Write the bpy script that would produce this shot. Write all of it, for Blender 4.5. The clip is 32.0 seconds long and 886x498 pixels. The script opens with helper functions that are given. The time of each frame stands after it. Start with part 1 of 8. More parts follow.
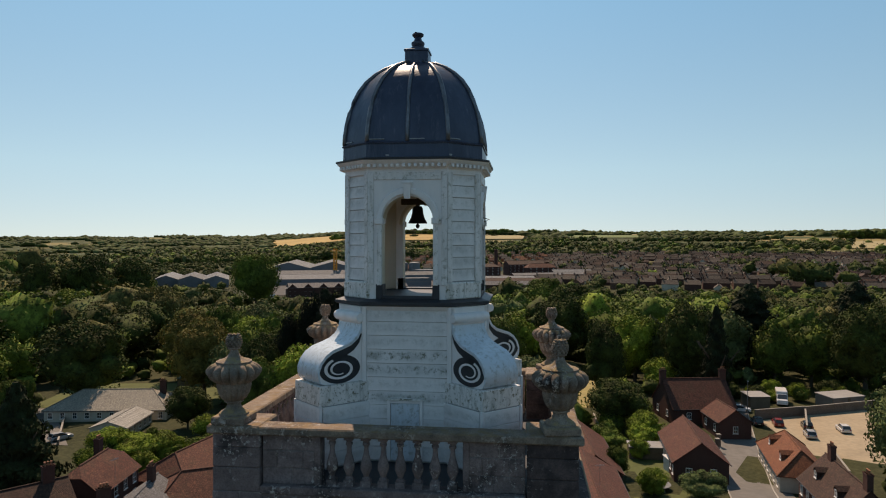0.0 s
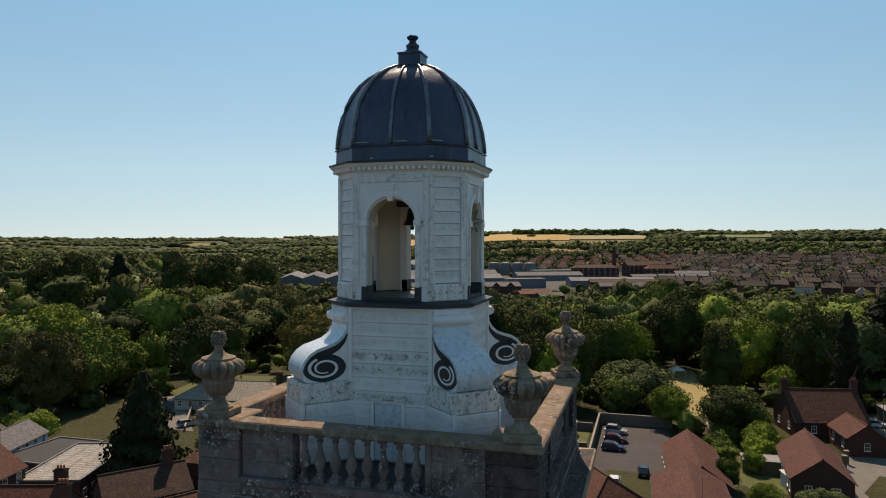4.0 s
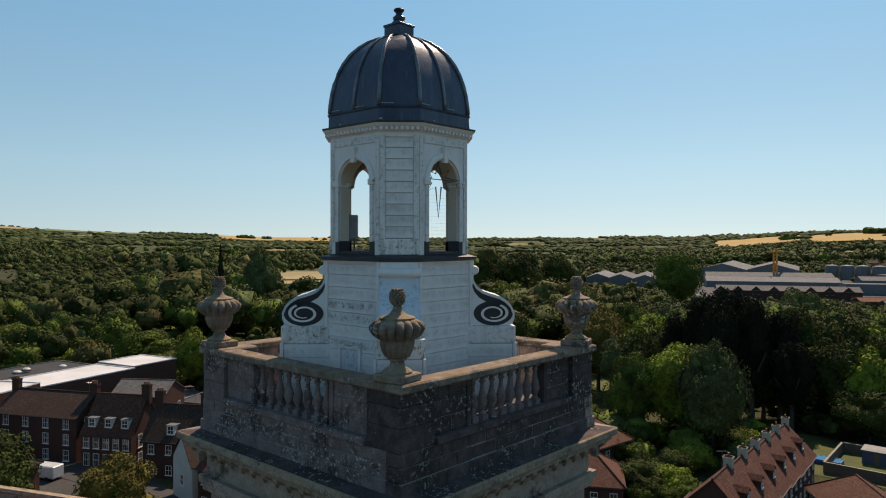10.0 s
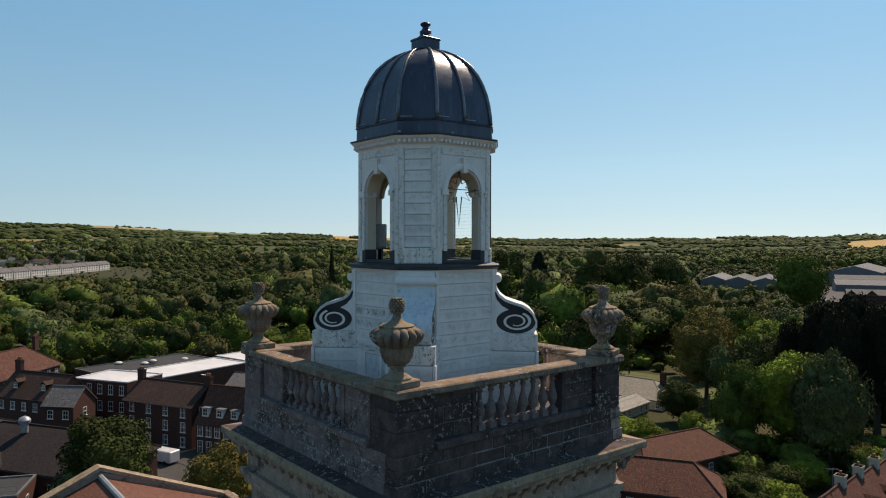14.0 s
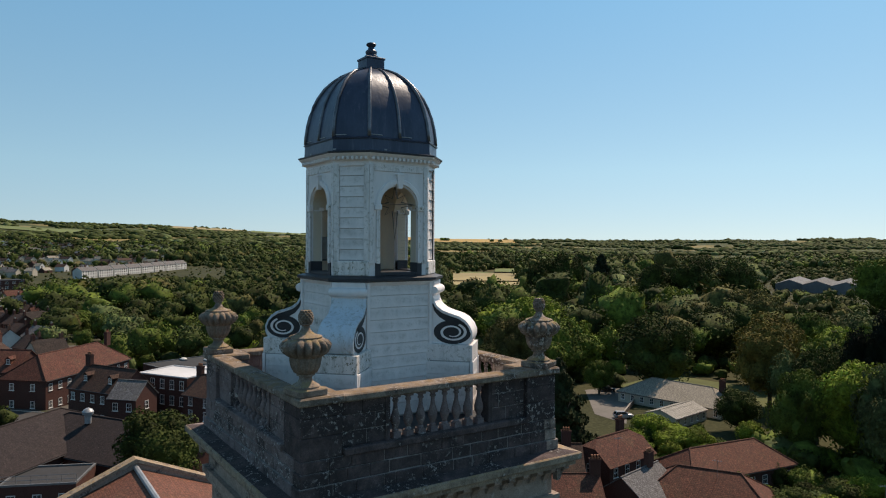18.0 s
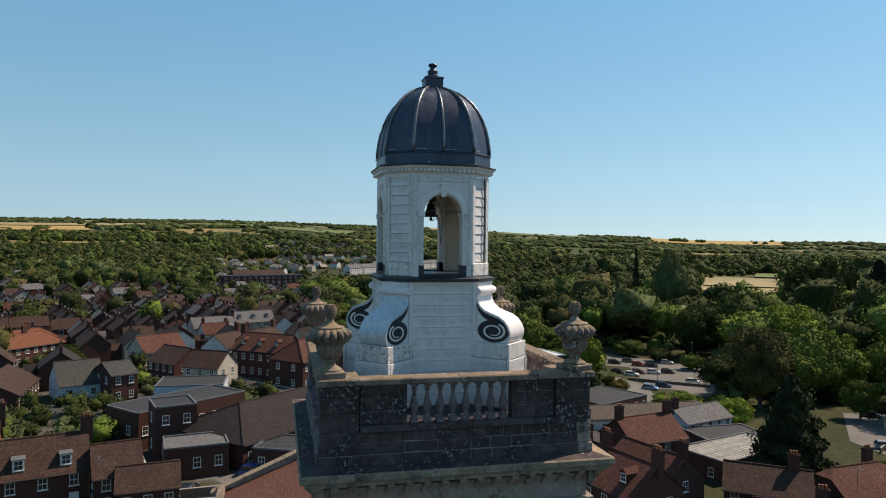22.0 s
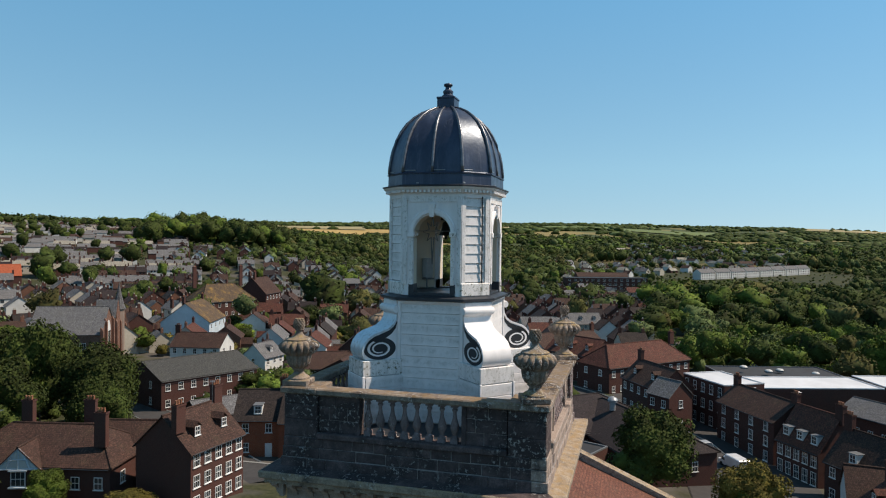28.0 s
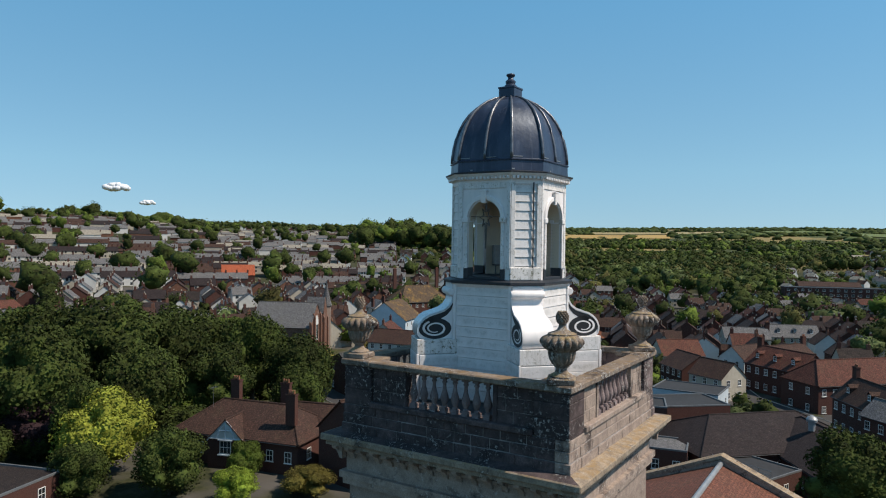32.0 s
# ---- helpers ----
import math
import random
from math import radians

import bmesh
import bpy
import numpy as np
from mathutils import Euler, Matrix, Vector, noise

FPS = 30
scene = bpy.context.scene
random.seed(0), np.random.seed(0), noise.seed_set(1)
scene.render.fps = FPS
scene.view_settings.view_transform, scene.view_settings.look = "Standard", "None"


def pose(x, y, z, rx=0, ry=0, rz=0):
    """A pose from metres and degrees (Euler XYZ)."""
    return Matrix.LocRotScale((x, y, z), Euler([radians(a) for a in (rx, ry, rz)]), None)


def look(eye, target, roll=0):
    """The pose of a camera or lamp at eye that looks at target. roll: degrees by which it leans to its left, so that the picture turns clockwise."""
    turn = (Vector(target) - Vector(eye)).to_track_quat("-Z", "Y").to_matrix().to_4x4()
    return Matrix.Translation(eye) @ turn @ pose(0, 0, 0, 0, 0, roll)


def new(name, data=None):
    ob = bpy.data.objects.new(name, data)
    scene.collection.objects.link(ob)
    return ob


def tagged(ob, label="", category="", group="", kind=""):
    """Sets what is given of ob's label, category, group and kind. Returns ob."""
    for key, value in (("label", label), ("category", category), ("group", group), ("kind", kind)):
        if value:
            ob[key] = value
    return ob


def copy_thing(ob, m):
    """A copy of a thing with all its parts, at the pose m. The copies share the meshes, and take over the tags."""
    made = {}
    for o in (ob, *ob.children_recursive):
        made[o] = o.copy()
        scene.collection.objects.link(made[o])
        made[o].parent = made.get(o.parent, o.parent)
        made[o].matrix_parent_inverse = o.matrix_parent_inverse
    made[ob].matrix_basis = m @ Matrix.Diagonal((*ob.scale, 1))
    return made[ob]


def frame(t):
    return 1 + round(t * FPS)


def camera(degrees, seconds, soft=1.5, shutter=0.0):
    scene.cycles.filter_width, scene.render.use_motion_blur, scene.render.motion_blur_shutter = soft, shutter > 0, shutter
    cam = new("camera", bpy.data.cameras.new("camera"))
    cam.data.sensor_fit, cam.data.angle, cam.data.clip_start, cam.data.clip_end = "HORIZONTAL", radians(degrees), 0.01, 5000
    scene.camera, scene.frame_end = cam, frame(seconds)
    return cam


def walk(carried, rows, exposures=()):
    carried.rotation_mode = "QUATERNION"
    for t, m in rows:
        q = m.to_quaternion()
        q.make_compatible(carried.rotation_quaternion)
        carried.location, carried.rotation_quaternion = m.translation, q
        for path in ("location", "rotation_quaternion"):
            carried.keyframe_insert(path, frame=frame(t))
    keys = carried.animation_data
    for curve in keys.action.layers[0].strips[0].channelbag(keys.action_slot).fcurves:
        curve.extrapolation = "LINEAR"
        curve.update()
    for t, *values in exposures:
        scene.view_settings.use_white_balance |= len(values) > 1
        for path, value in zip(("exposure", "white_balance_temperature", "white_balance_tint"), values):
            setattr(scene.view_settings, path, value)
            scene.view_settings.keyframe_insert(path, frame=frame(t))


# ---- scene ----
cam = camera(65.0, 32.0, 1.1)
PATH = [
    (0, (2.694, -17.443, 32.007), (2.46, -15.457, 31.984), 0.1),
    (0.5, (2.922, -17.342, 31.934), (2.624, -15.365, 31.913), -0.1),
    (1, (3.019, -17.294, 31.925), (2.661, -15.326, 31.901), 0.0),
    (1.5, (3.148, -17.232, 31.892), (2.75, -15.272, 31.87), 0.3),
    (2, (3.254, -17.293, 31.951), (2.85, -15.334, 31.927), 0.5),
    (2.5, (3.434, -17.211, 31.956), (3.044, -15.249, 31.937), 0.7),
    (4.5, (6.525, -16.642, 32.063), (5.849, -14.76, 32.039), -0.1),
    (5, (7.087, -16.516, 32.061), (6.3, -14.678, 32.037), 0.0),
    (5.5, (7.646, -16.365, 32.038), (6.788, -14.558, 32.015), -0.0),
    (6, (8.269, -16.172, 32.017), (7.363, -14.389, 31.995), 0.1),
    (6.5, (8.869, -15.918, 32.099), (7.921, -14.157, 32.075), 0.2),
    (7, (9.527, -15.616, 32.109), (8.521, -13.888, 32.083), 0.2),
    (7.5, (10.198, -15.243, 31.955), (9.116, -13.561, 31.931), 0.2),
    (8, (10.989, -14.813, 31.786), (9.828, -13.184, 31.763), 0.1),
    (8.5, (11.633, -14.45, 31.463), (10.407, -12.87, 31.442), 0.1),
    (9, (12.315, -14.109, 31.258), (11.041, -12.568, 31.236), 0.1),
    (9.5, (12.939, -13.699, 31.089), (11.628, -12.189, 31.068), 0.1),
    (10, (13.438, -13.164, 31.006), (12.099, -11.679, 30.983), 0.1),
    (10.5, (13.729, -12.543, 30.979), (12.371, -11.075, 30.956), 0.2),
    (11, (13.943, -11.926, 31.093), (12.569, -10.472, 31.069), 0.2),
    (11.5, (13.97, -11.238, 31.249), (12.584, -9.796, 31.227), 0.1),
    (12, (13.923, -10.854, 31.345), (12.522, -9.427, 31.322), 0.1),
    (12.5, (14.155, -10.893, 31.336), (12.712, -9.508, 31.314), -0.0),
    (13, (14.641, -11.222, 31.342), (13.153, -9.886, 31.318), 0.1),
    (13.5, (15.097, -11.626, 31.242), (13.582, -10.321, 31.219), 0.0),
    (14, (15.246, -11.776, 31.223), (13.693, -10.516, 31.201), 0.1),
    (14.5, (15.34, -11.788, 31.22), (13.752, -10.572, 31.196), 0.1),
    (16.5, (16.358, -10.72, 31.415), (14.731, -9.557, 31.386), 0.6),
    (17, (16.753, -10.256, 31.386), (15.122, -9.099, 31.366), 0.3),
    (17.5, (17.281, -9.822, 31.442), (15.638, -8.681, 31.423), 0.3),
    (18, (17.802, -9.323, 31.56), (16.134, -8.219, 31.54), 0.3),
    (18.5, (18.264, -8.772, 31.644), (16.562, -7.722, 31.627), 0.2),
    (19, (18.735, -8.364, 31.766), (16.979, -7.406, 31.747), 0.2),
    (19.5, (19.091, -8.045, 31.614), (17.279, -7.199, 31.619), 0.2),
    (20, (19.549, -7.533, 31.815), (17.688, -6.801, 31.797), 0.4),
    (20.5, (19.941, -7.22, 31.643), (18.061, -6.538, 31.626), 0.7),
    (21, (20.472, -6.301, 31.605), (18.566, -5.694, 31.587), 0.6),
    (21.5, (20.915, -5.561, 31.645), (18.99, -5.02, 31.625), 0.5),
    (22, (21.363, -4.677, 31.687), (19.417, -4.219, 31.665), 0.6),
    (22.5, (21.822, -3.728, 31.816), (19.857, -3.357, 31.796), 0.6),
    (23, (22.21, -2.737, 31.933), (20.23, -2.45, 31.915), 0.7),
    (23.5, (22.586, -1.717, 32.019), (20.598, -1.499, 32.0), 0.6),
    (24, (23.052, -0.672, 32.168), (21.057, -0.525, 32.149), 0.6),
    (24.5, (23.36, 0.395, 32.308), (21.362, 0.459, 32.288), 0.5),
    (25, (23.51, 1.404, 32.393), (21.51, 1.382, 32.371), 0.5),
    (25.5, (23.474, 2.275, 32.394), (21.477, 2.161, 32.373), 0.5),
    (26, (23.316, 3.079, 32.393), (21.327, 2.873, 32.368), 0.4),
    (26.5, (22.758, 3.777, 32.347), (20.783, 3.465, 32.322), 0.6),
    (28.5, (20.986, 6.427, 32.293), (19.077, 5.83, 32.268), 0.6),
    (29, (20.771, 7.048, 32.251), (18.885, 6.385, 32.229), 0.6),
    (29.5, (20.479, 7.525, 32.207), (18.62, 6.788, 32.185), 0.6),
    (30, (20.495, 8.026, 32.095), (18.664, 7.221, 32.075), 0.6),
    (30.5, (20.439, 8.459, 32.147), (18.636, 7.594, 32.126), 0.6),
    (31, (20.476, 8.946, 32.051), (18.707, 8.015, 32.032), 0.7),
    (31.5, (20.395, 9.466, 31.957), (18.663, 8.466, 31.937), 0.7),
    (32, (20.209, 10.177, 31.753), (18.516, 9.112, 31.735), 0.8),
]
walk(cam, [(t, look(eye, target, roll)) for t, eye, target, roll in PATH], exposures=[(0, -0.04, 8500, 26), (9, -0.02, 8200, 24), (20, 0.05, 7600, 21), (26, 0.11, 7250, 18), (32, 0.0, 6750, 15)])

# ---- light ----
SUN_WAY = Vector((-0.25, 0.76, 1.0)).normalized()
world = bpy.data.worlds.new("world")
scene.world = world
world.use_nodes = True
wn = world.node_tree
sky = wn.nodes.new("ShaderNodeTexSky")
sky.sky_type, sky.sun_disc = "NISHITA", False
sky.sun_elevation = math.asin(SUN_WAY.z)
sky.sun_rotation = math.atan2(SUN_WAY.x, SUN_WAY.y)
sky.altitude, sky.air_density, sky.dust_density, sky.ozone_density = 60, 0.62, 0.4, 1.8
aim = wn.nodes.new("ShaderNodeTexCoord")
lift = wn.nodes.new("ShaderNodeMapping")
lift.vector_type = "POINT"
lift.inputs["Location"].default_value, lift.inputs["Scale"].default_value = (0, 0, 0.06), (1, 1, 0.94)
wn.links.new(aim.outputs["Generated"], lift.inputs["Vector"])
wn.links.new(lift.outputs[0], sky.inputs["Vector"])
tone = wn.nodes.new("ShaderNodeMixRGB")
tone.blend_type, tone.inputs[0].default_value, tone.inputs[2].default_value = "MULTIPLY", 1.0, (0.77, 1.03, 0.985, 1.0)
wn.links.new(sky.outputs[0], tone.inputs[1])
haze = wn.nodes.new("ShaderNodeMixRGB")
haze.inputs[0].default_value, haze.inputs[2].default_value = 0.32, (1.82, 4.2, 5.65, 1.0)
wn.links.new(tone.outputs[0], haze.inputs[1])
height = wn.nodes.new("ShaderNodeSeparateXYZ")
wn.links.new(aim.outputs["Generated"], height.inputs[0])
veil = wn.nodes.new("ShaderNodeValToRGB")
veil.color_ramp.elements[0].position, veil.color_ramp.elements[0].color = 0.0, (0.96, 0.76, 0.695, 1)
veil.color_ramp.elements[1].position, veil.color_ramp.elements[1].color = 1.0, (0.44, 0.5, 0.58, 1)
for at, c in ((0.1, (0.94, 0.885, 0.82)), (0.32, (0.68, 0.885, 0.965))):
    veil.color_ramp.elements.new(at).color = (*c, 1)
wn.links.new(height.outputs[2], veil.inputs[0])
air = wn.nodes.new("ShaderNodeMixRGB")
air.blend_type, air.inputs[0].default_value = "MULTIPLY", 1.0
wn.links.new(haze.outputs[0], air.inputs[1])
wn.links.new(veil.outputs[0], air.inputs[2])
wn.links.new(air.outputs[0], wn.nodes["Background"].inputs[0])
wn.nodes["Background"].inputs[1].default_value = 0.15 / 0.87
sun = new("sun", bpy.data.lights.new("sun", "SUN"))
sun.data.energy, sun.data.angle, sun.data.color = 5.0, radians(0.53), (1.0, 0.915, 0.77)
sun.matrix_world = look(SUN_WAY * 500, (0, 0, 0))
scene.view_settings.exposure = 0.0


# ---- materials ----
def rgb(c):
    return (*c, 1.0)


class Shade:
    """A node material on a Principled shader, with short calls for the usual nodes."""

    def __init__(self, name, rough=0.8, metal=0.0, spec=0.4):
        self.mat = bpy.data.materials.new(name)
        self.mat.use_nodes = True
        self.t = self.mat.node_tree
        self.bsdf = self.t.nodes["Principled BSDF"]
        self.bsdf.inputs["Roughness"].default_value = rough
        self.bsdf.inputs["Metallic"].default_value = metal
        self.bsdf.inputs["Specular IOR Level"].default_value = spec
        self.pos = self.t.nodes.new("ShaderNodeNewGeometry").outputs["Position"]

    def put(self, socket, value):
        if hasattr(value, "is_output"):
            self.t.links.new(value, socket)
        else:
            socket.default_value = value

    def noise(self, scale, detail=4.0, rough=0.6, at=None, stretch=None):
        n = self.t.nodes.new("ShaderNodeTexNoise")
        n.inputs["Scale"].default_value, n.inputs["Detail"].default_value, n.inputs["Roughness"].default_value = scale, detail, rough
        vec = at or self.pos
        if stretch:
            m = self.t.nodes.new("ShaderNodeMapping")
            m.inputs["Scale"].default_value = stretch
            self.t.links.new(vec, m.inputs["Vector"])
            vec = m.outputs[0]
        self.t.links.new(vec, n.inputs["Vector"])
        return n.outputs["Fac"]

    def cells(self, scale, what="Distance", at=None, stretch=None, feature="F1"):
        n = self.t.nodes.new("ShaderNodeTexVoronoi")
        n.inputs["Scale"].default_value, n.feature = scale, feature
        vec = at or self.pos
        if stretch:
            m = self.t.nodes.new("ShaderNodeMapping")
            m.inputs["Scale"].default_value = stretch
            self.t.links.new(vec, m.inputs["Vector"])
            vec = m.outputs[0]
        self.t.links.new(vec, n.inputs["Vector"])
        return n.outputs[what]

    def ramp(self, fac, *stops):
        n = self.t.nodes.new("ShaderNodeValToRGB")
        el = n.color_ramp.elements
        while len(el) < len(stops):
            el.new(0.5)
        for e, (p, c) in zip(el, stops):
            e.position, e.color = p, rgb(c) if isinstance(c, tuple) else (c, c, c, 1)
        self.put(n.inputs[0], fac)
        return n.outputs[0]

    def mix(self, fac, a, b, kind="MIX"):
        n = self.t.nodes.new("ShaderNodeMixRGB")
        n.blend_type = kind
        for s, v in zip(n.inputs, (fac, a, b)):
            self.put(s, rgb(v) if isinstance(v, tuple) and len(v) == 3 else v)
        return n.outputs[0]

    def math(self, kind, a, b=0.0):
        n = self.t.nodes.new("ShaderNodeMath")
        n.operation = kind
        self.put(n.inputs[0], a), self.put(n.inputs[1], b)
        return n.outputs[0]

    def facing_up(self, low=0.4, high=0.8):
        n = self.t.nodes.new("ShaderNodeSeparateXYZ")
        g = self.t.nodes.new("ShaderNodeNewGeometry")
        self.t.links.new(g.outputs["Normal"], n.inputs[0])
        m = self.t.nodes.new("ShaderNodeMapRange")
        m.inputs[1].default_value, m.inputs[2].default_value = low, high
        self.t.links.new(n.outputs[2], m.inputs[0])
        return m.outputs[0]

    def random(self):
        return self.t.nodes.new("ShaderNodeObjectInfo").outputs["Random"]

    def island(self):
        return self.t.nodes.new("ShaderNodeNewGeometry").outputs["Random Per Island"]

    def bump(self, height, strength=0.4, distance=0.02):
        n = self.t.nodes.new("ShaderNodeBump")
        n.inputs["Strength"].default_value, n.inputs["Distance"].default_value = strength, distance
        self.put(n.inputs["Height"], height)
        self.t.links.new(n.outputs[0], self.bsdf.inputs["Normal"])
        return self

    def color(self, c):
        self.put(self.bsdf.inputs["Base Color"], rgb(c) if isinstance(c, tuple) else c)
        return self

    def done(self):
        return self.mat


def stone(name, light, dark, soot=0.5, moss=None, white=0.5, varied=0.25, crust=0.585):
    s = Shade(name, 0.92, spec=0.25)
    c = s.mix(s.ramp(s.noise(3.0, 6), (0.3, 0.0), (0.7, 1.0)), dark, light)
    c = s.mix(s.math("MULTIPLY", s.random(), varied), c, tuple(v * 0.45 for v in dark))
    c = s.mix(s.ramp(s.noise(0.9, 5, 0.7), (0.62 - soot * 0.25, 0.0), (0.72 - soot * 0.2, 0.9)), c, (0.042, 0.033, 0.034))
    c = s.mix(s.ramp(s.noise(26.0, 5, 0.75), (0.45, 0.0), (0.6, 0.45)), c, tuple(v * 0.5 for v in dark))
    c = s.mix(s.math("MULTIPLY", s.ramp(s.noise(9.0, 8, 0.75), (crust - 0.012, 0.0), (crust + 0.004, white)), s.ramp(s.noise(0.9, 4, 0.6), (0.48, 0.06), (0.58, 1.0))), c, (0.52, 0.51, 0.49))
    if moss:
        up = s.facing_up(0.3, 0.8)
        c = s.mix(s.math("MULTIPLY", up, s.ramp(s.noise(4.0, 5, 0.7), (0.45, 0.05), (0.62, 0.85))), c, moss)
    s.color(c)
    s.bump(s.math("ADD", s.noise(14, 6, 0.7), s.math("MULTIPLY", s.noise(60, 3), 0.4)), 0.6, 0.03)
    return s.done()


def painted(name, tint, grime=0.4, green=0.0, rough=0.5):
    """White-painted timber with grey streaks and mildew."""
    s = Shade(name, rough, spec=0.4)
    c = s.mix(s.ramp(s.noise(2.2, 5, 0.65, stretch=(1.4, 1.4, 0.35)), (0.42, 0.0), (0.75, grime)), tint, (0.42, 0.43, 0.43))
    c = s.mix(s.ramp(s.noise(9.0, 6, 0.8), (0.64, 0.0), (0.74, 0.35)), c, (0.34, 0.33, 0.29))
    c = s.mix(s.math("MULTIPLY", s.random(), 0.12), c, (0.5, 0.52, 0.54))
    if green:
        c = s.mix(s.ramp(s.noise(9.0, 8, 0.8), (0.53, 0.0), (0.6, green)), c, (0.12, 0.115, 0.06))
        c = s.mix(s.ramp(s.noise(2.5, 5, 0.7, stretch=(3, 3, 0.5)), (0.5, 0.0), (0.7, green * 0.7)), c, (0.17, 0.17, 0.13))
    s.color(c).bump(s.noise(30, 4), 0.15, 0.01)
    return s.done()


def boarding(name, tint, stain=0.32, green=0.25):
    """White boards with mildew in soft patches along the middle of each board."""
    s = Shade(name, 0.5, spec=0.4)
    c = s.mix(s.ramp(s.noise(2.2, 5, 0.65, stretch=(1.4, 1.4, 0.35)), (0.42, 0.0), (0.75, 0.35)), tint, (0.42, 0.43, 0.43))
    n = s.t.nodes.new("ShaderNodeSeparateXYZ")
    s.t.links.new(s.t.nodes.new("ShaderNodeTexCoord").outputs["Object"], n.inputs[0])
    across = s.ramp(s.math("MULTIPLY", n.outputs[2], 3.2), (0.12, 0.0), (0.42, 1.0), (0.68, 1.0), (0.92, 0.0))
    patch = s.ramp(s.noise(1.3, 6, 0.75), (0.42, 0.0), (0.66, stain))
    c = s.mix(s.math("MULTIPLY", across, patch), c, (0.2, 0.21, 0.19))
    c = s.mix(s.math("MULTIPLY", across, s.ramp(s.noise(6.5, 7, 0.8), (0.5, 0.0), (0.6, green))), c, (0.1, 0.11, 0.065))
    c = s.mix(s.math("MULTIPLY", s.random(), 0.14), c, (0.45, 0.48, 0.5))
    s.color(c).bump(s.noise(30, 4), 0.15, 0.01)
    return s.done()


def plain(name, color, rough=0.6, metal=0.0, scale=8.0, vary=0.25, bump=0.2, dark=None, spec=0.4):
    s = Shade(name, rough, metal, spec)
    low = dark or tuple(v * (1 - vary) for v in color)
    c = s.mix(s.ramp(s.noise(scale, 5), (0.3, 0.0), (0.7, 1.0)), low, color)
    c = s.mix(s.ramp(s.noise(scale * 0.13, 3), (0.4, 0.0), (0.65, 0.35)), c, tuple(v * 0.6 for v in low))
    s.color(c)
    if bump:
        s.bump(s.noise(scale * 3, 4), bump, 0.02)
    return s.done()


def courses(s, high, wide, fade=0.06):
    """A pattern of rows and staggered joints for roofs and brickwork, on the object's own axes: 0 in the joints."""
    n = s.t.nodes.new("ShaderNodeTexBrick")
    n.inputs["Color1"].default_value = n.inputs["Color2"].default_value = (1, 1, 1, 1)
    n.inputs["Color2"].default_value = (0.38, 0.38, 0.38, 1)
    n.inputs["Mortar"].default_value = (0, 0, 0, 1)
    n.inputs["Scale"].default_value = 1.0
    n.inputs["Mortar Size"].default_value, n.inputs["Brick Width"].default_value, n.inputs["Row Height"].default_value = fade * high, wide, high
    uv = s.t.nodes.new("ShaderNodeUVMap")
    s.t.links.new(uv.outputs[0], n.inputs["Vector"])
    return n.outputs[0]


def tiled(name, color, dark, moss=(0.12, 0.11, 0.06), mossy=0.35, high=0.28, wide=0.2, rough=0.85):
    s = Shade(name, rough, spec=0.3)
    k = courses(s, high, wide, 0.12)
    c = s.mix(s.ramp(s.noise(1.2, 6, 0.75), (0.36, 0.0), (0.64, 1.0)), dark, color)
    c = s.mix(0.75, c, s.mix(1.0, c, k, "MULTIPLY"))
    c = s.mix(s.math("MULTIPLY", s.random(), 0.35), c, dark)
    c = s.mix(s.ramp(s.noise(0.5, 6, 0.75), (0.5, 0.0), (0.68, mossy)), c, moss)
    c = s.mix(s.ramp(s.noise(2.6, 6, 0.8), (0.46, 0.0), (0.6, 0.75)), c, tuple(v * 0.4 for v in dark))
    c = s.mix(s.ramp(s.noise(0.22, 5, 0.7), (0.42, 0.0), (0.62, 0.6)), c, tuple(v * 0.7 for v in dark))
    c = s.mix(s.ramp(s.noise(4.5, 7, 0.85), (0.5, 0.0), (0.62, 0.5)), c, tuple(min(v * 1.5 + 0.008, 0.8) for v in color))
    c = s.mix(s.ramp(s.noise(7.0, 4, 0.7), (0.66, 0.0), (0.7, 0.4)), c, (0.4, 0.34, 0.27))
    s.color(c).bump(s.math("ADD", k, s.noise(4.0, 5, 0.7)), 0.6, 0.05)
    return s.done()


def brickwork(name, color, dark, joint=(0.35, 0.32, 0.28)):
    s = Shade(name, 0.9, spec=0.25)
    k = courses(s, 0.075, 0.225, 0.12)
    c = s.mix(s.noise(2.5, 5, 0.7), dark, color)
    c = s.mix(s.ramp(k, (0.0, 0.45), (0.3, 1.0)), joint, c)
    c = s.mix(s.math("MULTIPLY", s.random(), 0.3), c, dark)
    c = s.mix(s.ramp(s.noise(0.35, 5), (0.45, 0.0), (0.75, 0.4)), c, (0.05, 0.036, 0.032))
    s.color(c).bump(k, 0.3, 0.02)
    return s.done()


def foliage(name, deep, bright, dry=None):
    s = Shade(name, 0.8, spec=0.08)
    # clump tones paint in the crown's sunlit tips and dark gaps
    clump_shade = s.ramp(s.noise(0.55, 6, 0.75), (0.4, 0.0), (0.6, 1.0))
    c = s.mix(s.mix(0.72, s.island(), clump_shade), deep, bright)
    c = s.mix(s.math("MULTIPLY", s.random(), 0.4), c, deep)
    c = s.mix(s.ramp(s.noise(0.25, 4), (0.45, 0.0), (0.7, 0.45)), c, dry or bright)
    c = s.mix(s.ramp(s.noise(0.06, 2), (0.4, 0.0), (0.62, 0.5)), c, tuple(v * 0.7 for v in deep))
    s.color(c).bump(s.noise(1.4, 6, 0.8), 0.45, 0.4)
    thin = s.t.nodes.new("ShaderNodeBsdfTranslucent")
    s.t.links.new(c, thin.inputs["Color"])
    both = s.t.nodes.new("ShaderNodeMixShader")
    both.inputs[0].default_value = 0.05
    s.t.links.new(s.bsdf.outputs[0], both.inputs[1])
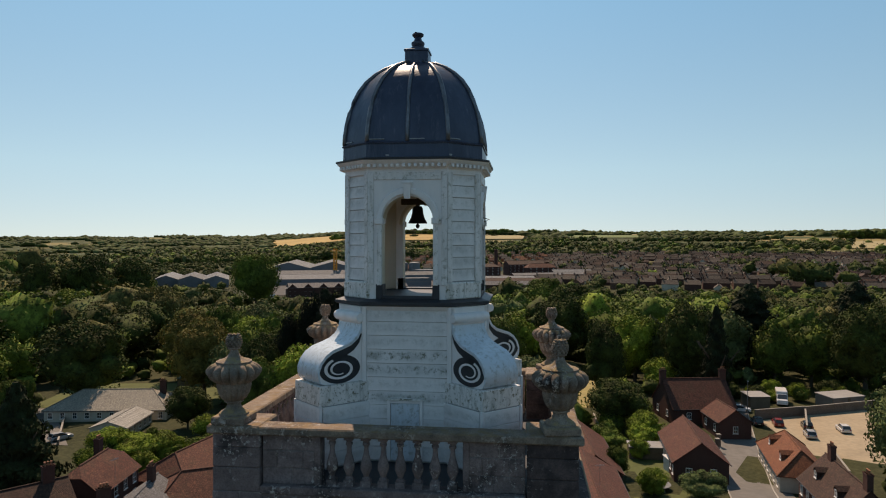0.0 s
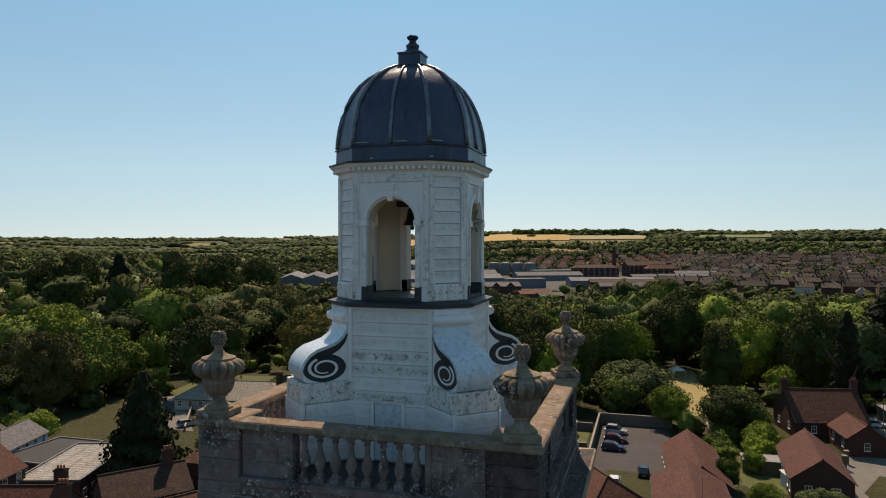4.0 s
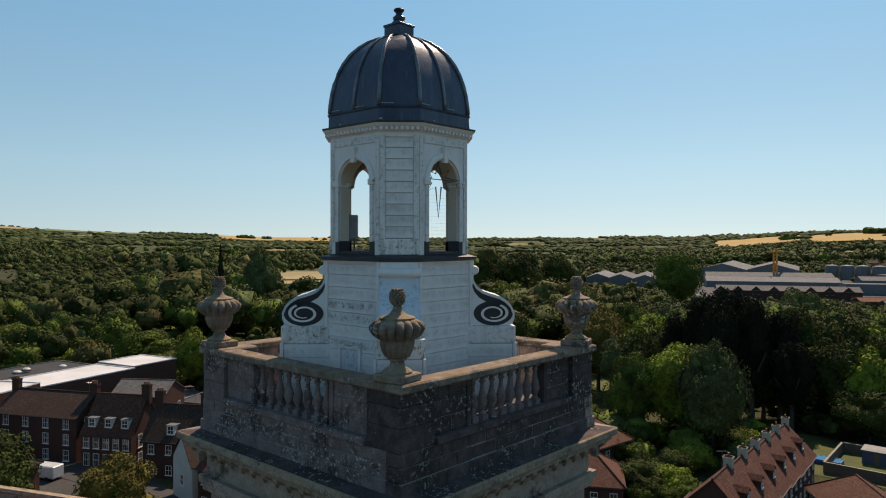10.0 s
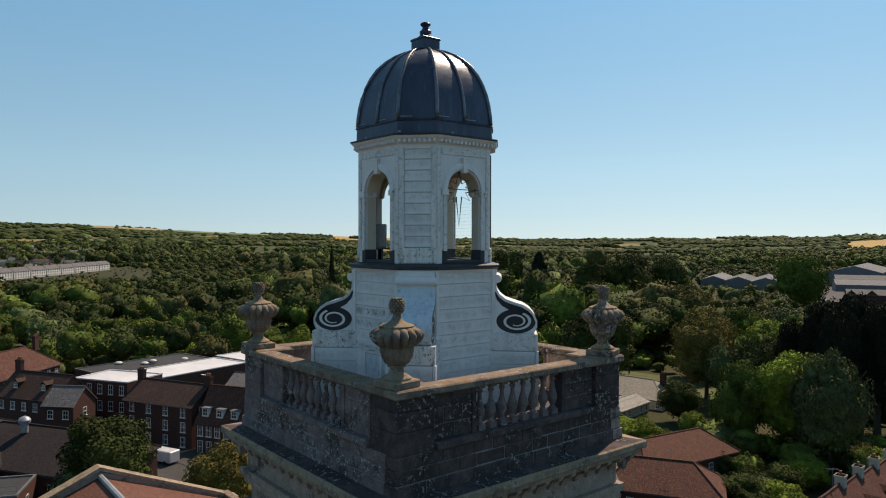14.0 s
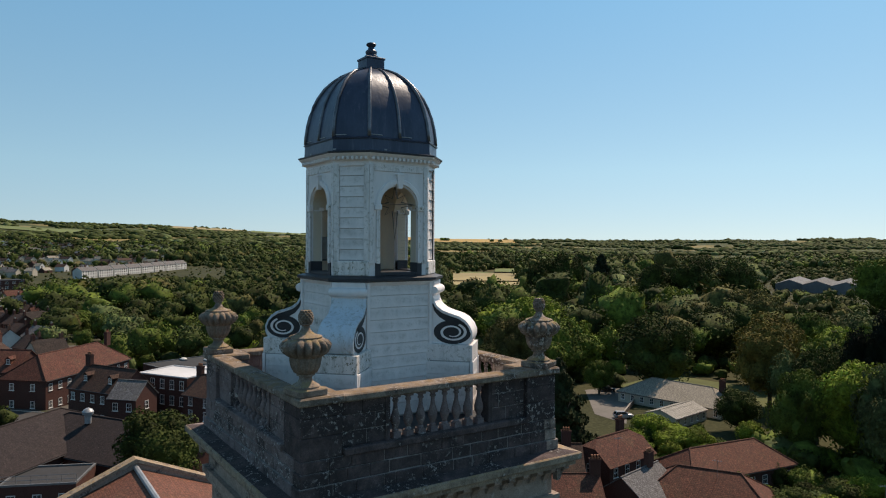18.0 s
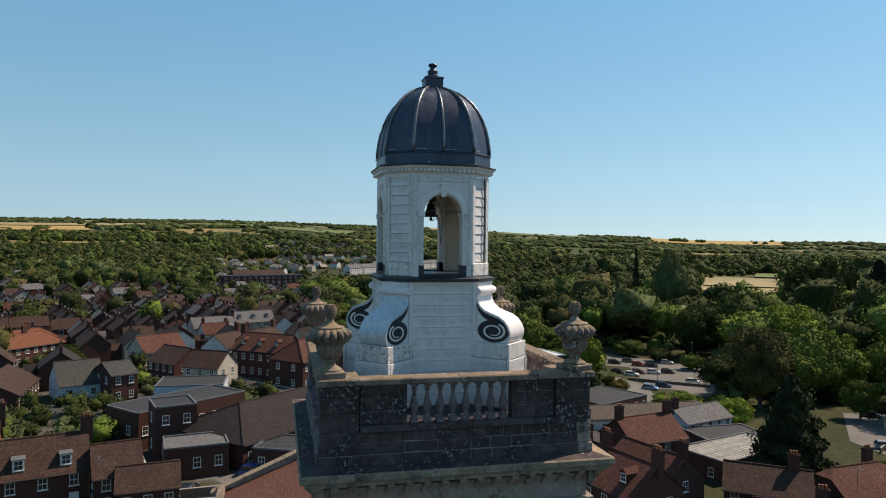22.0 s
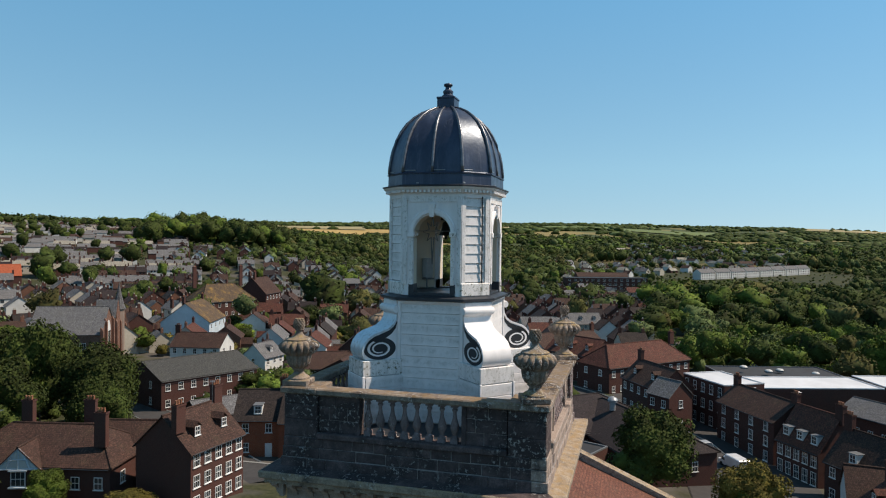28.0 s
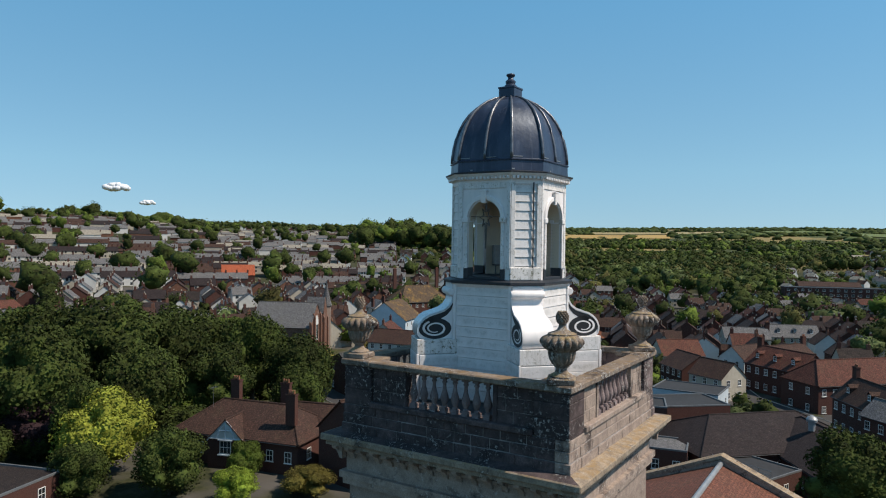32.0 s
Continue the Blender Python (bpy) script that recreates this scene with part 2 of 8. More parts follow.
    s.t.links.new(thin.outputs[0], both.inputs[2])
    s.t.links.new(both.outputs[0], s.t.nodes["Material Output"].inputs[0])
    return s.done()


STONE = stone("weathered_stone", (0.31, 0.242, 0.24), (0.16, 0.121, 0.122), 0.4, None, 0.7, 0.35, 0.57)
# darker stone for sides out of the sun; shade and soot share its colour
SHADE_SOOT = stone("shade_soot_stone", (0.19, 0.14, 0.14), (0.07, 0.052, 0.053), 0.78, None, 0.55, 0.5, 0.58)
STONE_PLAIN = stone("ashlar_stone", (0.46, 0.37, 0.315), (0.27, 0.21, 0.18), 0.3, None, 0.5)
CORNICE = stone("cornice_stone", (0.47, 0.385, 0.295), (0.2, 0.158, 0.122), 0.3, (0.3, 0.2, 0.1), 0.5)
COPING = stone("lichened_stone", (0.37, 0.295, 0.235), (0.125, 0.098, 0.082), 0.42, (0.2, 0.13, 0.065), 0.7, 0.25, 0.56)
URN_STONE = stone("urn_stone", (0.36, 0.285, 0.23), (0.135, 0.106, 0.09), 0.42, (0.3, 0.215, 0.1), 0.65, 0.25, 0.55)
PAINT = painted("white_paint", (0.8, 0.77, 0.77), 0.35)
PAINT_EDGE = painted("edge_board_paint", (0.78, 0.755, 0.75), 0.45, 0.5)
# grey for the cores behind boards: paints shadow into the gaps
GAP_SHADE = painted("gap_shade_grey", (0.34, 0.34, 0.34), 0.4)
PAINT_BOARD = boarding("board_paint", (0.77, 0.745, 0.745))
PAINT_STAIN = boarding("mildewed_board_paint", (0.74, 0.72, 0.72), 0.8, 0.95)
PAINT_OLD = painted("mildewed_paint", (0.78, 0.75, 0.73), 0.5, 0.95)
# blue of the reflected sky is mixed into this white paint
PAINT_SKYLIT = painted("skylit_blue_grey_paint", (0.56, 0.66, 0.74), 0.3, 0.4, 0.22)
BLACK = plain("black_paint", (0.03, 0.032, 0.038), 0.5, 0, 10)
LEDGE = plain("dark_lead_ledge", (0.045, 0.05, 0.06), 0.5, 0.3, 6)
INSIDE = painted("cream_plaster", (0.66, 0.57, 0.44), 0.4)
BRONZE = plain("dark_bronze", (0.035, 0.035, 0.033), 0.45, 0.8, 12)
WOOD_DARK = plain("dark_oak", (0.09, 0.06, 0.04), 0.8, 0, 8)
MORTAR = plain("lime_mortar", (0.36, 0.325, 0.31), 0.95, 0, 6, 0.5)
WIRE = plain("grey_wire", (0.18, 0.18, 0.18), 0.5, 0.5, 10)


def lead_material():
    s = Shade("lead_sheet", 0.36, 0.1, 0.5)
    # the sky's blue reflection is tinted into sheen and base colour
    s.put(s.bsdf.inputs["Specular Tint"], (0.72, 0.86, 1.0, 1.0))
    c = s.mix(s.ramp(s.noise(1.5, 6, 0.7, stretch=(1, 1, 0.3)), (0.35, 0.0), (0.7, 1.0)), (0.018, 0.025, 0.048), (0.048, 0.062, 0.1))
    c = s.mix(s.ramp(s.noise(5, 6, 0.75, stretch=(1, 1, 0.12)), (0.55, 0.0), (0.68, 0.22)), c, (0.24, 0.255, 0.3))
    c = s.mix(s.ramp(s.noise(9, 6, 0.75), (0.56, 0.0), (0.66, 0.35)), c, (0.03, 0.034, 0.045))
    s.color(c)
    s.put(s.bsdf.inputs["Roughness"], s.ramp(s.noise(3, 5), (0.3, 0.3), (0.7, 0.44)))
    s.bump(s.math("ADD", s.noise(2.5, 3), s.math("MULTIPLY", s.noise(9, 4), 0.3)), 0.2, 0.05)
    return s.done()


LEAD = lead_material()
# lighter than the sheets: the rolls' lit edges are put into the colour
LEAD_ROLL = plain("highlit_lead_roll", (0.2, 0.212, 0.24), 0.36, 0.5, 7, 0.45)
LEAD_PALE = plain("pale_lead_roll", (0.34, 0.36, 0.38), 0.45, 0.3, 9)


# ---- mesh building ----
class Geo:
    """Vertices and faces of one mesh."""

    def __init__(self):
        self.v, self.f, self.uv = [], [], None

    def add(self, verts, faces, m=None):
        k = len(self.v)
        self.v += [tuple(m @ Vector(p)) for p in verts] if m else [tuple(p) for p in verts]
        self.f += [tuple(i + k for i in f) for f in faces]
        return self

    def box(self, x0, y0, z0, x1, y1, z1, m=None):
        p = [(x, y, z) for z in (z0, z1) for x, y in ((x0, y0), (x1, y0), (x1, y1), (x0, y1))]
        return self.add(p, [(3, 2, 1, 0), (4, 5, 6, 7), (0, 1, 5, 4), (1, 2, 6, 5), (2, 3, 7, 6), (3, 0, 4, 7)], m)

    def block(self, x0, y0, z0, x1, y1, z1, c=0.012, m=None):
        """A box with all its edges chamfered."""
        v, f = [], []
        lo, hi = (x0, y0, z0), (x1, y1, z1)
        at = {}
        for sx in (0, 1):
            for sy in (0, 1):
                for sz in (0, 1):
                    corner = [(lo, hi)[s][i] for i, s in enumerate((sx, sy, sz))]
                    inn = [(c, -c)[s] for s in (sx, sy, sz)]
                    for ax in range(3):
                        p = [corner[i] + (0 if i == ax else inn[i]) for i in range(3)]
                        at[sx, sy, sz, ax] = len(v)
                        v.append(p)
        for ax in range(3):
            a, b = [i for i in range(3) if i != ax]
            for s in (0, 1):
                ring = []
                for u, w in ((0, 0), (1, 0), (1, 1), (0, 1)):
                    k = [0, 0, 0]
                    k[ax], k[a], k[b] = s, u, w
                    ring.append(at[(*k, ax)])
                flip = (s == 1) == (ax != 1)
                f.append(tuple(ring if flip else ring[::-1]))
        for ax in range(3):
            a, b = [i for i in range(3) if i != ax]
            for u in (0, 1):
                for w in (0, 1):
                    k0, k1 = [0, 0, 0], [0, 0, 0]
                    k0[a] = k1[a] = u
                    k0[b] = k1[b] = w
                    k1[ax] = 1
                    f.append((at[(*k0, a)], at[(*k1, a)], at[(*k1, b)], at[(*k0, b)]))
        for sx in (0, 1):
            for sy in (0, 1):
                for sz in (0, 1):
                    f.append((at[sx, sy, sz, 0], at[sx, sy, sz, 1], at[sx, sy, sz, 2]))
        return self.add(v, f, m)

    def prism(self, poly, z0, z1, m=None):
        n = len(poly)
        v = [(x, y, z0) for x, y in poly] + [(x, y, z1) for x, y in poly]
        f = [tuple(range(n))[::-1], tuple(range(n, 2 * n))] + [(i, (i + 1) % n, n + (i + 1) % n, n + i) for i in range(n)]
        return self.add(v, f, m)

    def loft(self, rings, cap=True, closed=True, m=None):
        n = len(rings[0])
        v = [p for r in rings for p in r]
        f = []
        for k in range(len(rings) - 1):
            for i in range(n if closed else n - 1):
                j = (i + 1) % n
                f.append((k * n + i, k * n + j, (k + 1) * n + j, (k + 1) * n + i))
        if cap:
            f += [tuple(range(n))[::-1], tuple(range((len(rings) - 1) * n, len(rings) * n))]
        return self.add(v, f, m)

    def lathe(self, profile, n=16, lobes=0, m=None):
        """profile: rows of radius, height and, with lobes, their depth."""
        rings = []
        for r, z, *deep in profile:
            d = deep[0] if deep else 0
            rings.append([(r * (1 + d * abs(math.cos(lobes * math.pi * i / n)) - d) * math.cos(2 * math.pi * i / n),
                           r * (1 + d * abs(math.cos(lobes * math.pi * i / n)) - d) * math.sin(2 * math.pi * i / n), z) if lobes
                          else (r * math.cos(2 * math.pi * i / n), r * math.sin(2 * math.pi * i / n), z) for i in range(n)])
        return self.loft(rings, m=m)

    def tube(self, pts, r, n=6, m=None):
        rings = []
        for i, p in enumerate(pts):
            p = Vector(p)
            d = (Vector(pts[min(i + 1, len(pts) - 1)]) - Vector(pts[max(i - 1, 0)])).normalized()
            side = d.cross(Vector((0, 0, 1)) if abs(d.z) < 0.95 else Vector((1, 0, 0))).normalized()
            up = side.cross(d)
            rad = r[i] if isinstance(r, (list, tuple)) else r
            rings.append([tuple(p + rad * (math.cos(a) * side + math.sin(a) * up)) for a in [2 * math.pi * k / n for k in range(n)]])
        return self.loft(rings, m=m)

    def mesh(self, name, mat, smooth=False):
        me = bpy.data.meshes.new(name)
        me.from_pydata(self.v, [], self.f)
        if self.uv:
            lay = me.uv_layers.new(name="uv")
            lay.data.foreach_set("uv", np.array(self.uv, "f").ravel())
        if smooth:
            me.polygons.foreach_set("use_smooth", [True] * len(me.polygons))
            if smooth is not True:
                me.set_sharp_from_angle(angle=radians(smooth))
        me.materials.append(mat)
        me.validate()
        return me


def recalc(me):
    """Normals outwards."""
    b = bmesh.new()
    b.from_mesh(me)
    bmesh.ops.recalc_face_normals(b, faces=b.faces)
    b.to_mesh(me)
    b.free()
    return me


def part(name, geo, mat=None, parent=None, label="", m=None, smooth=False):
    """Links geometry as one mesh object under a thing or a part."""
    me = geo.mesh(name, mat, smooth) if isinstance(geo, Geo) else geo
    if isinstance(geo, Geo) and len(geo.f) < 4000 and not geo.uv:
        recalc(me)
    ob = new(name, me)
    ob.parent = parent
    if m:
        ob.matrix_basis = m
    if label:
        ob["label"] = label
    return ob


def thing(name, label, category, at=(0, 0, 0), turn=0.0, group="", kind=""):
    ob = new(name)
    ob.empty_display_size = 0.2
    ob.matrix_basis = pose(*at, 0, 0, turn)
    return tagged(ob, label, category, group, kind)


# ---- ground ----
RADII = (0, 150, 400, 800, 1400, 2400, 3900)
RELIEF = {-60: (-6, 0, 20, 60, 85), -10: (-7, -3, 12, 56, 70), 10: (-8, -7, 5, 55, 78),
          25: (-8, -8, -6, 5, 52), 40: (-9, -9, -8, -3, 40), 55: (-9, -9, -8, 5, 46), 65: (-8, -6, -2, 25, 68),
          80: (-6, -3, 5, 40, 108), 95: (-5, -2, 15, 70, 125), 110: (-4, 0, 15, 60, 118), 125: (2, 36, 48, 66, 108),
          140: (8, 30, 58, 70, 100), 150: (12, 48, 66, 70, 90), 200: (10, 40, 60, 70, 90), 260: (0, 10, 20, 40, 80)}


def slope_near(x, y):
    rise = 1.0 if y > 0 else min(max((x + 66) / 18, 0.0), 1.0)
    return 1.5 - 0.07 * min(max(y, -40), 95) * rise - 0.015 * min(max(-x, 0), 200)


def ground_z(x, y):
    """Height of the ground: a gentle slope by the church, a valley floor, then hills."""
    r = math.hypot(x, y)
    near = slope_near(x, y)
    if r < 150:
        return near
    yaw = math.degrees(math.atan2(-x, y))
    if yaw < -100:
        yaw += 360
    keys = sorted(RELIEF)
    keys2 = keys + [keys[0] + 360]
    if yaw < keys[0]:
        yaw += 360
    for a, b in zip(keys2, keys2[1:]):
        if a <= yaw <= b:
            break
    u = (yaw - a) / (b - a)
    u = u * u * (3 - 2 * u)
    ra, rb = RELIEF[a], RELIEF[keys[0] if b == keys2[-1] else b]
    hs = [near, near] + [p + (q - p) * u for p, q in zip(ra, rb)]
    for i in range(6):
        if r <= RADII[i + 1] or i == 5:
            v = min((r - RADII[i]) / (RADII[i + 1] - RADII[i]), 1)
            return hs[i] + (hs[i + 1] - hs[i]) * v


def earth_material():
    s = Shade("land", 0.95, spec=0.15)
    c = s.mix(s.ramp(s.noise(0.02, 6, 0.65), (0.35, 0.0), (0.65, 1.0)), (0.016, 0.022, 0.008), (0.04, 0.043, 0.016))
    field = s.cells(0.0034, "Color", stretch=(1, 1.6, 0))
    pick = s.ramp(field, (0.0, (0.03, 0.042, 0.015)), (0.5, (0.05, 0.065, 0.022)), (0.62, (0.25, 0.19, 0.08)), (1.0, (0.1, 0.11, 0.045)))
    sep = s.t.nodes.new("ShaderNodeVectorMath")
    sep.operation = "LENGTH"
    s.t.links.new(s.pos, sep.inputs[0])
    far = s.ramp(s.math("DIVIDE", sep.outputs["Value"], 3000.0), (0.3, 0.0), (0.4, 1.0))
    c = s.mix(far, c, pick)
    c = s.mix(s.ramp(s.noise(1.5, 5), (0.4, 0.0), (0.8, 0.4)), c, (0.13, 0.12, 0.06))
    # trodden and paved ground through the town
    xyz = s.t.nodes.new("ShaderNodeSeparateXYZ")
    s.t.links.new(s.pos, xyz.inputs[0])
    west = s.ramp(s.math("DIVIDE", s.math("ADD", xyz.outputs[0], 600.0), 600.0), (0.1, 0.0), (0.14, 1.0), (0.955, 1.0), (0.965, 0.0))
    side = s.ramp(s.math("DIVIDE", s.math("ADD", s.math("MULTIPLY", xyz.outputs[0], 0.17), s.math("ADD", xyz.outputs[1], 600.0)), 800.0), (0.2, 0.0), (0.3, 1.0), (0.765, 1.0), (0.78, 0.0))
    town = s.math("MULTIPLY", s.math("MULTIPLY", west, side), s.ramp(s.noise(0.06, 3), (0.46, 0.08), (0.58, 1.0)))
    paved = s.mix(s.noise(0.3, 5, 0.7), (0.05, 0.047, 0.044), (0.12, 0.11, 0.098))
    c = s.mix(town, c, paved)
    s.color(c).bump(s.noise(0.6, 4), 0.3, 0.2)
    return s.done()


LAND = earth_material()
rings = [0, 15, 30, 45, 60, 80, 100, 125, 150, 180, 220, 270, 330, 400, 500, 620, 800, 1000, 1200, 1400, 1800, 2400, 3100, 3900, 4600]
g = Geo()
N = 144
g.v = [(0, 0, ground_z(0, 0))]
for r in rings[1:]:
    for i in range(N):
        x, y = r * math.cos(2 * math.pi * i / N), r * math.sin(2 * math.pi * i / N)
        g.v.append((x, y, ground_z(x, y) - (40 if r > 4000 else 0)))
g.f = [(0, 1 + i, 1 + (i + 1) % N) for i in range(N)]
for k in range(len(rings) - 2):
    a, b = 1 + k * N, 1 + (k + 1) * N
    g.f += [(a + i, b + i, b + (i + 1) % N, a + (i + 1) % N) for i in range(N)]
ground = tagged(part("ground", g, LAND, smooth=True), "green and brown land sloping into a wooded valley", "ground", kind="structure")

# ---- church tower ----
FACES = [pose(0, 0, 0, 0, 0, a) for a in (0, 90, 180, 270)]   # local -y turned to each side
tower = thing("church_tower", "square stone church tower with balustraded parapet, blackened and lichened", "tower")
tower.matrix_basis = Matrix.Diagonal((1, 0.972, 1, 1))
g = Geo().box(-3.62, -3.62, -1.0, 3.62, 3.62, 24.35)
part("shaft", g, STONE_PLAIN, tower)
for name, z0, z1, h in (("architrave", 24.35, 24.55, 3.78), ("fillet", 24.55, 24.75, 3.86), ("frieze", 24.75, 25.32, 3.7), ("bed_mould", 25.32, 25.42, 3.8)):
    part(name, Geo().box(-h, -h, z0, h, h, z1), STONE_PLAIN, tower)
part("cornice", Geo().box(-4.16, -4.16, 25.58, 4.16, 4.16, 25.72).block(-4.29, -4.29, 25.72, 4.29, 4.29, 25.92, 0.03), CORNICE, tower,
     "projecting cornice slab with orange lichen")
for side, F in enumerate(FACES):
    # parapet shade is put into the ledge colour; the sunlit ledge is lighter
    part("cornice_weathering", Geo().loft([[(-h, -h, z), (h, -h, z), (h, -h, z - 0.05), (-h, -h, z - 0.05)] for h, z in ((4.24, 25.921), (3.76, 25.99))]), (SHADE_SOOT, SHADE_SOOT, CORNICE, STONE)[side], tower, m=F)
br = Geo()
prof = [(0.06, -0.26), (-0.06, -0.24), (-0.1, -0.14), (-0.17, -0.04), (-0.33, 0.02), (-0.38, 0.08), (-0.38, 0.16), (0.06, 0.16)]
br.loft([[(x, y, z) for y, z in prof] for x in (-0.085, 0.085)])
bracket = recalc(br.mesh("modillion", STONE_PLAIN))
for k, F in enumerate(FACES):
    for i in range(17):
        ob = part("modillion", bracket, None, tower)
        ob.matrix_basis = F @ pose((i - 8) * 0.485, -3.72, 25.42)

# parapet of stone blocks
random.seed(4)
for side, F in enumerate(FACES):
    # sun and shade go into each side's stone colour; side 1 is also sooty
    SIDE = SHADE_SOOT if side == 1 else STONE_PLAIN if side == 2 else STONE
    for z0, z1, out, lim, n in ((25.93, 26.24, 3.83, 3.4, 11), (26.24, 26.53, 3.79, 3.37, 12), (26.53, 26.8, 3.77, 3.36, 10)):
        cuts = [-out] + [-out + (out + lim) * (k + random.uniform(-0.28, 0.28)) / n for k in range(1, n)] + [lim]
        for a, b in zip(cuts, cuts[1:]):
            d = random.uniform(-0.014, 0.012)
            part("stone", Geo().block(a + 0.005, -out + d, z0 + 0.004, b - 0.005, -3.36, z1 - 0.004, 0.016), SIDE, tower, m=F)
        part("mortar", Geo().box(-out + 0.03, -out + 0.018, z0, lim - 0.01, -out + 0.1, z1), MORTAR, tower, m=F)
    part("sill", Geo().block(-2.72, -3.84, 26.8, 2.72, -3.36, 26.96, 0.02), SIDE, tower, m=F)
    for s in (-1, 1):
        for z0, z1, cuts in ((26.96, 27.3, (1.47, 2.08, 2.72)), (27.3, 27.66, (1.47, 1.85, 2.4, 2.72)), (27.66, 28.0, (1.47, 2.2, 2.72))):
            for a, b in zip(cuts, cuts[1:]):
                lo, hi = sorted((s * a, s * b))
                d = random.uniform(-0.008, 0.008)
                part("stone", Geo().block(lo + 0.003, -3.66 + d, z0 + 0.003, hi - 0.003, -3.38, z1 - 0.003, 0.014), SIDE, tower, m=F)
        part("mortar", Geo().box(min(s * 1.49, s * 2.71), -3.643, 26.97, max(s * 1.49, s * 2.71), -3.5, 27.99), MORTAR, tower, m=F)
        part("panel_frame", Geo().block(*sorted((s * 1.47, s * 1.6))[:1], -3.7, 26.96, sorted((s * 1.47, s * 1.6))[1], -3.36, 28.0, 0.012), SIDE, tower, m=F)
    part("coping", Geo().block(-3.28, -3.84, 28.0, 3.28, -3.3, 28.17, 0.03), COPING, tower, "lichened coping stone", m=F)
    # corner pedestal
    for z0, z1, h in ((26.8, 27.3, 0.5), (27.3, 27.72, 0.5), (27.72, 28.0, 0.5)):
        part("pedestal_stone", Geo().block(-3.26 - h, -3.26 - h, z0 + 0.003, -2.745, -2.745, z1 - 0.003, 0.016), SHADE_SOOT if side == 2 else SIDE, tower, m=F)
    part("pedestal_cap", Geo().block(-3.86, -3.86, 28.003, -2.72, -2.72, 28.19, 0.035), COPING, tower, m=F)
bal = Geo().box(-0.1, -0.1, 0, 0.1, 0.1, 0.13).box(-0.095, -0.095, 0.95, 0.095, 0.095, 1.04)
bal.lathe([(0.085, 0.13), (0.085, 0.17), (0.055, 0.2), (0.075, 0.26), (0.118, 0.36), (0.12, 0.44), (0.095, 0.54), (0.06, 0.66),
           (0.048, 0.76), (0.05, 0.83), (0.075, 0.85), (0.075, 0.89), (0.055, 0.9), (0.075, 0.95)], 14)
bal = recalc(bal.mesh("baluster", STONE, 40))
for F in FACES:
    for i in range(8):
        part("baluster", bal, None, tower, m=F @ pose((i - 3.5) * 0.358, -3.56, 26.96))
part("roof_deck", Geo().box(-3.36, -3.36, 26.4, 3.36, 3.36, 26.9), LEDGE, tower, "grey lead tower roof")

# four stone urns
urn = thing("stone_urn", "lichened stone urn with gadrooned bowl and pineapple finial on parapet", "urn", (-3.4, -3.4, 28.19), 0, "urns on the tower parapet")
part("plinth", Geo().block(-0.36, -0.36, 0, 0.36, 0.36, 0.16, 0.025), URN_STONE, urn)
part("foot", Geo().lathe([(0.31, 0.16), (0.31, 0.2), (0.27, 0.23), (0.17, 0.29), (0.14, 0.36), (0.15, 0.41), (0.2, 0.43), (0.2, 0.46)], 20), URN_STONE, urn, smooth=45)
part("body", Geo().lathe([(0.16, 0.45, 0), (0.26, 0.5, 0.12), (0.325, 0.62, 0.13), (0.36, 0.78, 0.12), (0.35, 0.86, 0)], 96, 16), URN_STONE, urn, smooth=50)
part("gadrooned_rim", Geo().lathe([(0.3, 0.8, 0), (0.39, 0.85, 0.12), (0.5, 0.93, 0.2), (0.57, 1.04, 0.22), (0.57, 1.11, 0.2), (0.5, 1.19, 0.16), (0.37, 1.25, 0.05), (0.3, 1.25, 0)], 96, 16), URN_STONE, urn, smooth=50)
part("lid", Geo().lathe([(0.36, 1.24), (0.37, 1.28), (0.33, 1.3), (0.22, 1.33), (0.14, 1.38), (0.095, 1.45), (0.085, 1.52), (0.13, 1.54), (0.13, 1.57), (0.09, 1.58)], 24), URN_STONE, urn, smooth=45)
cone = Geo().lathe([(0.06, 1.56), (0.12, 1.61), (0.138, 1.68), (0.128, 1.76), (0.08, 1.83), (0.01, 1.86)], 16)
for row in range(6):
    z = 1.6 + row * 0.046
    r = 0.142 * math.sqrt(max(0.06, 1 - ((z - 1.69) / 0.19) ** 2))
    count = max(5, round(2 * math.pi * r / 0.078))
    for i in range(count):
        a = 2 * math.pi * (i + 0.5 * (row % 2)) / count
        cone.lathe([(0.006, -0.03), (0.03, -0.016), (0.034, 0.004), (0.022, 0.026), (0.004, 0.034)], 6, m=Matrix.Translation((r * math.cos(a), r * math.sin(a), z)) @ Euler((0, 1.1, a)).to_matrix().to_4x4())
part("pineapple_finial", cone, URN_STONE, urn, "knobbly pineapple finial", smooth=30)
for x, y, a in ((3.4, -3.4, 8), (3.48, 3.3, 20), (-3.4, 3.36, 33)):
    copy_thing(urn, pose(x, y, 28.19, 0, 0, a))

# ---- cupola ----
cupola = thing("cupola", "white-painted timber cupola with lead dome, volutes and open arches on tower", "cupola")
cupola.matrix_basis = pose(0, -0.04, 0) @ Matrix.Diagonal((1, 0.962, 1, 1))


def octo(c, b, z):
    return [(x, y, z) for x, y in ((b, -c), (c, -b), (c, b), (b, c), (-b, c), (-c, b), (-c, -b), (-b, -c))]


part("base_core", Geo().loft([octo(1.69, 1.0, 26.9), octo(1.66, 1.0, 30.52)]), GAP_SHADE, cupola)
board = Geo()
board.loft([[(-0.96, y, z) for y, z in ((0.0, 0), (-0.045, 0.002), (-0.02, 0.31), (0.0, 0.312))], [(0.96, y, z) for y, z in ((0.0, 0), (-0.045, 0.002), (-0.02, 0.31), (0.0, 0.312))]])
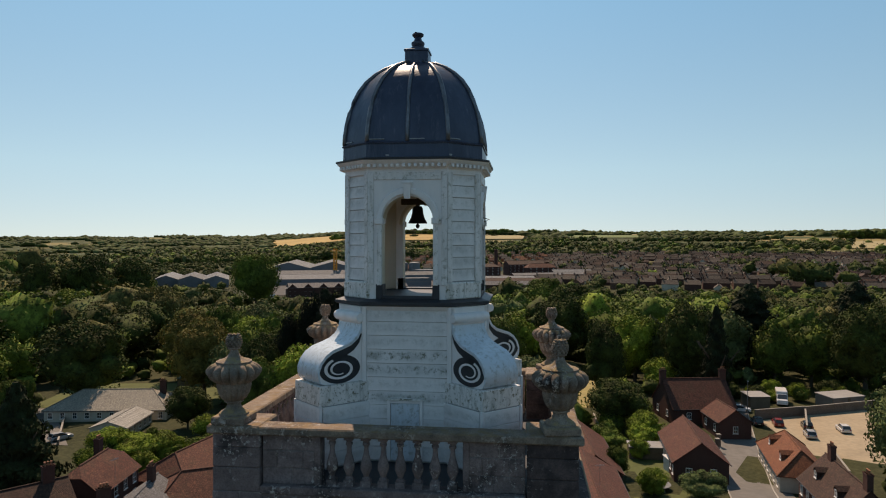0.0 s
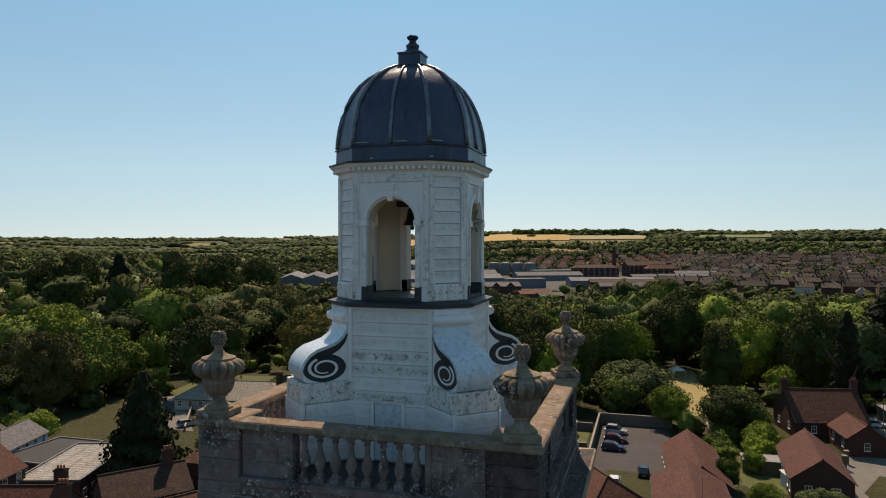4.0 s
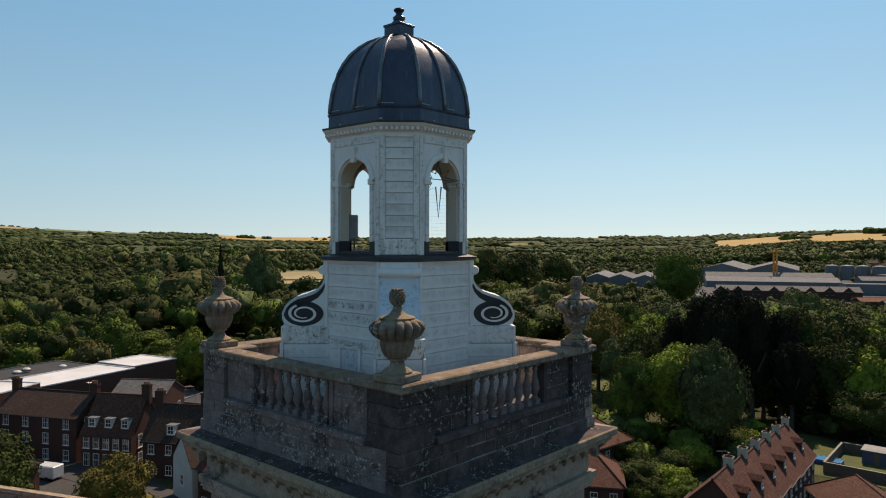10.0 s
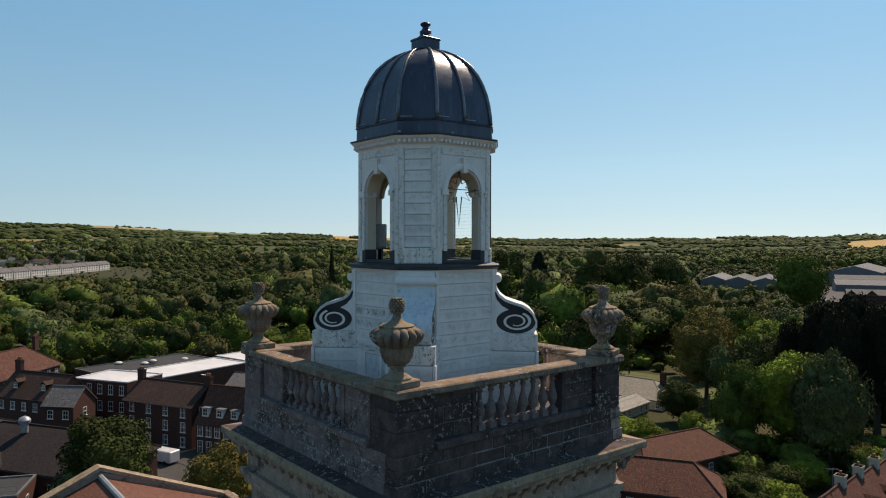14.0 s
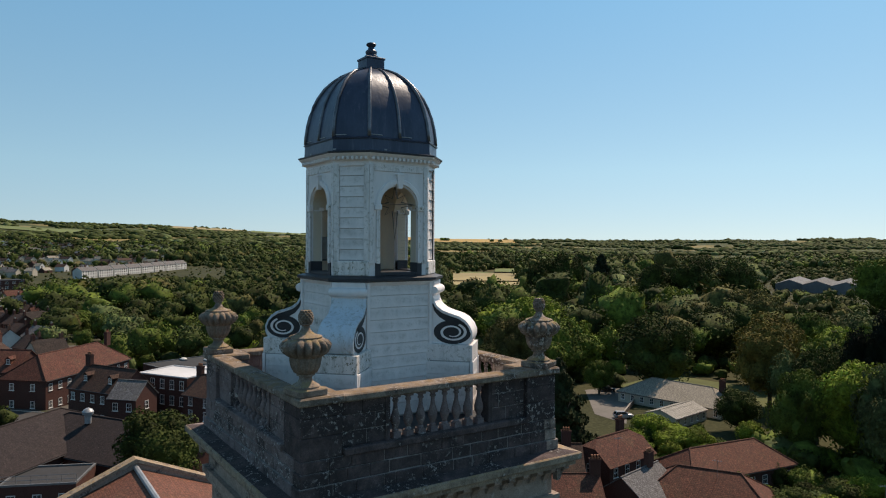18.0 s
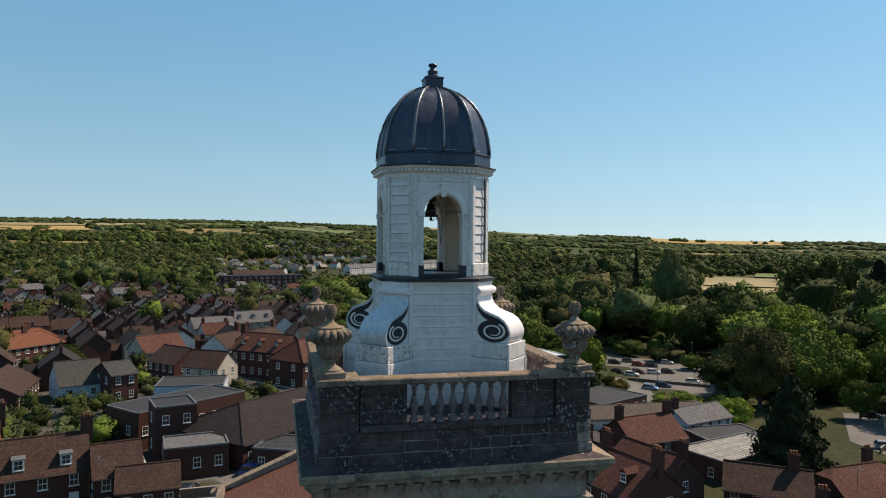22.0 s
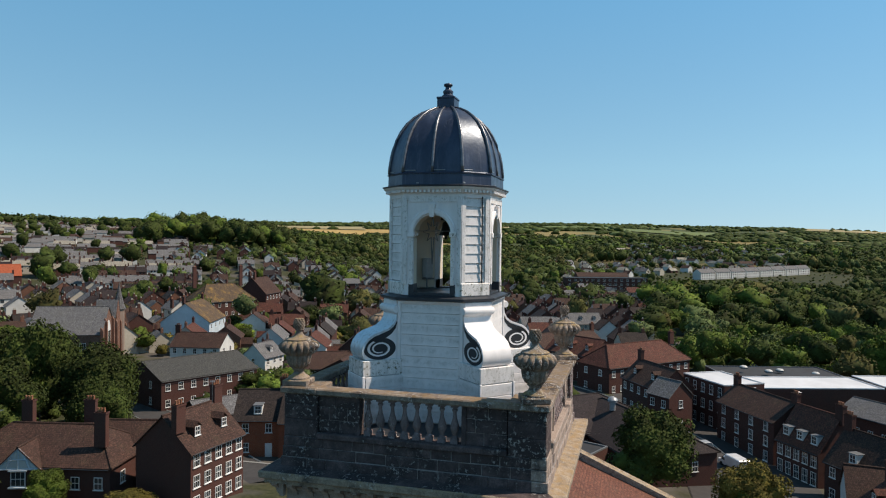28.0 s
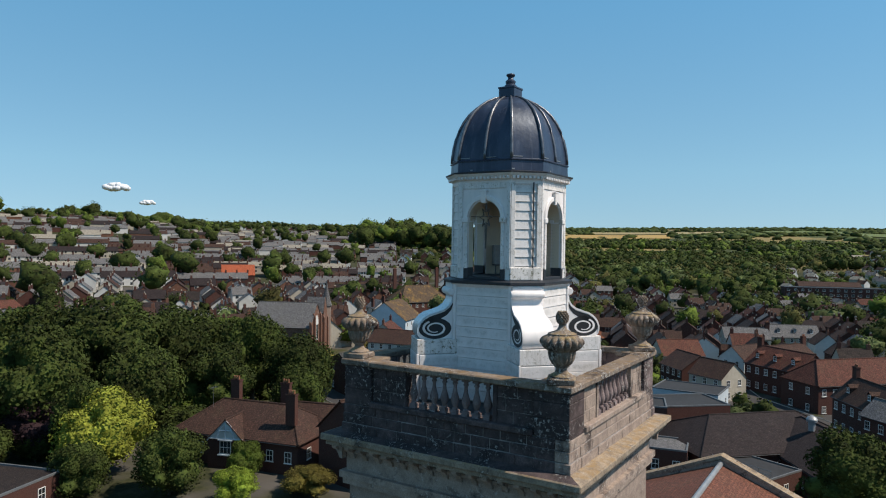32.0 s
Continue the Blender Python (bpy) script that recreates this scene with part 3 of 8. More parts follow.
stained = recalc(board.mesh("board", PAINT_STAIN))
board = recalc(board.mesh("board", PAINT_BOARD))
for side, F in enumerate(FACES):
    for i in range(11):
        part("board", stained if side == 0 and i in (4, 6, 7) else board, None, cupola, m=F @ pose(0, -1.665 - 0.03 * (11 - i) / 11, 26.95 + i * 0.32))
    for s in (-1, 1):
        part("corner_board", Geo().block(s * 0.99 - 0.05, -1.755, 26.9, s * 0.99 + 0.05, -1.6, 30.5, 0.008), PAINT, cupola, m=F)
# small hatch in one side
hatch = part("hatch", Geo().block(-0.36, -1.765, 26.95, 0.3, -1.7, 28.27, 0.01), PAINT_SKYLIT, cupola, "flush blue-white access hatch")
hf = Geo()
for a, b, c, d in ((-0.44, 26.95, -0.37, 28.35), (0.31, 26.95, 0.38, 28.35), (-0.369, 28.28, 0.309, 28.35)):
    hf.box(a, -1.785, b, c, -1.7, d)
part("hatch_frame", hf, PAINT, hatch)
part("hatch_ledge", Geo().block(-0.48, -1.84, 28.352, 0.42, -1.69, 28.39, 0.008), PAINT_OLD, hatch)

# volutes on the diagonals
CURVE = [(1.6, 30.1), (1.98, 30.1), (2.0, 29.95), (2.09, 29.8), (2.25, 29.68), (2.48, 29.6), (2.72, 29.53), (2.9, 29.42), (3.03, 29.27),
         (3.1, 29.1), (3.1, 28.95), (3.05, 28.83), (2.95, 28.78), (1.6, 28.78)]
for k in range(4):
    D = pose(0, 0, 0, 0, 0, 45 + 90 * k)          # local -y points along the diagonal
    w = 0.47
    vol = part("volute", Geo().loft([[(x, -r, z) for r, z in CURVE] for x in (-w, w)]), PAINT, cupola, "white scrolled volute with black painted spiral", m=D, smooth=40)
    cap = Geo().loft([[(x, -r - 0.012, z + 0.014) for r, z in CURVE[1:12]] + [(x, -r + 0.03, z - 0.03) for r, z in CURVE[11:0:-1]] for x in (-w - 0.02, w + 0.02)])
    # the two covers away from the sun have skylight blue in their colour
    part("lead_cover", cap, PAINT_SKYLIT if k in (0, 3) else PAINT, vol, "painted lead sheet cover", smooth=40)
    part("bolster", Geo().lathe([(0.0, -w - 0.06), (0.1, -w - 0.06), (0.12, -w), (0.12, w), (0.1, w + 0.06), (0.0, w + 0.06)], 14, m=pose(0, -2.03, 30.24, 0, 90, 0)), PAINT, vol, smooth=40)
    part("neck", Geo().block(-w, -2.02, 30.08, w, -1.6, 30.5, 0.02), PAINT, vol)
    blk = part("pedestal", Geo().block(-0.56, -3.1, 26.9, 0.56, -1.6, 28.72, 0.012), GAP_SHADE, vol)
    part("fascia", Geo().block(-0.585, -3.125, 28.33, 0.585, -1.6, 28.775, 0.012), PAINT_OLD if k in (0, 3) else PAINT_EDGE, vol, "plain mildewed board under the scroll")
    for s in (-1, 1):
        part("corner_strip", Geo().block(s * 0.57 - 0.035, -3.15, 26.9, s * 0.57 + 0.035, -3.06, 28.33, 0.008), PAINT, vol)
    for i in range(4):
        part("board", Geo().block(-0.53, -3.13, 0, 0.53, -3.08, 0.335, 0.012), PAINT_BOARD, vol, m=pose(0, 0, 26.95 + i * 0.34))
        for s in (-1, 1):
            part("board", Geo().block(s * 0.58 - 0.025, -3.04, 0, s * 0.58 + 0.025, -1.75, 0.335, 0.01), PAINT_BOARD, vol, m=pose(0, 0, 26.95 + i * 0.34))
    # painted spiral on either side
    for s in (-1, 1):
        cx, cz = 2.54, 29.1
        top = [(r - 0.05 if r > 2.9 else r - 0.01, z - 0.06) for r, z in CURVE[2:9]]
        flat = Geo()
        xs = s * (w + 0.006)
        mid = len(top)
        flat.add([(xs, -r, z) for r, z in top] + [(xs, -(r - 0.03 - 0.1 * min(1, i / 4)), z - 0.04 - 0.035 * i) for i, (r, z) in enumerate(top)],
                 [(i, i + 1, mid + i + 1, mid + i) for i in range(mid - 1)])
        disc = [(cx + 0.53 * math.cos(a), cz + 0.325 * math.sin(a)) for a in [2 * math.pi * i / 40 for i in range(40)]]
        flat.add([(xs, -cx, cz)] + [(xs, -r, z) for r, z in disc], [(0, i + 1, (i + 1) % 40 + 1) for i in range(40)])
        part("black_ground", flat, BLACK, vol, "black painted ground of the spiral")
        line = Geo()
        va, n = [], 64
        for i in range(n + 1):
            a = radians(62) - i / n * 2 * math.pi * 1.5
            q = 1 - i / n
            rr = 0.34 + 0.4 * q
            wd = 0.035 + 0.045 * min(1, q * 3) * (0.55 + 0.45 * q)
            for e in (-wd, wd):
                va.append((s * (w + 0.011), -(cx + (rr + e) * 0.53 * math.cos(a)), cz + (rr + e) * 0.325 * math.sin(a)))
        line.add(va, [(2 * i, 2 * i + 1, 2 * i + 3, 2 * i + 2) for i in range(n)])
        part("white_spiral", line, PAINT, vol)

part("ledge", Geo().loft([octo(1.78, 1.04, 30.5), octo(1.86, 1.08, 30.54), octo(1.86, 1.08, 30.6), octo(1.66, 0.95, 30.66)]), LEDGE, cupola, "dark lead-covered ledge")
part("ledge_moulding", Geo().loft([octo(1.7, 1.02, 30.4), octo(1.77, 1.05, 30.498)]), PAINT, cupola)

# lantern: four arched faces, four boarded corners
C, B, T = 1.62, 0.92, 0.34
R_ARCH, SPRING, SILL = 0.6, 32.45, 30.98
for F in FACES:
    arch = [(R_ARCH * math.cos(math.pi * i / 16), SPRING + R_ARCH * math.sin(math.pi * i / 16)) for i in range(17)]
    outer = [(B, SPRING)] + [(B, SPRING + (33.6 - SPRING) * i / 5) for i in range(1, 5)] + [(B - 2 * B * i / 6, 33.6) for i in range(7)] + [(-B, 33.6 - (33.6 - SPRING) * i / 5) for i in range(1, 5)] + [(-B, SPRING)]
    g = Geo()
    inner_b = B - T * 0.41
    v = []
    for y, lim in ((-C, B), (-C + T, inner_b)):
        v += [(x, y, z) for x, z in arch] + [(max(-lim, min(lim, x)), y, z) for x, z in outer]
    n = 17
    f = []
    for i in range(n - 1):
        f += [(i, i + 1, n + i + 1, n + i), (2 * n + i, 3 * n + i, 3 * n + i + 1, 2 * n + i + 1), (i, 2 * n + i, 2 * n + i + 1, i + 1)]
    g.add(v, f)
    wall = part("arched_wall", g, PAINT, cupola, "white timber wall with open round arch", m=F)
    for s in (-1, 1):
        lo, hi = sorted((s * R_ARCH, s * B))
        lo2, hi2 = sorted((s * R_ARCH, s * inner_b))
        q = Geo().loft([[(lo, -C, z), (hi, -C, z), (hi2, -C + T, z), (lo2, -C + T, z)] for z in (30.66, SPRING)])
        part("jamb", q, PAINT, wall)
        part("jamb_strip", Geo().block(s * 0.655 - 0.055, -C - 0.05, 30.98, s * 0.655 + 0.055, -C + 0.02, SPRING - 0.06, 0.008), PAINT_EDGE, wall)
        part("impost", Geo().block(s * 0.67 - 0.105, -C - 0.085, SPRING - 0.06, s * 0.67 + 0.105, -C + 0.06, SPRING + 0.09, 0.014), PAINT_OLD if s > 0 else PAINT, wall)
        part("impost_inside", Geo().block(s * 0.62 - 0.05, -C + 0.25, SPRING - 0.03, s * 0.62 + 0.05, -C + T + 0.04, SPRING + 0.07, 0.01), PAINT, wall)
        part("lead_upstand", Geo().block(s * 0.66 - 0.075, -C - 0.03, 30.66, s * 0.66 + 0.085, -C + T, 31.0, 0.006), LEDGE, wall)
        part("edge_board", Geo().block(s * 0.86 - 0.065, -C - 0.035, 30.98, s * 0.86 + 0.065, -C + 0.02, 33.6, 0.008), PAINT_EDGE, wall)
    part("sill", Geo().block(-0.58, -C - 0.02, 30.66, 0.58, -C + T, 30.74, 0.01), LEDGE, wall, "dark lead sill")
    ring = Geo().loft([[((r) * math.cos(a), y, SPRING + 0.05 + (r) * math.sin(a)) for r, y in ((0.6, -C + 0.01), (0.6, -C - 0.06), (0.71, -C - 0.06), (0.735, -C - 0.03), (0.735, -C + 0.01))] for a in [math.pi * i / 24 for i in range(25)]])
    part("archivolt", ring, PAINT, wall)
    for r0, r1, y0, y1 in ((0.594, 0.6, -C + 0.04, -C + T + 0.12),):
        soff = Geo().loft([[(r * math.cos(a), y, SPRING + r * math.sin(a)) for r, y in ((r0, y0), (r0, y1), (r1 + 0.08, y1), (r1, y0))] for a in [math.pi * i / 20 for i in range(21)]])
        part("arch_soffit", soff, INSIDE, wall, "cream painted arch soffit")
    for s in (-1, 1):
        part("arch_lining", Geo().box(*sorted((s * 0.594, s * 0.6))[:1], -C + 0.06, 31.0, sorted((s * 0.594, s * 0.6))[1], -C + T - 0.02, SPRING - 0.04), INSIDE, wall)
    key = Geo().loft([[(-x, y, z), (x, y, z), (x, -C + 0.02, z), (-x, -C + 0.02, z)] for x, y, z in ((0.065, -C - 0.09, 32.98), (0.1, -C - 0.12, 33.33))])
    part("keystone", key, PAINT, wall)
    part("keystone_cap", Geo().block(-0.12, -C - 0.13, 33.33, 0.12, -C + 0.02, 33.37, 0.006), PAINT, wall)
    part("head_board", Geo().block(-0.79, -C - 0.03, 33.42, 0.79, -C + 0.02, 33.6, 0.008), PAINT_EDGE, wall)
for k in range(4):
    D = pose(0, 0, 0, 0, 0, 45 + 90 * k)
    d, hw = (C + B) / math.sqrt(2), (C - B) / math.sqrt(2)
    pier = part("corner_pier", Geo().loft([[(-hw, -d + 0.03, z), (hw, -d + 0.03, z), (hw * 0.9, -d + 0.3, z), (-hw * 0.9, -d + 0.3, z)] for z in (30.66, 33.6)]), GAP_SHADE, cupola, "boarded white corner pier", m=D)
    part("inner_panel", Geo().block(-hw * 0.88, -d + 0.302, 30.72, hw * 0.88, -d + 0.33, 33.34, 0.006), INSIDE, pier, "cream painted inner panel")
    for s in (-1, 1):
        part("edge_board", Geo().block(s * (hw - 0.075) - 0.07, -d - 0.03, 31.05, s * (hw - 0.075) + 0.07, -d + 0.04, 33.6, 0.008), PAINT_EDGE, pier)
    for i in range(9):
        part("board", Geo().loft([[(x, -d + y, z) for y, z in ((0.05, 0), (0.0, 0.004), (0.025, 0.262), (0.05, 0.264))] for x in (-hw + 0.15, hw - 0.15)]), PAINT_BOARD, pier, m=pose(0, 0, 31.08 + i * 0.277))
    part("foot_block", Geo().block(-hw - 0.02, -d - 0.06, 30.66, hw + 0.02, -d + 0.3, 31.05, 0.025), PAINT_OLD, pier, "peeling white foot block with moss")
part("drain_pipe", Geo().tube([(1.13, 1.455, 33.6), (1.13, 1.455, 32.0), (1.13, 1.46, 30.7)], 0.022), LEDGE, cupola)
part("lantern_ceiling", Geo().loft([octo(1.5, 0.88, 33.35), octo(1.5, 0.88, 33.5)]), INSIDE, cupola)
part("lantern_floor", Geo().loft([octo(1.55, 0.9, 30.6), octo(1.55, 0.9, 30.7)]), LEDGE, cupola)

# cornice with dentils
part("frieze", Geo().loft([octo(C + 0.02, B + 0.01, 33.55), octo(C + 0.02, B + 0.01, 33.66)]), PAINT, cupola)
part("bed_mould", Geo().loft([octo(C + 0.03, B + 0.01, 33.66), octo(C + 0.1, B + 0.04, 33.78)]), PAINT, cupola)
dent = recalc(Geo().block(-0.035, -0.07, 0, 0.035, 0.04, 0.075, 0.006).mesh("dentil", PAINT))
for k in range(8):
    half = B + 0.03 if k % 2 == 0 else (C - B) / math.sqrt(2) + 0.02
    dist = C + 0.1 if k % 2 == 0 else (C + B) / math.sqrt(2) + 0.1
    n = round(2 * half / 0.135)
    for i in range(n):
        part("dentil", dent, None, cupola, m=pose(0, 0, 0, 0, 0, 45 * k) @ pose((i + 0.5 - n / 2) * 2 * half / n, -dist, 33.7))
part("corona", Geo().loft([octo(C + 0.14, B + 0.06, 33.775), octo(C + 0.2, B + 0.08, 33.83), octo(C + 0.22, B + 0.09, 33.87)]), PAINT, cupola)
part("lead_edge", Geo().loft([octo(C + 0.235, B + 0.095, 33.865), octo(C + 0.24, B + 0.1, 33.91), octo(1.66, 0.94, 33.95)]), LEDGE, cupola)

# lead dome
DOME = [(1.65, 34.3), (1.64, 34.5), (1.6, 34.8), (1.54, 35.08), (1.45, 35.35), (1.33, 35.62), (1.17, 35.87), (0.97, 36.08), (0.75, 36.25), (0.5, 36.38), (0.28, 36.45)]
dome = part("dome", Geo().loft([octo(c, c * 0.57, z) for c, z in DOME], cap=False), LEAD, cupola, "dark lead-sheeted octagonal dome", smooth=24)
part("drum_band", Geo().loft([octo(1.69, 0.96, 33.94), octo(1.68, 0.955, 34.28), octo(1.66, 0.945, 34.315)]), LEAD, dome)
part("drum_lip", Geo().loft([octo(1.71, 0.97, 34.25), octo(1.715, 0.975, 34.28), octo(1.67, 0.95, 34.31)]), LEAD, dome)
for k in range(8):
    a0, a1 = octo(1, 0.57, 0)[k], octo(1, 0.57, 0)[(k + 1) % 8]
    roll = [(a0[0] * (c + 0.012), a0[1] * (c + 0.012), z + 0.012) for c, z in DOME]
    part("hip_roll", Geo().tube(roll, [0.05] * 7 + [0.044, 0.038, 0.032, 0.026], 10), LEAD_ROLL, dome, smooth=True)
for k in range(0, 8, 2):
    m = FACES[k // 2]
    part("mid_roll", Geo().tube([tuple(m @ Vector((0, -c - 0.012, z + 0.008))) for c, z in DOME], [0.045] * 7 + [0.04, 0.034, 0.03, 0.024], 10), LEAD_ROLL, dome, smooth=True)
for k in range(8):
    m = pose(0, 0, 0, 0, 0, 45 * k)
    d0 = 1.655 if k % 2 == 0 else 1.655 * 1.57 / math.sqrt(2)
    for x in ((-0.9, 0.04) if k % 2 == 0 else (-0.5,)):
        part("sheet_lap", Geo().block(x, -d0 - 0.012, 34.35, x + 0.36, -d0 + 0.02, 34.372, 0.004), LEAD_PALE, dome, m=m)
    part("band_lap", Geo().block(-0.5, -d0 - 0.05, 33.96, -0.42, -d0 + 0.02, 34.0, 0.004), LEAD_PALE, dome, m=m)
part("cap_block", Geo().block(-0.29, -0.29, 36.4, 0.29, 0.29, 36.74, 0.015).block(-0.31, -0.31, 36.73, 0.31, 0.31, 36.79, 0.01), LEAD, cupola)
part("finial", Geo().lathe([(0.2, 36.79), (0.2, 36.86), (0.15, 36.9), (0.17, 36.96), (0.17, 37.0), (0.1, 37.06), (0.085, 37.12), (0.14, 37.17), (0.15, 37.2), (0.13, 37.23), (0.04, 37.24)], 18), LEAD, cupola, smooth=40)
part("rain_hook", Geo().tube([(-0.02, 0, 37.23), (-0.03, 0, 37.27), (-0.08, 0, 37.27)], 0.012, 5), LEDGE, cupola)

# bell and what hangs or stands inside the lantern
bell = thing("bell", "small dark bronze bell hanging from a timber beam", "bell", (0, -0.05, 32.9))
part("bell_body", Geo().lathe([(0.03, 0.0), (0.1, -0.02), (0.13, -0.07), (0.145, -0.2), (0.175, -0.32), (0.235, -0.42), (0.24, -0.45), (0.2, -0.44), (0.15, -0.3), (0.1, -0.1)], 24), BRONZE, bell, smooth=40)
part("clapper", Geo().lathe([(0.012, -0.1), (0.012, -0.45), (0.05, -0.5), (0.045, -0.55), (0.01, -0.58)], 10), BRONZE, bell)
part("headstock", Geo().block(-0.42, -0.07, 0.02, 0.42, 0.07, 0.17, 0.012).block(-0.05, -0.05, -0.03, 0.05, 0.05, 0.03, 0.006), WOOD_DARK, bell)
part("hanger", Geo().box(-0.03, -0.03, 0.16, 0.03, 0.03, 0.46), WOOD_DARK, bell)
star = thing("wire_star", "grey wire outline of a long-tailed star hanging in an arch", "decoration", (1.47, -0.07, 32.55))
pts = []
for i in range(16):
    a = radians(90 - i * 22.5)
    r = (0.5 if i % 4 == 0 else 0.38) if i % 2 == 0 else 0.18
    if i == 8:
        r = 0.95
    pts.append((r * math.cos(a) * 0.65, r * math.cos(a) * 0.8, r * math.sin(a)))
part("star_outline", Geo().tube(pts + pts[:1], 0.021, 6), WIRE, star)
part("star_bracket", Geo().tube([(0, -0.62, 0.02), (0, 0.62, 0.02)], 0.012, 5), WIRE, star)
cab = thing("meter_cabinet", "pale grey steel cabinet with warning triangle in the lantern", "cabinet", (-0.99, -0.99, 30.7), 45)
CAB_STEEL = plain("grey_steel", (0.42, 0.43, 0.43), 0.5, 0.1)
part("body", Geo().block(-0.27, -0.13, 0.36, 0.27, 0.1, 1.0, 0.015), CAB_STEEL, cab)
part("door", Geo().block(-0.24, 0.1, 0.39, 0.24, 0.115, 0.97, 0.006), CAB_STEEL, cab)
for x in (-0.2, 0.16):
    part("leg", Geo().box(x, -0.1, 0, x + 0.04, -0.06, 0.36), WIRE, cab)
part("shelf", Geo().block(-0.3, -0.13, 0.3, 0.3, 0.14, 0.35, 0.006), WIRE, cab)
part("warning_triangle", Geo().loft([[(-0.06, y, 0.7), (0.06, y, 0.7), (0.0, y, 0.82)] for y in (0.116, 0.12)]), BLACK, cab)
net = thing("bird_net", "fine grey wires strung across an open arch", "netting", (0, 1.3, 30.7))
for i in range(16):
    part("wire", Geo().tube([(-0.6, 0, 0.1 + i * 0.1), (0, 0.0, 0.095 + i * 0.1), (0.6, 0, 0.1 + i * 0.1)], 0.0013, 4), WIRE, net)

# ---- town materials ----
ROOFS = {
    "red": tiled("red_clay_tiles", (0.21, 0.066, 0.044), (0.07, 0.024, 0.0165), mossy=0.3),
    "rust": tiled("rust_clay_tiles", (0.23, 0.075, 0.047), (0.1, 0.039, 0.027), mossy=0.25),
    "orange": tiled("orange_clay_tiles", (0.33, 0.115, 0.052), (0.18, 0.06, 0.032), mossy=0.3),
    "newred": tiled("new_red_tiles", (0.6, 0.14, 0.06), (0.42, 0.1, 0.045), mossy=0.05),
    "brown": tiled("brown_clay_tiles", (0.115, 0.053, 0.038), (0.044, 0.024, 0.019), (0.1, 0.075, 0.042), 0.4),
    "brownt": tiled("brown_concrete_tiles", (0.16, 0.125, 0.1), (0.09, 0.07, 0.058), mossy=0.3, high=0.34, wide=0.33),
    "dark": tiled("dark_tiles", (0.05, 0.034, 0.031), (0.02, 0.015, 0.0145), (0.085, 0.06, 0.045), 0.5),
    "plum": tiled("plum_brown_tiles", (0.042, 0.027, 0.0285), (0.02, 0.0135, 0.0145), (0.06, 0.046, 0.043), 0.35),
    "ribbed": tiled("ribbed_grey_tiles", (0.1, 0.1, 0.092), (0.055, 0.054, 0.051), (0.1, 0.095, 0.07), 0.3, 0.34, 0.33),
    "slate": tiled("grey_slates", (0.24, 0.237, 0.245), (0.12, 0.118, 0.123), (0.2, 0.19, 0.14), 0.45, 0.22, 0.3),
    "grey": tiled("grey_concrete_tiles", (0.44, 0.4, 0.33), (0.3, 0.275, 0.23), mossy=0.25, high=0.34, wide=0.33),
    "pale": tiled("pale_sheet", (0.45, 0.44, 0.41), (0.33, 0.32, 0.29), mossy=0.2, high=2.0, wide=0.9),
    "lich": tiled("lichened_tiles", (0.17, 0.11, 0.06), (0.08, 0.055, 0.04), (0.42, 0.24, 0.04), 0.8),
    "white": plain("white_membrane", (0.62, 0.63, 0.65), 0.6, 0, 0.8, 0.1),
    "felt": plain("grey_roof_felt", (0.034, 0.036, 0.04), 0.85, 0, 1.5, 0.3),
}
WALLS = {
    "chapelb": brickwork("chapel_brick", (0.2, 0.085, 0.05), (0.11, 0.05, 0.035)),
    "brick": brickwork("red_brick", (0.105, 0.036, 0.027), (0.043, 0.0185, 0.016), (0.13, 0.085, 0.07)),
    "orangeb": brickwork("orange_brick", (0.34, 0.088, 0.038), (0.2, 0.052, 0.028), (0.3, 0.18, 0.12)),
    "brownb": brickwork("brown_brick", (0.2, 0.088, 0.056), (0.1, 0.045, 0.032), (0.22, 0.15, 0.11)),
    "white": plain("white_render", (0.6, 0.6, 0.58), 0.8, 0, 1.2, 0.12),
    "cream": plain("cream_render", (0.45, 0.41, 0.34), 0.85, 0, 1.2, 0.18),
    "blue": plain("pale_blue_render", (0.5, 0.58, 0.64), 0.8, 0, 1.2, 0.12),
    "stone": STONE_PLAIN,
}
FRAME_WHITE = plain("white_window_frame", (0.75, 0.75, 0.74), 0.5, 0, 5, 0.1)
CAP = plain("mortar_cap", (0.3, 0.28, 0.25), 0.9, 0, 6)
POT = plain("terracotta_pot", (0.32, 0.13, 0.07), 0.8, 0, 10)


def glass_material():
    s = Shade("window_glass", 0.06, 0.0, 0.8)
    s.color(s.mix(s.random(), (0.01, 0.012, 0.015), (0.05, 0.055, 0.06)))
    return s.done()


GLASS = glass_material()
LEADING = plain("lead_flashing", (0.16, 0.17, 0.18), 0.6, 0.2)


def with_uv(me):
    """UVs in metres: along each face's level line and up its slope."""
    lay = me.uv_layers.new(name="uv")
    for p in me.polygons:
        n = p.normal
        along = Vector((-n.y, n.x, 0))
        along = along.normalized() if along.length > 0.05 else Vector((1, 0, 0))
        up = n.cross(along)
        for li in p.loop_indices:
            co = me.vertices[me.loops[li].vertex_index].co
            lay.data[li].uv = (co.dot(along), co.dot(up))
    return me


def upart(name, geo, mat, parent, label="", m=None):
    me = with_uv(recalc(geo.mesh(name, mat)))
    ob = new(name, me)
    ob.parent = parent
    if m:
        ob.matrix_basis = m
    if label:
        ob["label"] = label
    return ob


WIN = {}


def window_mesh(w, h, bars):
    key = (round(w, 1), round(h, 1), bars)
    if key not in WIN:
        f = Geo()
        t = 0.07
        o = [(-w / 2, 0), (w / 2, 0), (w / 2, h), (-w / 2, h)]
        i = [(-w / 2 + t, t), (w / 2 - t, t), (w / 2 - t, h - t), (-w / 2 + t, h - t)]
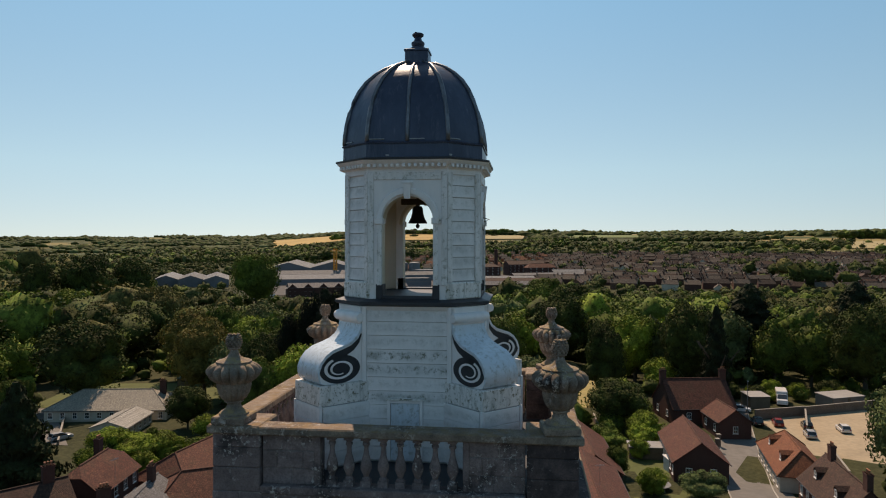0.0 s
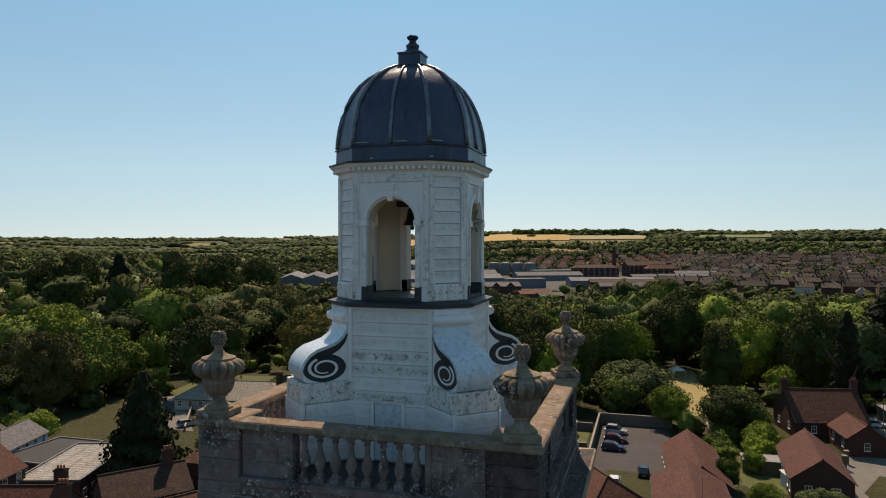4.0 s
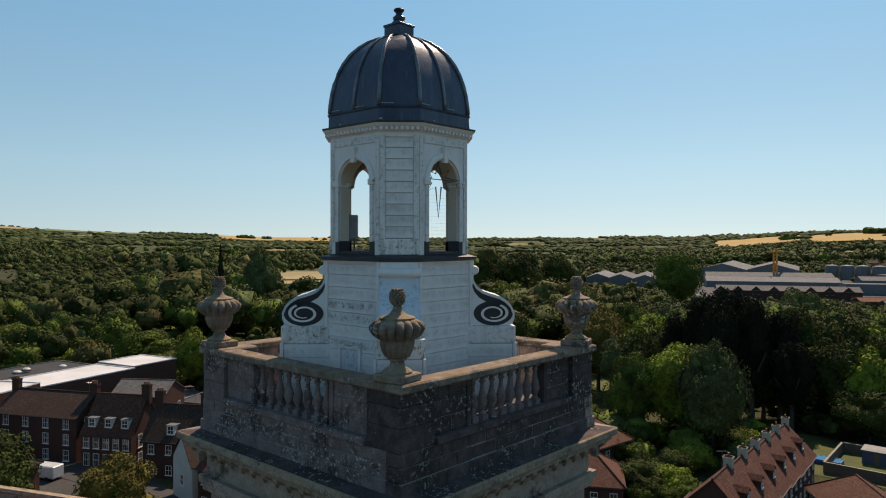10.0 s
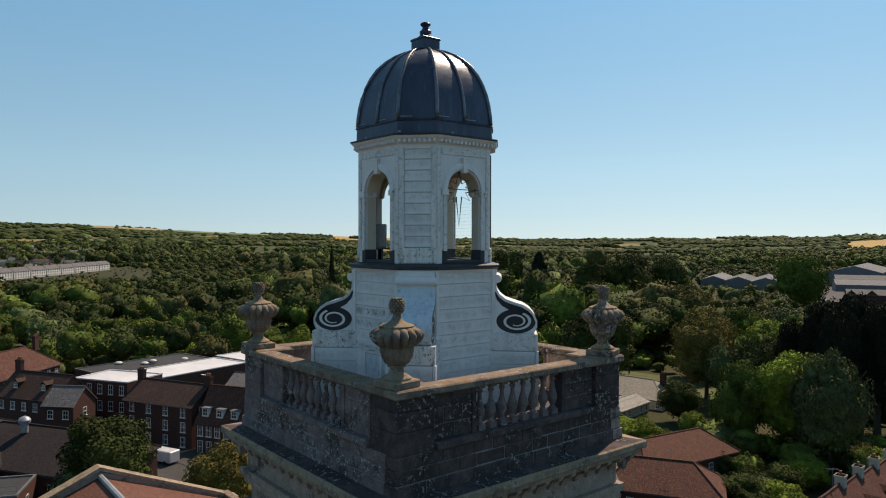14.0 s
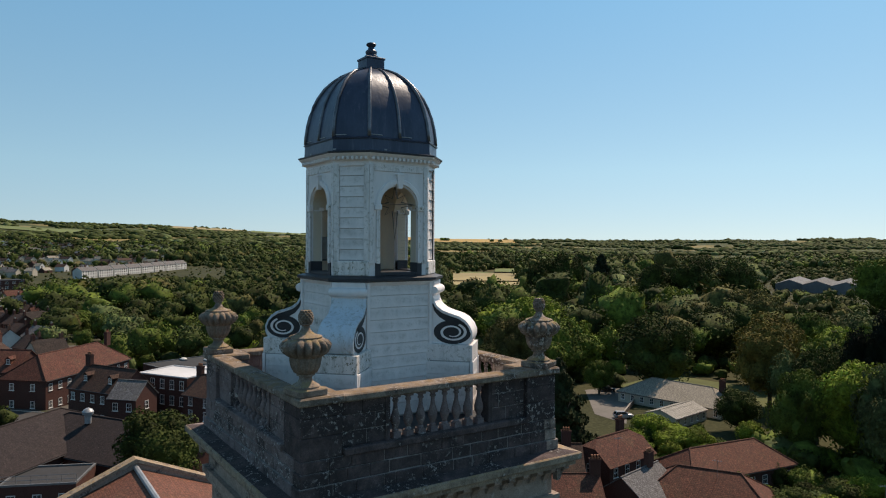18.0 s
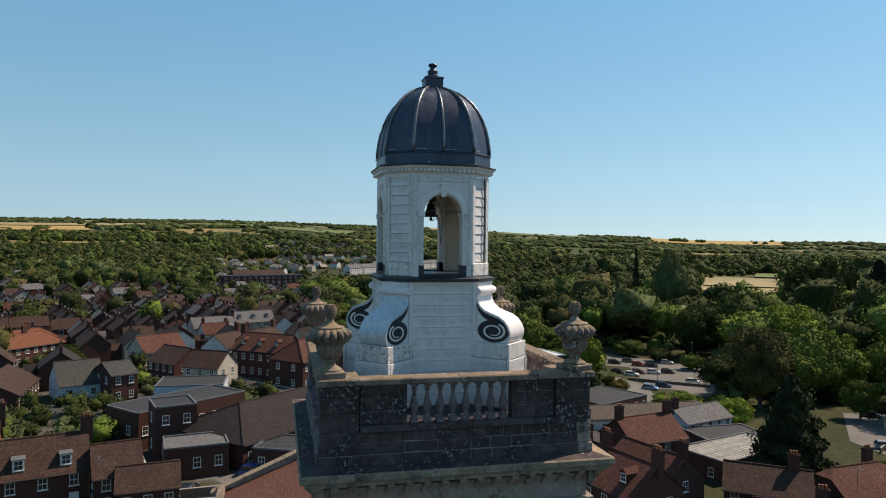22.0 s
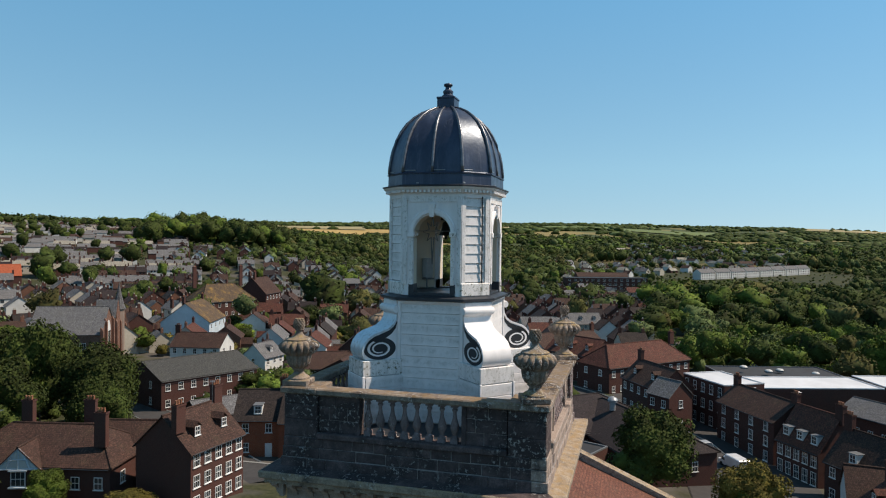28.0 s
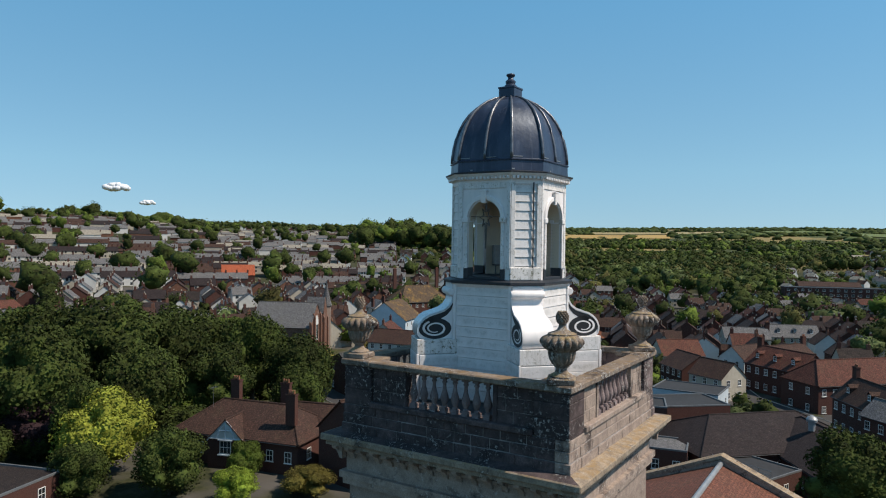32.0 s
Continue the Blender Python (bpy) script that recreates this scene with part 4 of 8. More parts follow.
        f.add([(x, y, z) for y in (-0.05, 0.05) for ring in (o, i) for x, z in ring],
              [q for k in range(4) for n in [(k + 1) % 4] for q in ((k, n, 4 + n, 4 + k), (8 + k, 12 + k, 12 + n, 8 + n), (k, 8 + k, 8 + n, n), (4 + k, 4 + n, 12 + n, 12 + k))])
        f.box(-w / 2 + t, -0.04, h / 2 - 0.03, w / 2 - t, 0.04, h / 2 + 0.03)
        for b in range(bars):
            x = -w / 2 + (b + 1) * w / (bars + 1)
            f.box(x - 0.018, -0.035, t, x + 0.018, 0.035, h - t)
        f.box(-w / 2 - 0.1, -0.12, -0.08, w / 2 + 0.1, 0.05, -0.004)
        p = Geo().box(-w / 2 + t, -0.012, t, w / 2 - t, 0.012, h - t)
        WIN[key] = (recalc(f.mesh("window", FRAME_WHITE)), recalc(p.mesh("pane", GLASS)))
    return WIN[key]


def window(parent, m, w=0.95, h=1.35, bars=1):
    f, p = window_mesh(w, h, bars)
    ob = part("window", f, None, parent, m=m)
    part("pane", p, None, ob)
    return ob


DOORS = {}


def front_door(parent, m, w=0.95, h=2.05):
    if "d" not in DOORS:
        DOORS["d"] = recalc(Geo().box(-0.5, -0.06, 0, 0.5, 0.04, 2.05).box(-0.38, -0.08, 0.2, -0.05, -0.06, 0.9).box(0.05, -0.08, 0.2, 0.38, -0.06, 0.9).box(-0.38, -0.08, 1.1, 0.38, -0.06, 1.9).mesh("door", FRAME_WHITE))
    return part("door", DOORS["d"], None, parent, m=m)


def chimney(parent, x, y, z, high=1.8, wide=0.7, long=1.3, pots=3, wall=None):
    c = upart("chimney", Geo().box(x - long / 2, y - wide / 2, z - 1.2, x + long / 2, y + wide / 2, z + high).box(x - long / 2 - 0.06, y - wide / 2 - 0.06, z + high - 0.22, x + long / 2 + 0.06, y + wide / 2 + 0.06, z + high), wall or WALLS["brick"], parent)
    for i in range(pots):
        px = x + (i + 0.5 - pots / 2) * long / max(pots, 1) * 0.8
        part("chimney_pot", Geo().lathe([(0.14, z + high), (0.12, z + high + 0.1), (0.11, z + high + 0.4), (0.14, z + high + 0.45)], 8), POT, c)
        c.children[-1].matrix_basis = pose(px, y, 0)
    return c


def slab(g, a, b, c, d, t):
    """A roof plane with thickness: four corners in order, thickened downwards."""
    lo = [Vector(p) - Vector((0, 0, t)) for p in (a, b, c, d)]
    g.add([a, b, c, d] + [tuple(p) for p in lo], [(0, 1, 2, 3), (7, 6, 5, 4), (0, 4, 5, 1), (1, 5, 6, 2), (2, 6, 7, 3), (3, 7, 4, 0)])


def house(label, px, py, qx, qy, top, wide, eave, kind="gable", roof="red", wall="brick", name="house", rows=None, chim=(), dorm=0, bays=None,
          bars=1, door=None, end_windows=True, group="", sides=(-1, 1), chim_high=1.8, category="house", sink=1.5, win=(0.95, 1.35), box=False, dorm_sides=None, chim_wall=None):
    """A house from its ridge line on the plan, ridge height, width and eaves height over the ground."""
    cx, cy = (px + qx) / 2, (py + qy) / 2
    L = max(math.hypot(qx - px, qy - py), 3.0)
    turn = math.degrees(math.atan2(qy - py, qx - px))
    base = min(ground_z(cx, cy), ground_z(px, py), ground_z(qx, qy))
    base = (base + ground_z(cx, cy)) / 2
    t = thing(name, label, category, (cx, cy, base), turn, group)
    h, w = L / 2, wide / 2
    if kind in ("hip", "hiph"):
        inset = min(w, h * 1.2) if kind == "hip" else w * 0.45
        h += inset * 0.8
    wm, rm = WALLS[wall], ROOFS[roof]
    g = Geo()
    if kind == "flat":
        g.box(-h, -w, -sink, h, w, eave)
        upart("wall", g, wm, t)
        r = Geo().box(-h + 0.16, -w + 0.16, eave - 0.1, h - 0.16, w - 0.16, eave + 0.02)
        ro = upart("roof", r, rm, t)
        k = Geo()
        for a, b, c, d in ((-h, -w, h, -w + 0.16), (-h, w - 0.16, h, w), (-h, -w + 0.16, -h + 0.16, w - 0.16), (h - 0.16, -w + 0.16, h, w - 0.16)):
            k.box(a - 0.03, b - 0.03, eave + 0.002, c + 0.03, d + 0.03, eave + 0.22)
        part("parapet", k, LEADING if roof != "white" else rm, ro)
    elif kind in ("gable", "gablef"):
        rings = [[(x, -w, -sink), (x, w, -sink), (x, w, eave), (x, 0, top - 0.12), (x, -w, eave)] for x in (-h, h)]
        upart("wall", g.loft(rings), wm, t)
        o, e = 0.22, 0.3
        drop = (top - eave) / w * e
        r = Geo()
        for s in (-1, 1):
            slab(r, (-h - o, s * (w + e), eave - drop), (h + o, s * (w + e), eave - drop), (h + o, 0, top), (-h - o, 0, top), 0.12)
        ro = upart("roof", r, rm, t)
        part("ridge", Geo().lathe([(0.0, -h - o), (0.13, -h - o), (0.13, h + o), (0.0, h + o)], 8, m=pose(0, 0, top - 0.02, 0, 90, 0)), rm, ro)
    else:
        upart("wall", g.box(-h, -w, -sink, h, w, eave), wm, t)
        e = 0.35
        if kind == "hip":
            zz, rh = eave, L / 2 if L > 3.1 else 0.3
            ring0 = [(-h - e, -w - e, eave - 0.15), (h + e, -w - e, eave - 0.15), (h + e, w + e, eave - 0.15), (-h - e, w + e, eave - 0.15)]
            r = Geo().add(ring0 + [(-rh, 0, top), (rh, 0, top)] + [(x, y, z - 0.12) for x, y, z in ring0],
                          [(0, 1, 5, 4), (2, 3, 4, 5), (1, 2, 5), (3, 0, 4), (6, 7, 1, 0), (7, 8, 2, 1), (8, 9, 3, 2), (9, 6, 0, 3), (9, 8, 7, 6)])
            ro = upart("roof", r, rm, t)
            for s in (-1, 1):
                for u in (-1, 1):
                    part("hip_tiles", Geo().tube([(s * (h + e), u * (w + e), eave - 0.12), (s * rh, 0, top)], 0.12, 6), rm, ro)
            part("ridge", Geo().tube([(-rh, 0, top), (rh, 0, top)], 0.13, 6), rm, ro)
        else:
            mid, rh = (eave + top * 2) / 3, h - w * 0.45
            yy = w * (top - mid) / (top - eave)
            rings = [[(x, -w, eave), (x, w, eave), (x, yy, mid), (x, -yy, mid)] for x in (-h, h)]
            upart("upper_wall", Geo().loft(rings), wm, t)
            r = Geo()
            for s in (-1, 1):
                r.add([(-h - e, s * (w + e), eave - 0.15), (h + e, s * (w + e), eave - 0.15), (h + e, s * (yy + 0.1), mid), (rh, 0, top), (-rh, 0, top), (-h - e, s * (yy + 0.1), mid)], [(0, 1, 2, 3, 4, 5)])
                r.add([(s * (h + e), -yy - 0.1, mid), (s * (h + e), yy + 0.1, mid), (s * rh, 0, top)], [(0, 1, 2)])
            ro = upart("roof", r, rm, t)
            part("ridge", Geo().tube([(-rh, 0, top), (rh, 0, top)], 0.13, 6), rm, ro)
    # windows in rows, on the sides that look towards the church
    ax, ay = math.cos(radians(turn)), math.sin(radians(turn))
    out = Vector((-cx, -cy)).normalized() if math.hypot(cx, cy) > 1 else Vector((0, -1))
    sides = [s for s in sides if (-ay * s * out.x + ax * s * out.y) > -0.3]
    ends = [s for s in (-1, 1) if (ax * s * out.x + ay * s * out.y) > -0.1]
    rows = max(1, round(eave / 2.8)) if rows is None else rows
    n = max(1, round(2 * h / 2.6)) if bays is None else bays
    ww, wh = win
    step = eave / rows if rows else 1
    for k in range(rows):
        z = k * step + (step - wh) * 0.55
        for i in range(n):
            x = (i + 0.5 - n / 2) * 2 * h / n
            for s in sides:
                if door is not None and k == 0 and i == door and s == sides[0]:
                    front_door(t, pose(x, s * (w + 0.01), 0.02, 0, 0, 0 if s < 0 else 180))
                else:
                    window(t, pose(x, s * (w + 0.01), z, 0, 0, 0 if s < 0 else 180), ww, wh, bars)
        if end_windows:
            for s in ends:
                for y in ((-w * 0.45, w * 0.45) if wide > 7 else (0,)):
                    window(t, pose(s * (h + 0.01), y, z, 0, 0, 90 if s > 0 else 270), ww, wh, bars)
    for x, y in chim:
        zr = top - abs(y) / w * (top - eave) if kind != "flat" else eave
        chimney(t, x * h, y * w, zr, chim_high, *((0.95, 1.0, 1, WALLS[chim_wall]) if chim_wall else ()))
    # dormers on the slopes
    if dorm:
        pitch = (top - eave) / w
        for i in range(dorm):
            x = (i + 0.5 - dorm / 2) * 2 * h / dorm
            for s in (dorm_sides or sides):
                dw, dh = (0.6, 1.2) if box else (0.48, 1.05)
                yb = s * w * (0.86 if box else 0.72)
                zb = top - abs(yb) * pitch + 0.12
                back = s * max(abs(yb) - (dh + (0.1 if box else 0.55)) / pitch - 0.1, 0.05)
                y0, y1 = min(yb, back), max(yb, back)
                d = upart("dormer", Geo().box(x - dw, y0, zb - 0.5, x + dw, y1, zb + dh), WALLS["white"] if box else rm, t)
                if box:
                    part("dormer_roof", Geo().block(x - dw - 0.12, min(yb + s * 0.15, back), zb + dh, x + dw + 0.12, max(yb + s * 0.15, back), zb + dh + 0.1, 0.02), LEADING, d)
                else:
                    g = Geo()
                    for u in (-1, 1):
                        slab(g, (x + u * (dw + 0.16), yb + s * 0.14, zb + dh - 0.06), (x + u * (dw + 0.16), back, zb + dh - 0.06), (x, back, zb + dh + 0.5), (x, yb + s * 0.14, zb + dh + 0.5), 0.08)
                    g.add([(x - dw, yb, zb + dh), (x + dw, yb, zb + dh), (x, yb, zb + dh + 0.42)], [(0, 1, 2)])
                    upart("dormer_roof", g, rm, d)
                window(d, pose(x, yb + s * 0.02, zb + 0.05, 0, 0, 0 if s < 0 else 180), 0.95 if box else 0.75, 1.1 if box else 0.95, 1)
    if wide > 5 and kind in ("gable", "hip") and rows:
        for s in (-1, 1):
            part("gutter", Geo().tube([(-h, s * (w + 0.36), eave - 0.3), (h, s * (w + 0.36), eave - 0.3)], 0.06, 6), BLACK, t)
    return t


# ---- church nave behind the tower ----
nave = thing("church_nave", "stone church nave with red tiled roof and coped gable", "church", (0, 0, 0))
upart("wall", Geo().box(-37.4, -9, -2.5, -3.5, 9, 11.3), STONE_PLAIN, nave)
r = Geo()
for s in (-1, 1):
    slab(r, (-36.9, s * 8.8, 11.4), (-3.6, s * 8.8, 11.4), (-3.6, 0, 14.9), (-36.9, 0, 14.9), 0.15)
nr = upart("roof", r, tiled("church_red_tiles", (0.24, 0.09, 0.055), (0.15, 0.06, 0.042), mossy=0.25, high=0.24, wide=0.18), nave, "red clay tiled roof")
part("lead_ridge", Geo().tube([(-36.9, 0, 14.95), (-3.6, 0, 14.95)], 0.2, 8), LEAD_PALE, nr, "pale lead ridge roll")
for x in (-37.2, -4.0):
    gab = Geo().loft([[(x + d, -9.4, 11.0), (x + d, 9.4, 11.0), (x + d, 9.4, 11.5), (x + d, 0, 15.25), (x + d, -9.4, 11.5)] for d in (-0.35, 0.35)])
    upart("gable", gab, STONE_PLAIN, nave)
    for s in (-1, 1):
        cp = Geo()
        slab(cp, (x - 0.5, s * 9.9, 11.35), (x + 0.5, s * 9.9, 11.35), (x + 0.5, 0, 15.6), (x - 0.5, 0, 15.6), 0.25)
        part("gable_coping", cp, CORNICE, nave, "pale stone gable coping")
for s in (-1, 1):
    part("parapet", Geo().block(-37.4, s * 9.05 - 0.3, 11.0, -3.5, s * 9.05 + 0.3, 11.8, 0.05), COPING, nave)
    for i in range(5):
        window(nave, pose(-33 + i * 6.2, s * 9.02, 3.5, 0, 0, 0 if s < 0 else 180), 1.8, 4.6, 3)

# ---- houses near the church ----
TOWN = [
    # label, ridge from x, y to x, y, ridge height, width, eaves, kind, roof, wall, options
    ("grey-tiled bungalow with cream walls", -94.3, 125.8, -79.3, 128.2, 5.6, 13, 2.6, "hip", "grey", "cream", dict(rows=1, chim=((0.75, 0.1),), name="bungalow")),
    ("pale-roofed low wing of a bungalow", -76.7, 107.2, -78.4, 119.5, 3.6, 7, 2.4, "gable", "pale", "cream", dict(rows=1, name="bungalow_wing")),
    ("red brick house with half-hipped tiled roof", -53.6, 64.5, -54.6, 72.8, 7.5, 7, 4.5, "hiph", "red", "brick", dict(chim=((0.6, 0.3),))),
    ("low house with hipped red tiled roof", -47.7, 78.1, -45.7, 91.1, 6.5, 9, 3.5, "hip", "rust", "brick", {}),
    ("low house with hipped mossy tiled roof", -40.7, 66.3, -34.1, 70.2, 6.5, 9, 3.5, "hip", "rust", "brick", {}),
    ("small brick house with slate roof", -41.9, 57.1, -43.7, 65.9, 6.0, 7, 3.5, "gable", "slate", "brick", dict(chim=((0.5, 0),))),
    ("small brick house with red tiled roof", -46.6, 48.0, -42.9, 53.9, 6.0, 8, 3.5, "gable", "red", "brick", dict(chim=((0.9, 0),))),
    ("long dark-tiled brick house beside lane", 31.5, 132.7, 44.5, 135.3, 8.4, 11, 3.4, "gable", "red", "brick", dict(chim=((-1, 0), (0.95, 0)), sides=(-1,), bays=2, rows=1)),
    ("low tiled wing with white window", 41.0, 127.0, 42.0, 118.0, 5.6, 6, 3.4, "gable", "red", "brick", dict(rows=1, bays=2)),
    ("brick wing with brown tiled roof beside lane", 30.5, 109, 29.5, 92, 6.5, 8, 3.5, "gable", "red", "brick", {}),
    ("cottage with orange hipped tiled roof", 45.4, 103.0, 43.7, 91.4, 6.0, 7, 3, "hip", "orange", "cream", dict(dorm=2, sides=(-1,))),
    ("cottage with brown tiled roof and dormers", 44.8, 85.6, 43.9, 70.9, 6.5, 7, 3, "gable", "brown", "brick", dict(dorm=2, chim=((-0.7, 0), (0.9, 0)))),
    ("long low red-tiled building", 11.0, 84, 11.6, 62, 6.0, 9, 3.5, "gable", "red", "brick", dict(bays=5)),
    ("long mossy red-tiled building beside car park", 12.2, 107.0, 13.2, 87.3, 5.5, 8, 2.8, "gable", "red", "brick", dict(rows=1)),
    ("low building with hipped red tiled roof", -6.4, 87.0, 0.8, 75.6, 6.0, 9, 3, "hip", "red", "brick", {}),
    ("white flat-roofed store of red brick", -136.5, 27.0, -144.5, 53.0, 7.0, 12, 6.8, "flat", "white", "brick", dict(rows=0, name="store", category="building")),
    ("dark flat-roofed store behind white roof", -151.0, 24.0, -158.0, 50.0, 6.2, 14, 6.4, "flat", "felt", "brick", dict(rows=0, name="store", category="building")),
    ("brick store end with white flat roof", -147.0, 54.0, -150.0, 65.5, 7.8, 12, 8.1, "flat", "white", "brick", dict(rows=0, name="store", category="building")),
    ("brick store block with pale parapet", -124.0, 18.6, -113.9, 24.9, 8.8, 8.6, 8.6, "flat", "white", "brick", dict(rows=3, bays=5, name="store", category="building", win=(1.0, 1.7))),
    ("three-storey brick terrace with sash windows", -109.5, 23.1, -96.5, 29.8, 9.8, 7.6, 7, "gable", "brown", "brick", dict(rows=3, bays=4, bars=2, chim=((-1, 0), (1, 0)), chim_high=1.4, win=(1.0, 1.6))),
    ("brick townhouse with rust tiled roof and dormers", -95.1, 29.8, -88.1, 33.9, 10.2, 7.5, 5.2, "gable", "rust", "brick", dict(rows=2, bays=5, bars=2, dorm=3, box=True, chim=((1, 0),), chim_high=1.6, win=(1.0, 1.9))),
    ("brick townhouse with long brown roof", -84.2, 33.7, -77.3, 37.8, 9.8, 7.3, 5.6, "gable", "brown", "brick", dict(dorm=1, box=True, chim=((-0.9, 0), (0.9, 0)))),
    ("white half-timbered gabled house on street", -69.0, 29.5, -68.1, 37.4, 8.8, 6.1, 5.6, "gable", "brown", "white", dict(rows=1, chim=((0.9, 0),), sides=())),
    ("brick building with corrugated grey roof", -121.0, 44.5, -112.6, 50.5, 8.2, 8, 6, "gable", "slate", "brick", dict(rows=1)),
    ("flat felt-roofed brick building", -115.0, 57.5, -122.0, 71.5, 3.6, 12, 3.4, "flat", "felt", "brick", dict(rows=1)),
    ("long low building with brown tiled roof", -104.0, 52.0, -103.5, 78.1, 5.0, 8, 3.4, "gable", "brownt", "white", dict(rows=1)),
    ("white rendered house with slate roof", -93.5, 66.2, -97.0, 77.8, 6.5, 7, 4.5, "gable", "slate", "blue", dict(chim=((-0.9, 0),))),
    ("flat felt-roofed low building", -86.1, 66.0, -86.1, 78.6, 3.6, 9, 3.5, "flat", "felt", "brick", dict(rows=1)),
    ("pale flat-roofed low building", -71.9, 57.6, -77.3, 74.3, 4.5, 9, 4.2, "flat", "pale", "brick", dict(rows=1)),
    ("red-tiled brick house with chimneys", -77.3, 46.5, -79.6, 57.0, 8.0, 8, 5, "gable", "red", "brick", dict(chim=((-0.9, 0), (0.9, 0)))),
    ("red-tiled street house with chimneys", -65.0, 33.0, -60.5, 33.8, 8.6, 8, 5.6, "gable", "red", "brick", dict(chim=((-1, 0), (1, 0)), dorm=1)),
    ("red-tiled street house with dormers", -60.3, 32.4, -47.3, 36.0, 9.0, 8, 6, "gable", "red", "brick", dict(chim=((-0.2, 0), (1, 0)), dorm=3)),
    ("brown-roofed house behind street", -66, 42, -56, 45, 7.5, 7, 5, "gable", "red", "brick", dict(chim=((0.9, 0),))),
    ("brown-roofed house with chimney", -58, 52, -52, 60, 7, 7, 4.5, "gable", "brown", "brick", dict(chim=((0.6, 0),))),
    ("brick hall with hipped red roof and arched window", -138.7, -0.4, -151.6, 11.7, 10.5, 10, 6.5, "hip", "red", "brick", dict(bars=2, chim=((0.95, 0),), sides=(-1,))),
    ("brick row with sash windows and dormers", -155.0, -12.9, -146.4, -1.2, 10, 9.3, 6.5, "gable", "red", "brick", dict(bars=2, dorm=3, chim=((-1, 0),))),
    ("brick row with dormers on street", -123.8, 6.6, -112.8, 13.0, 10, 7.5, 6.6, "gable", "brown", "brick", dict(bars=2, dorm=2, chim=((-0.9, 0),))),
    ("narrow house with white bay window", -110.5, 10.0, -106.8, 13.6, 9, 5.6, 6.6, "gable", "slate", "brick", {}),
    ("large brick hall with dark hipped roof", -84.6, -10.2, -94.6, -0.1, 7.5, 15.2, 4.2, "hip", "plum", "brick", dict(rows=1, name="hall", category="building")),
    ("brick hall with dark hipped roof and cowl", -92.7, 0.9, -80.9, 8.5, 7.5, 13, 4.2, "hip", "plum", "brick", dict(rows=1, name="hall", category="building")),
    ("long flat felt-roofed brick range", -91.2, -27.6, -104.2, -13.0, 6, 8.5, 5.8, "flat", "felt", "brick", dict(rows=1, name="hall", category="building")),
    ("low flat-roofed brick extension", -77.3, -6.6, -74.0, 0.9, 3.6, 7, 3.5, "flat", "felt", "brick", dict(rows=1, name="extension", category="building")),
    ("square brick block with flat roof", -85.5, -22.4, -87.2, -17.0, 8, 6.4, 7.6, "flat", "felt", "brick", dict(rows=2, name="extension", category="building")),
    ("low brick block with grey roof", -76.2, -19.4, -77.6, -11.5, 5, 6.3, 4.2, "flat", "slate", "brick", dict(rows=1, name="extension", category="building")),
    ("white flat-roofed building with ivy", -120.6, -27.0, -120.4, -14.7, 4.5, 9.5, 4.4, "flat", "felt", "blue", dict(rows=1)),
    ("cream house with rust tiled roof", -165.2, -39.4, -171.8, -30.6, 8.5, 9, 5, "gable", "rust", "cream", {}),
    ("brown-roofed brick house in row", -149.3, -30.3, -142.4, -23.7, 8, 8.7, 5, "gable", "brown", "brick", {}),
    ("brown-roofed house with pale gable", -139.7, -22.8, -135.3, -15.3, 8, 7.4, 5, "gable", "brown", "cream", {}),
    ("slate-roofed cream rendered house", -217.7, -32.6, -223.1, -20.1, 8.5, 8.5, 5.5, "gable", "slate", "cream", dict(chim=((1, 0),))),
    ("slate mansard row with dormers", -237.9, -21.8, -244.4, -7.7, 8.5, 8.3, 5, "gable", "slate", "cream", dict(dorm=3)),
    ("white-fronted house with brown roof", -164.7, -20.8, -174.1, -15.4, 8.5, 7.5, 5.5, "gable", "brown", "white", dict(chim=((1, 0),))),
    ("brick house with brown roof in row", -167.4, -13.1, -178.5, -6.1, 9, 8.3, 6, "gable", "brown", "brick", dict(chim=((1, 0),))),
    ("low outbuilding with brown tiled roof", -64.1, -22.5, -65.1, -16.0, 5, 5.3, 3, "gable", "brown", "brick", dict(rows=1)),
    ("orange brick house with dark roof and dormer", -71.6, -51.6, -73.9, -45.4, 9, 9.2, 5.6, "gable", "dark", "orangeb", dict(bays=2, dorm=1, box=True, chim=((1, 0),), door=1, sides=(1, -1))),
    ("orange brick house with slate-dark roof", -72.4, -44.5, -74.3, -38.1, 9, 9.1, 5.6, "gable", "dark", "orangeb", dict(bays=2, dorm=1, box=True, chim=((1, 0),), door=0, sides=(1, -1))),
    ("brick house with red-brown tiled roof and dormers", -66.8, -36.0, -69.7, -27.1, 8, 7.7, 4.6, "gable", "brown", "brick", dict(bays=3, dorm=2, box=True, chim=((1, 0),), door=2, sides=(1, -1))),
    ("low brick house with dark tiled roof", -67.0, -25.9, -68.5, -21.0, 7, 7.5, 4.2, "gable", "brown", "brick", dict(bays=2, sides=(1, -1))),
    ("three-storey brown brick house with hipped roof", -41.2, -42.0, -49.5, -41.0, 10.0, 7.5, 6.6, "gable", "brown", "brick", dict(end_windows=False, rows=3, bays=5, bars=2, dorm=2, chim=((-0.95, -0.5), (0.95, 0)), win=(0.9, 1.4))),
    ("low brown-tiled range behind brick house", -47.3, -57.0, -49.8, -48.6, 7.0, 6, 4.6, "gable", "brown", "brick", dict(chim=((-0.95, 0),), chim_high=2.4)),
    ("long hall with dark tiled roof", -91.0, -84.8, -108.7, -75.6, 8.5, 16.1, 6, "gable", "ribbed", "brick", dict(rows=2, bays=8, name="hall", category="building")),
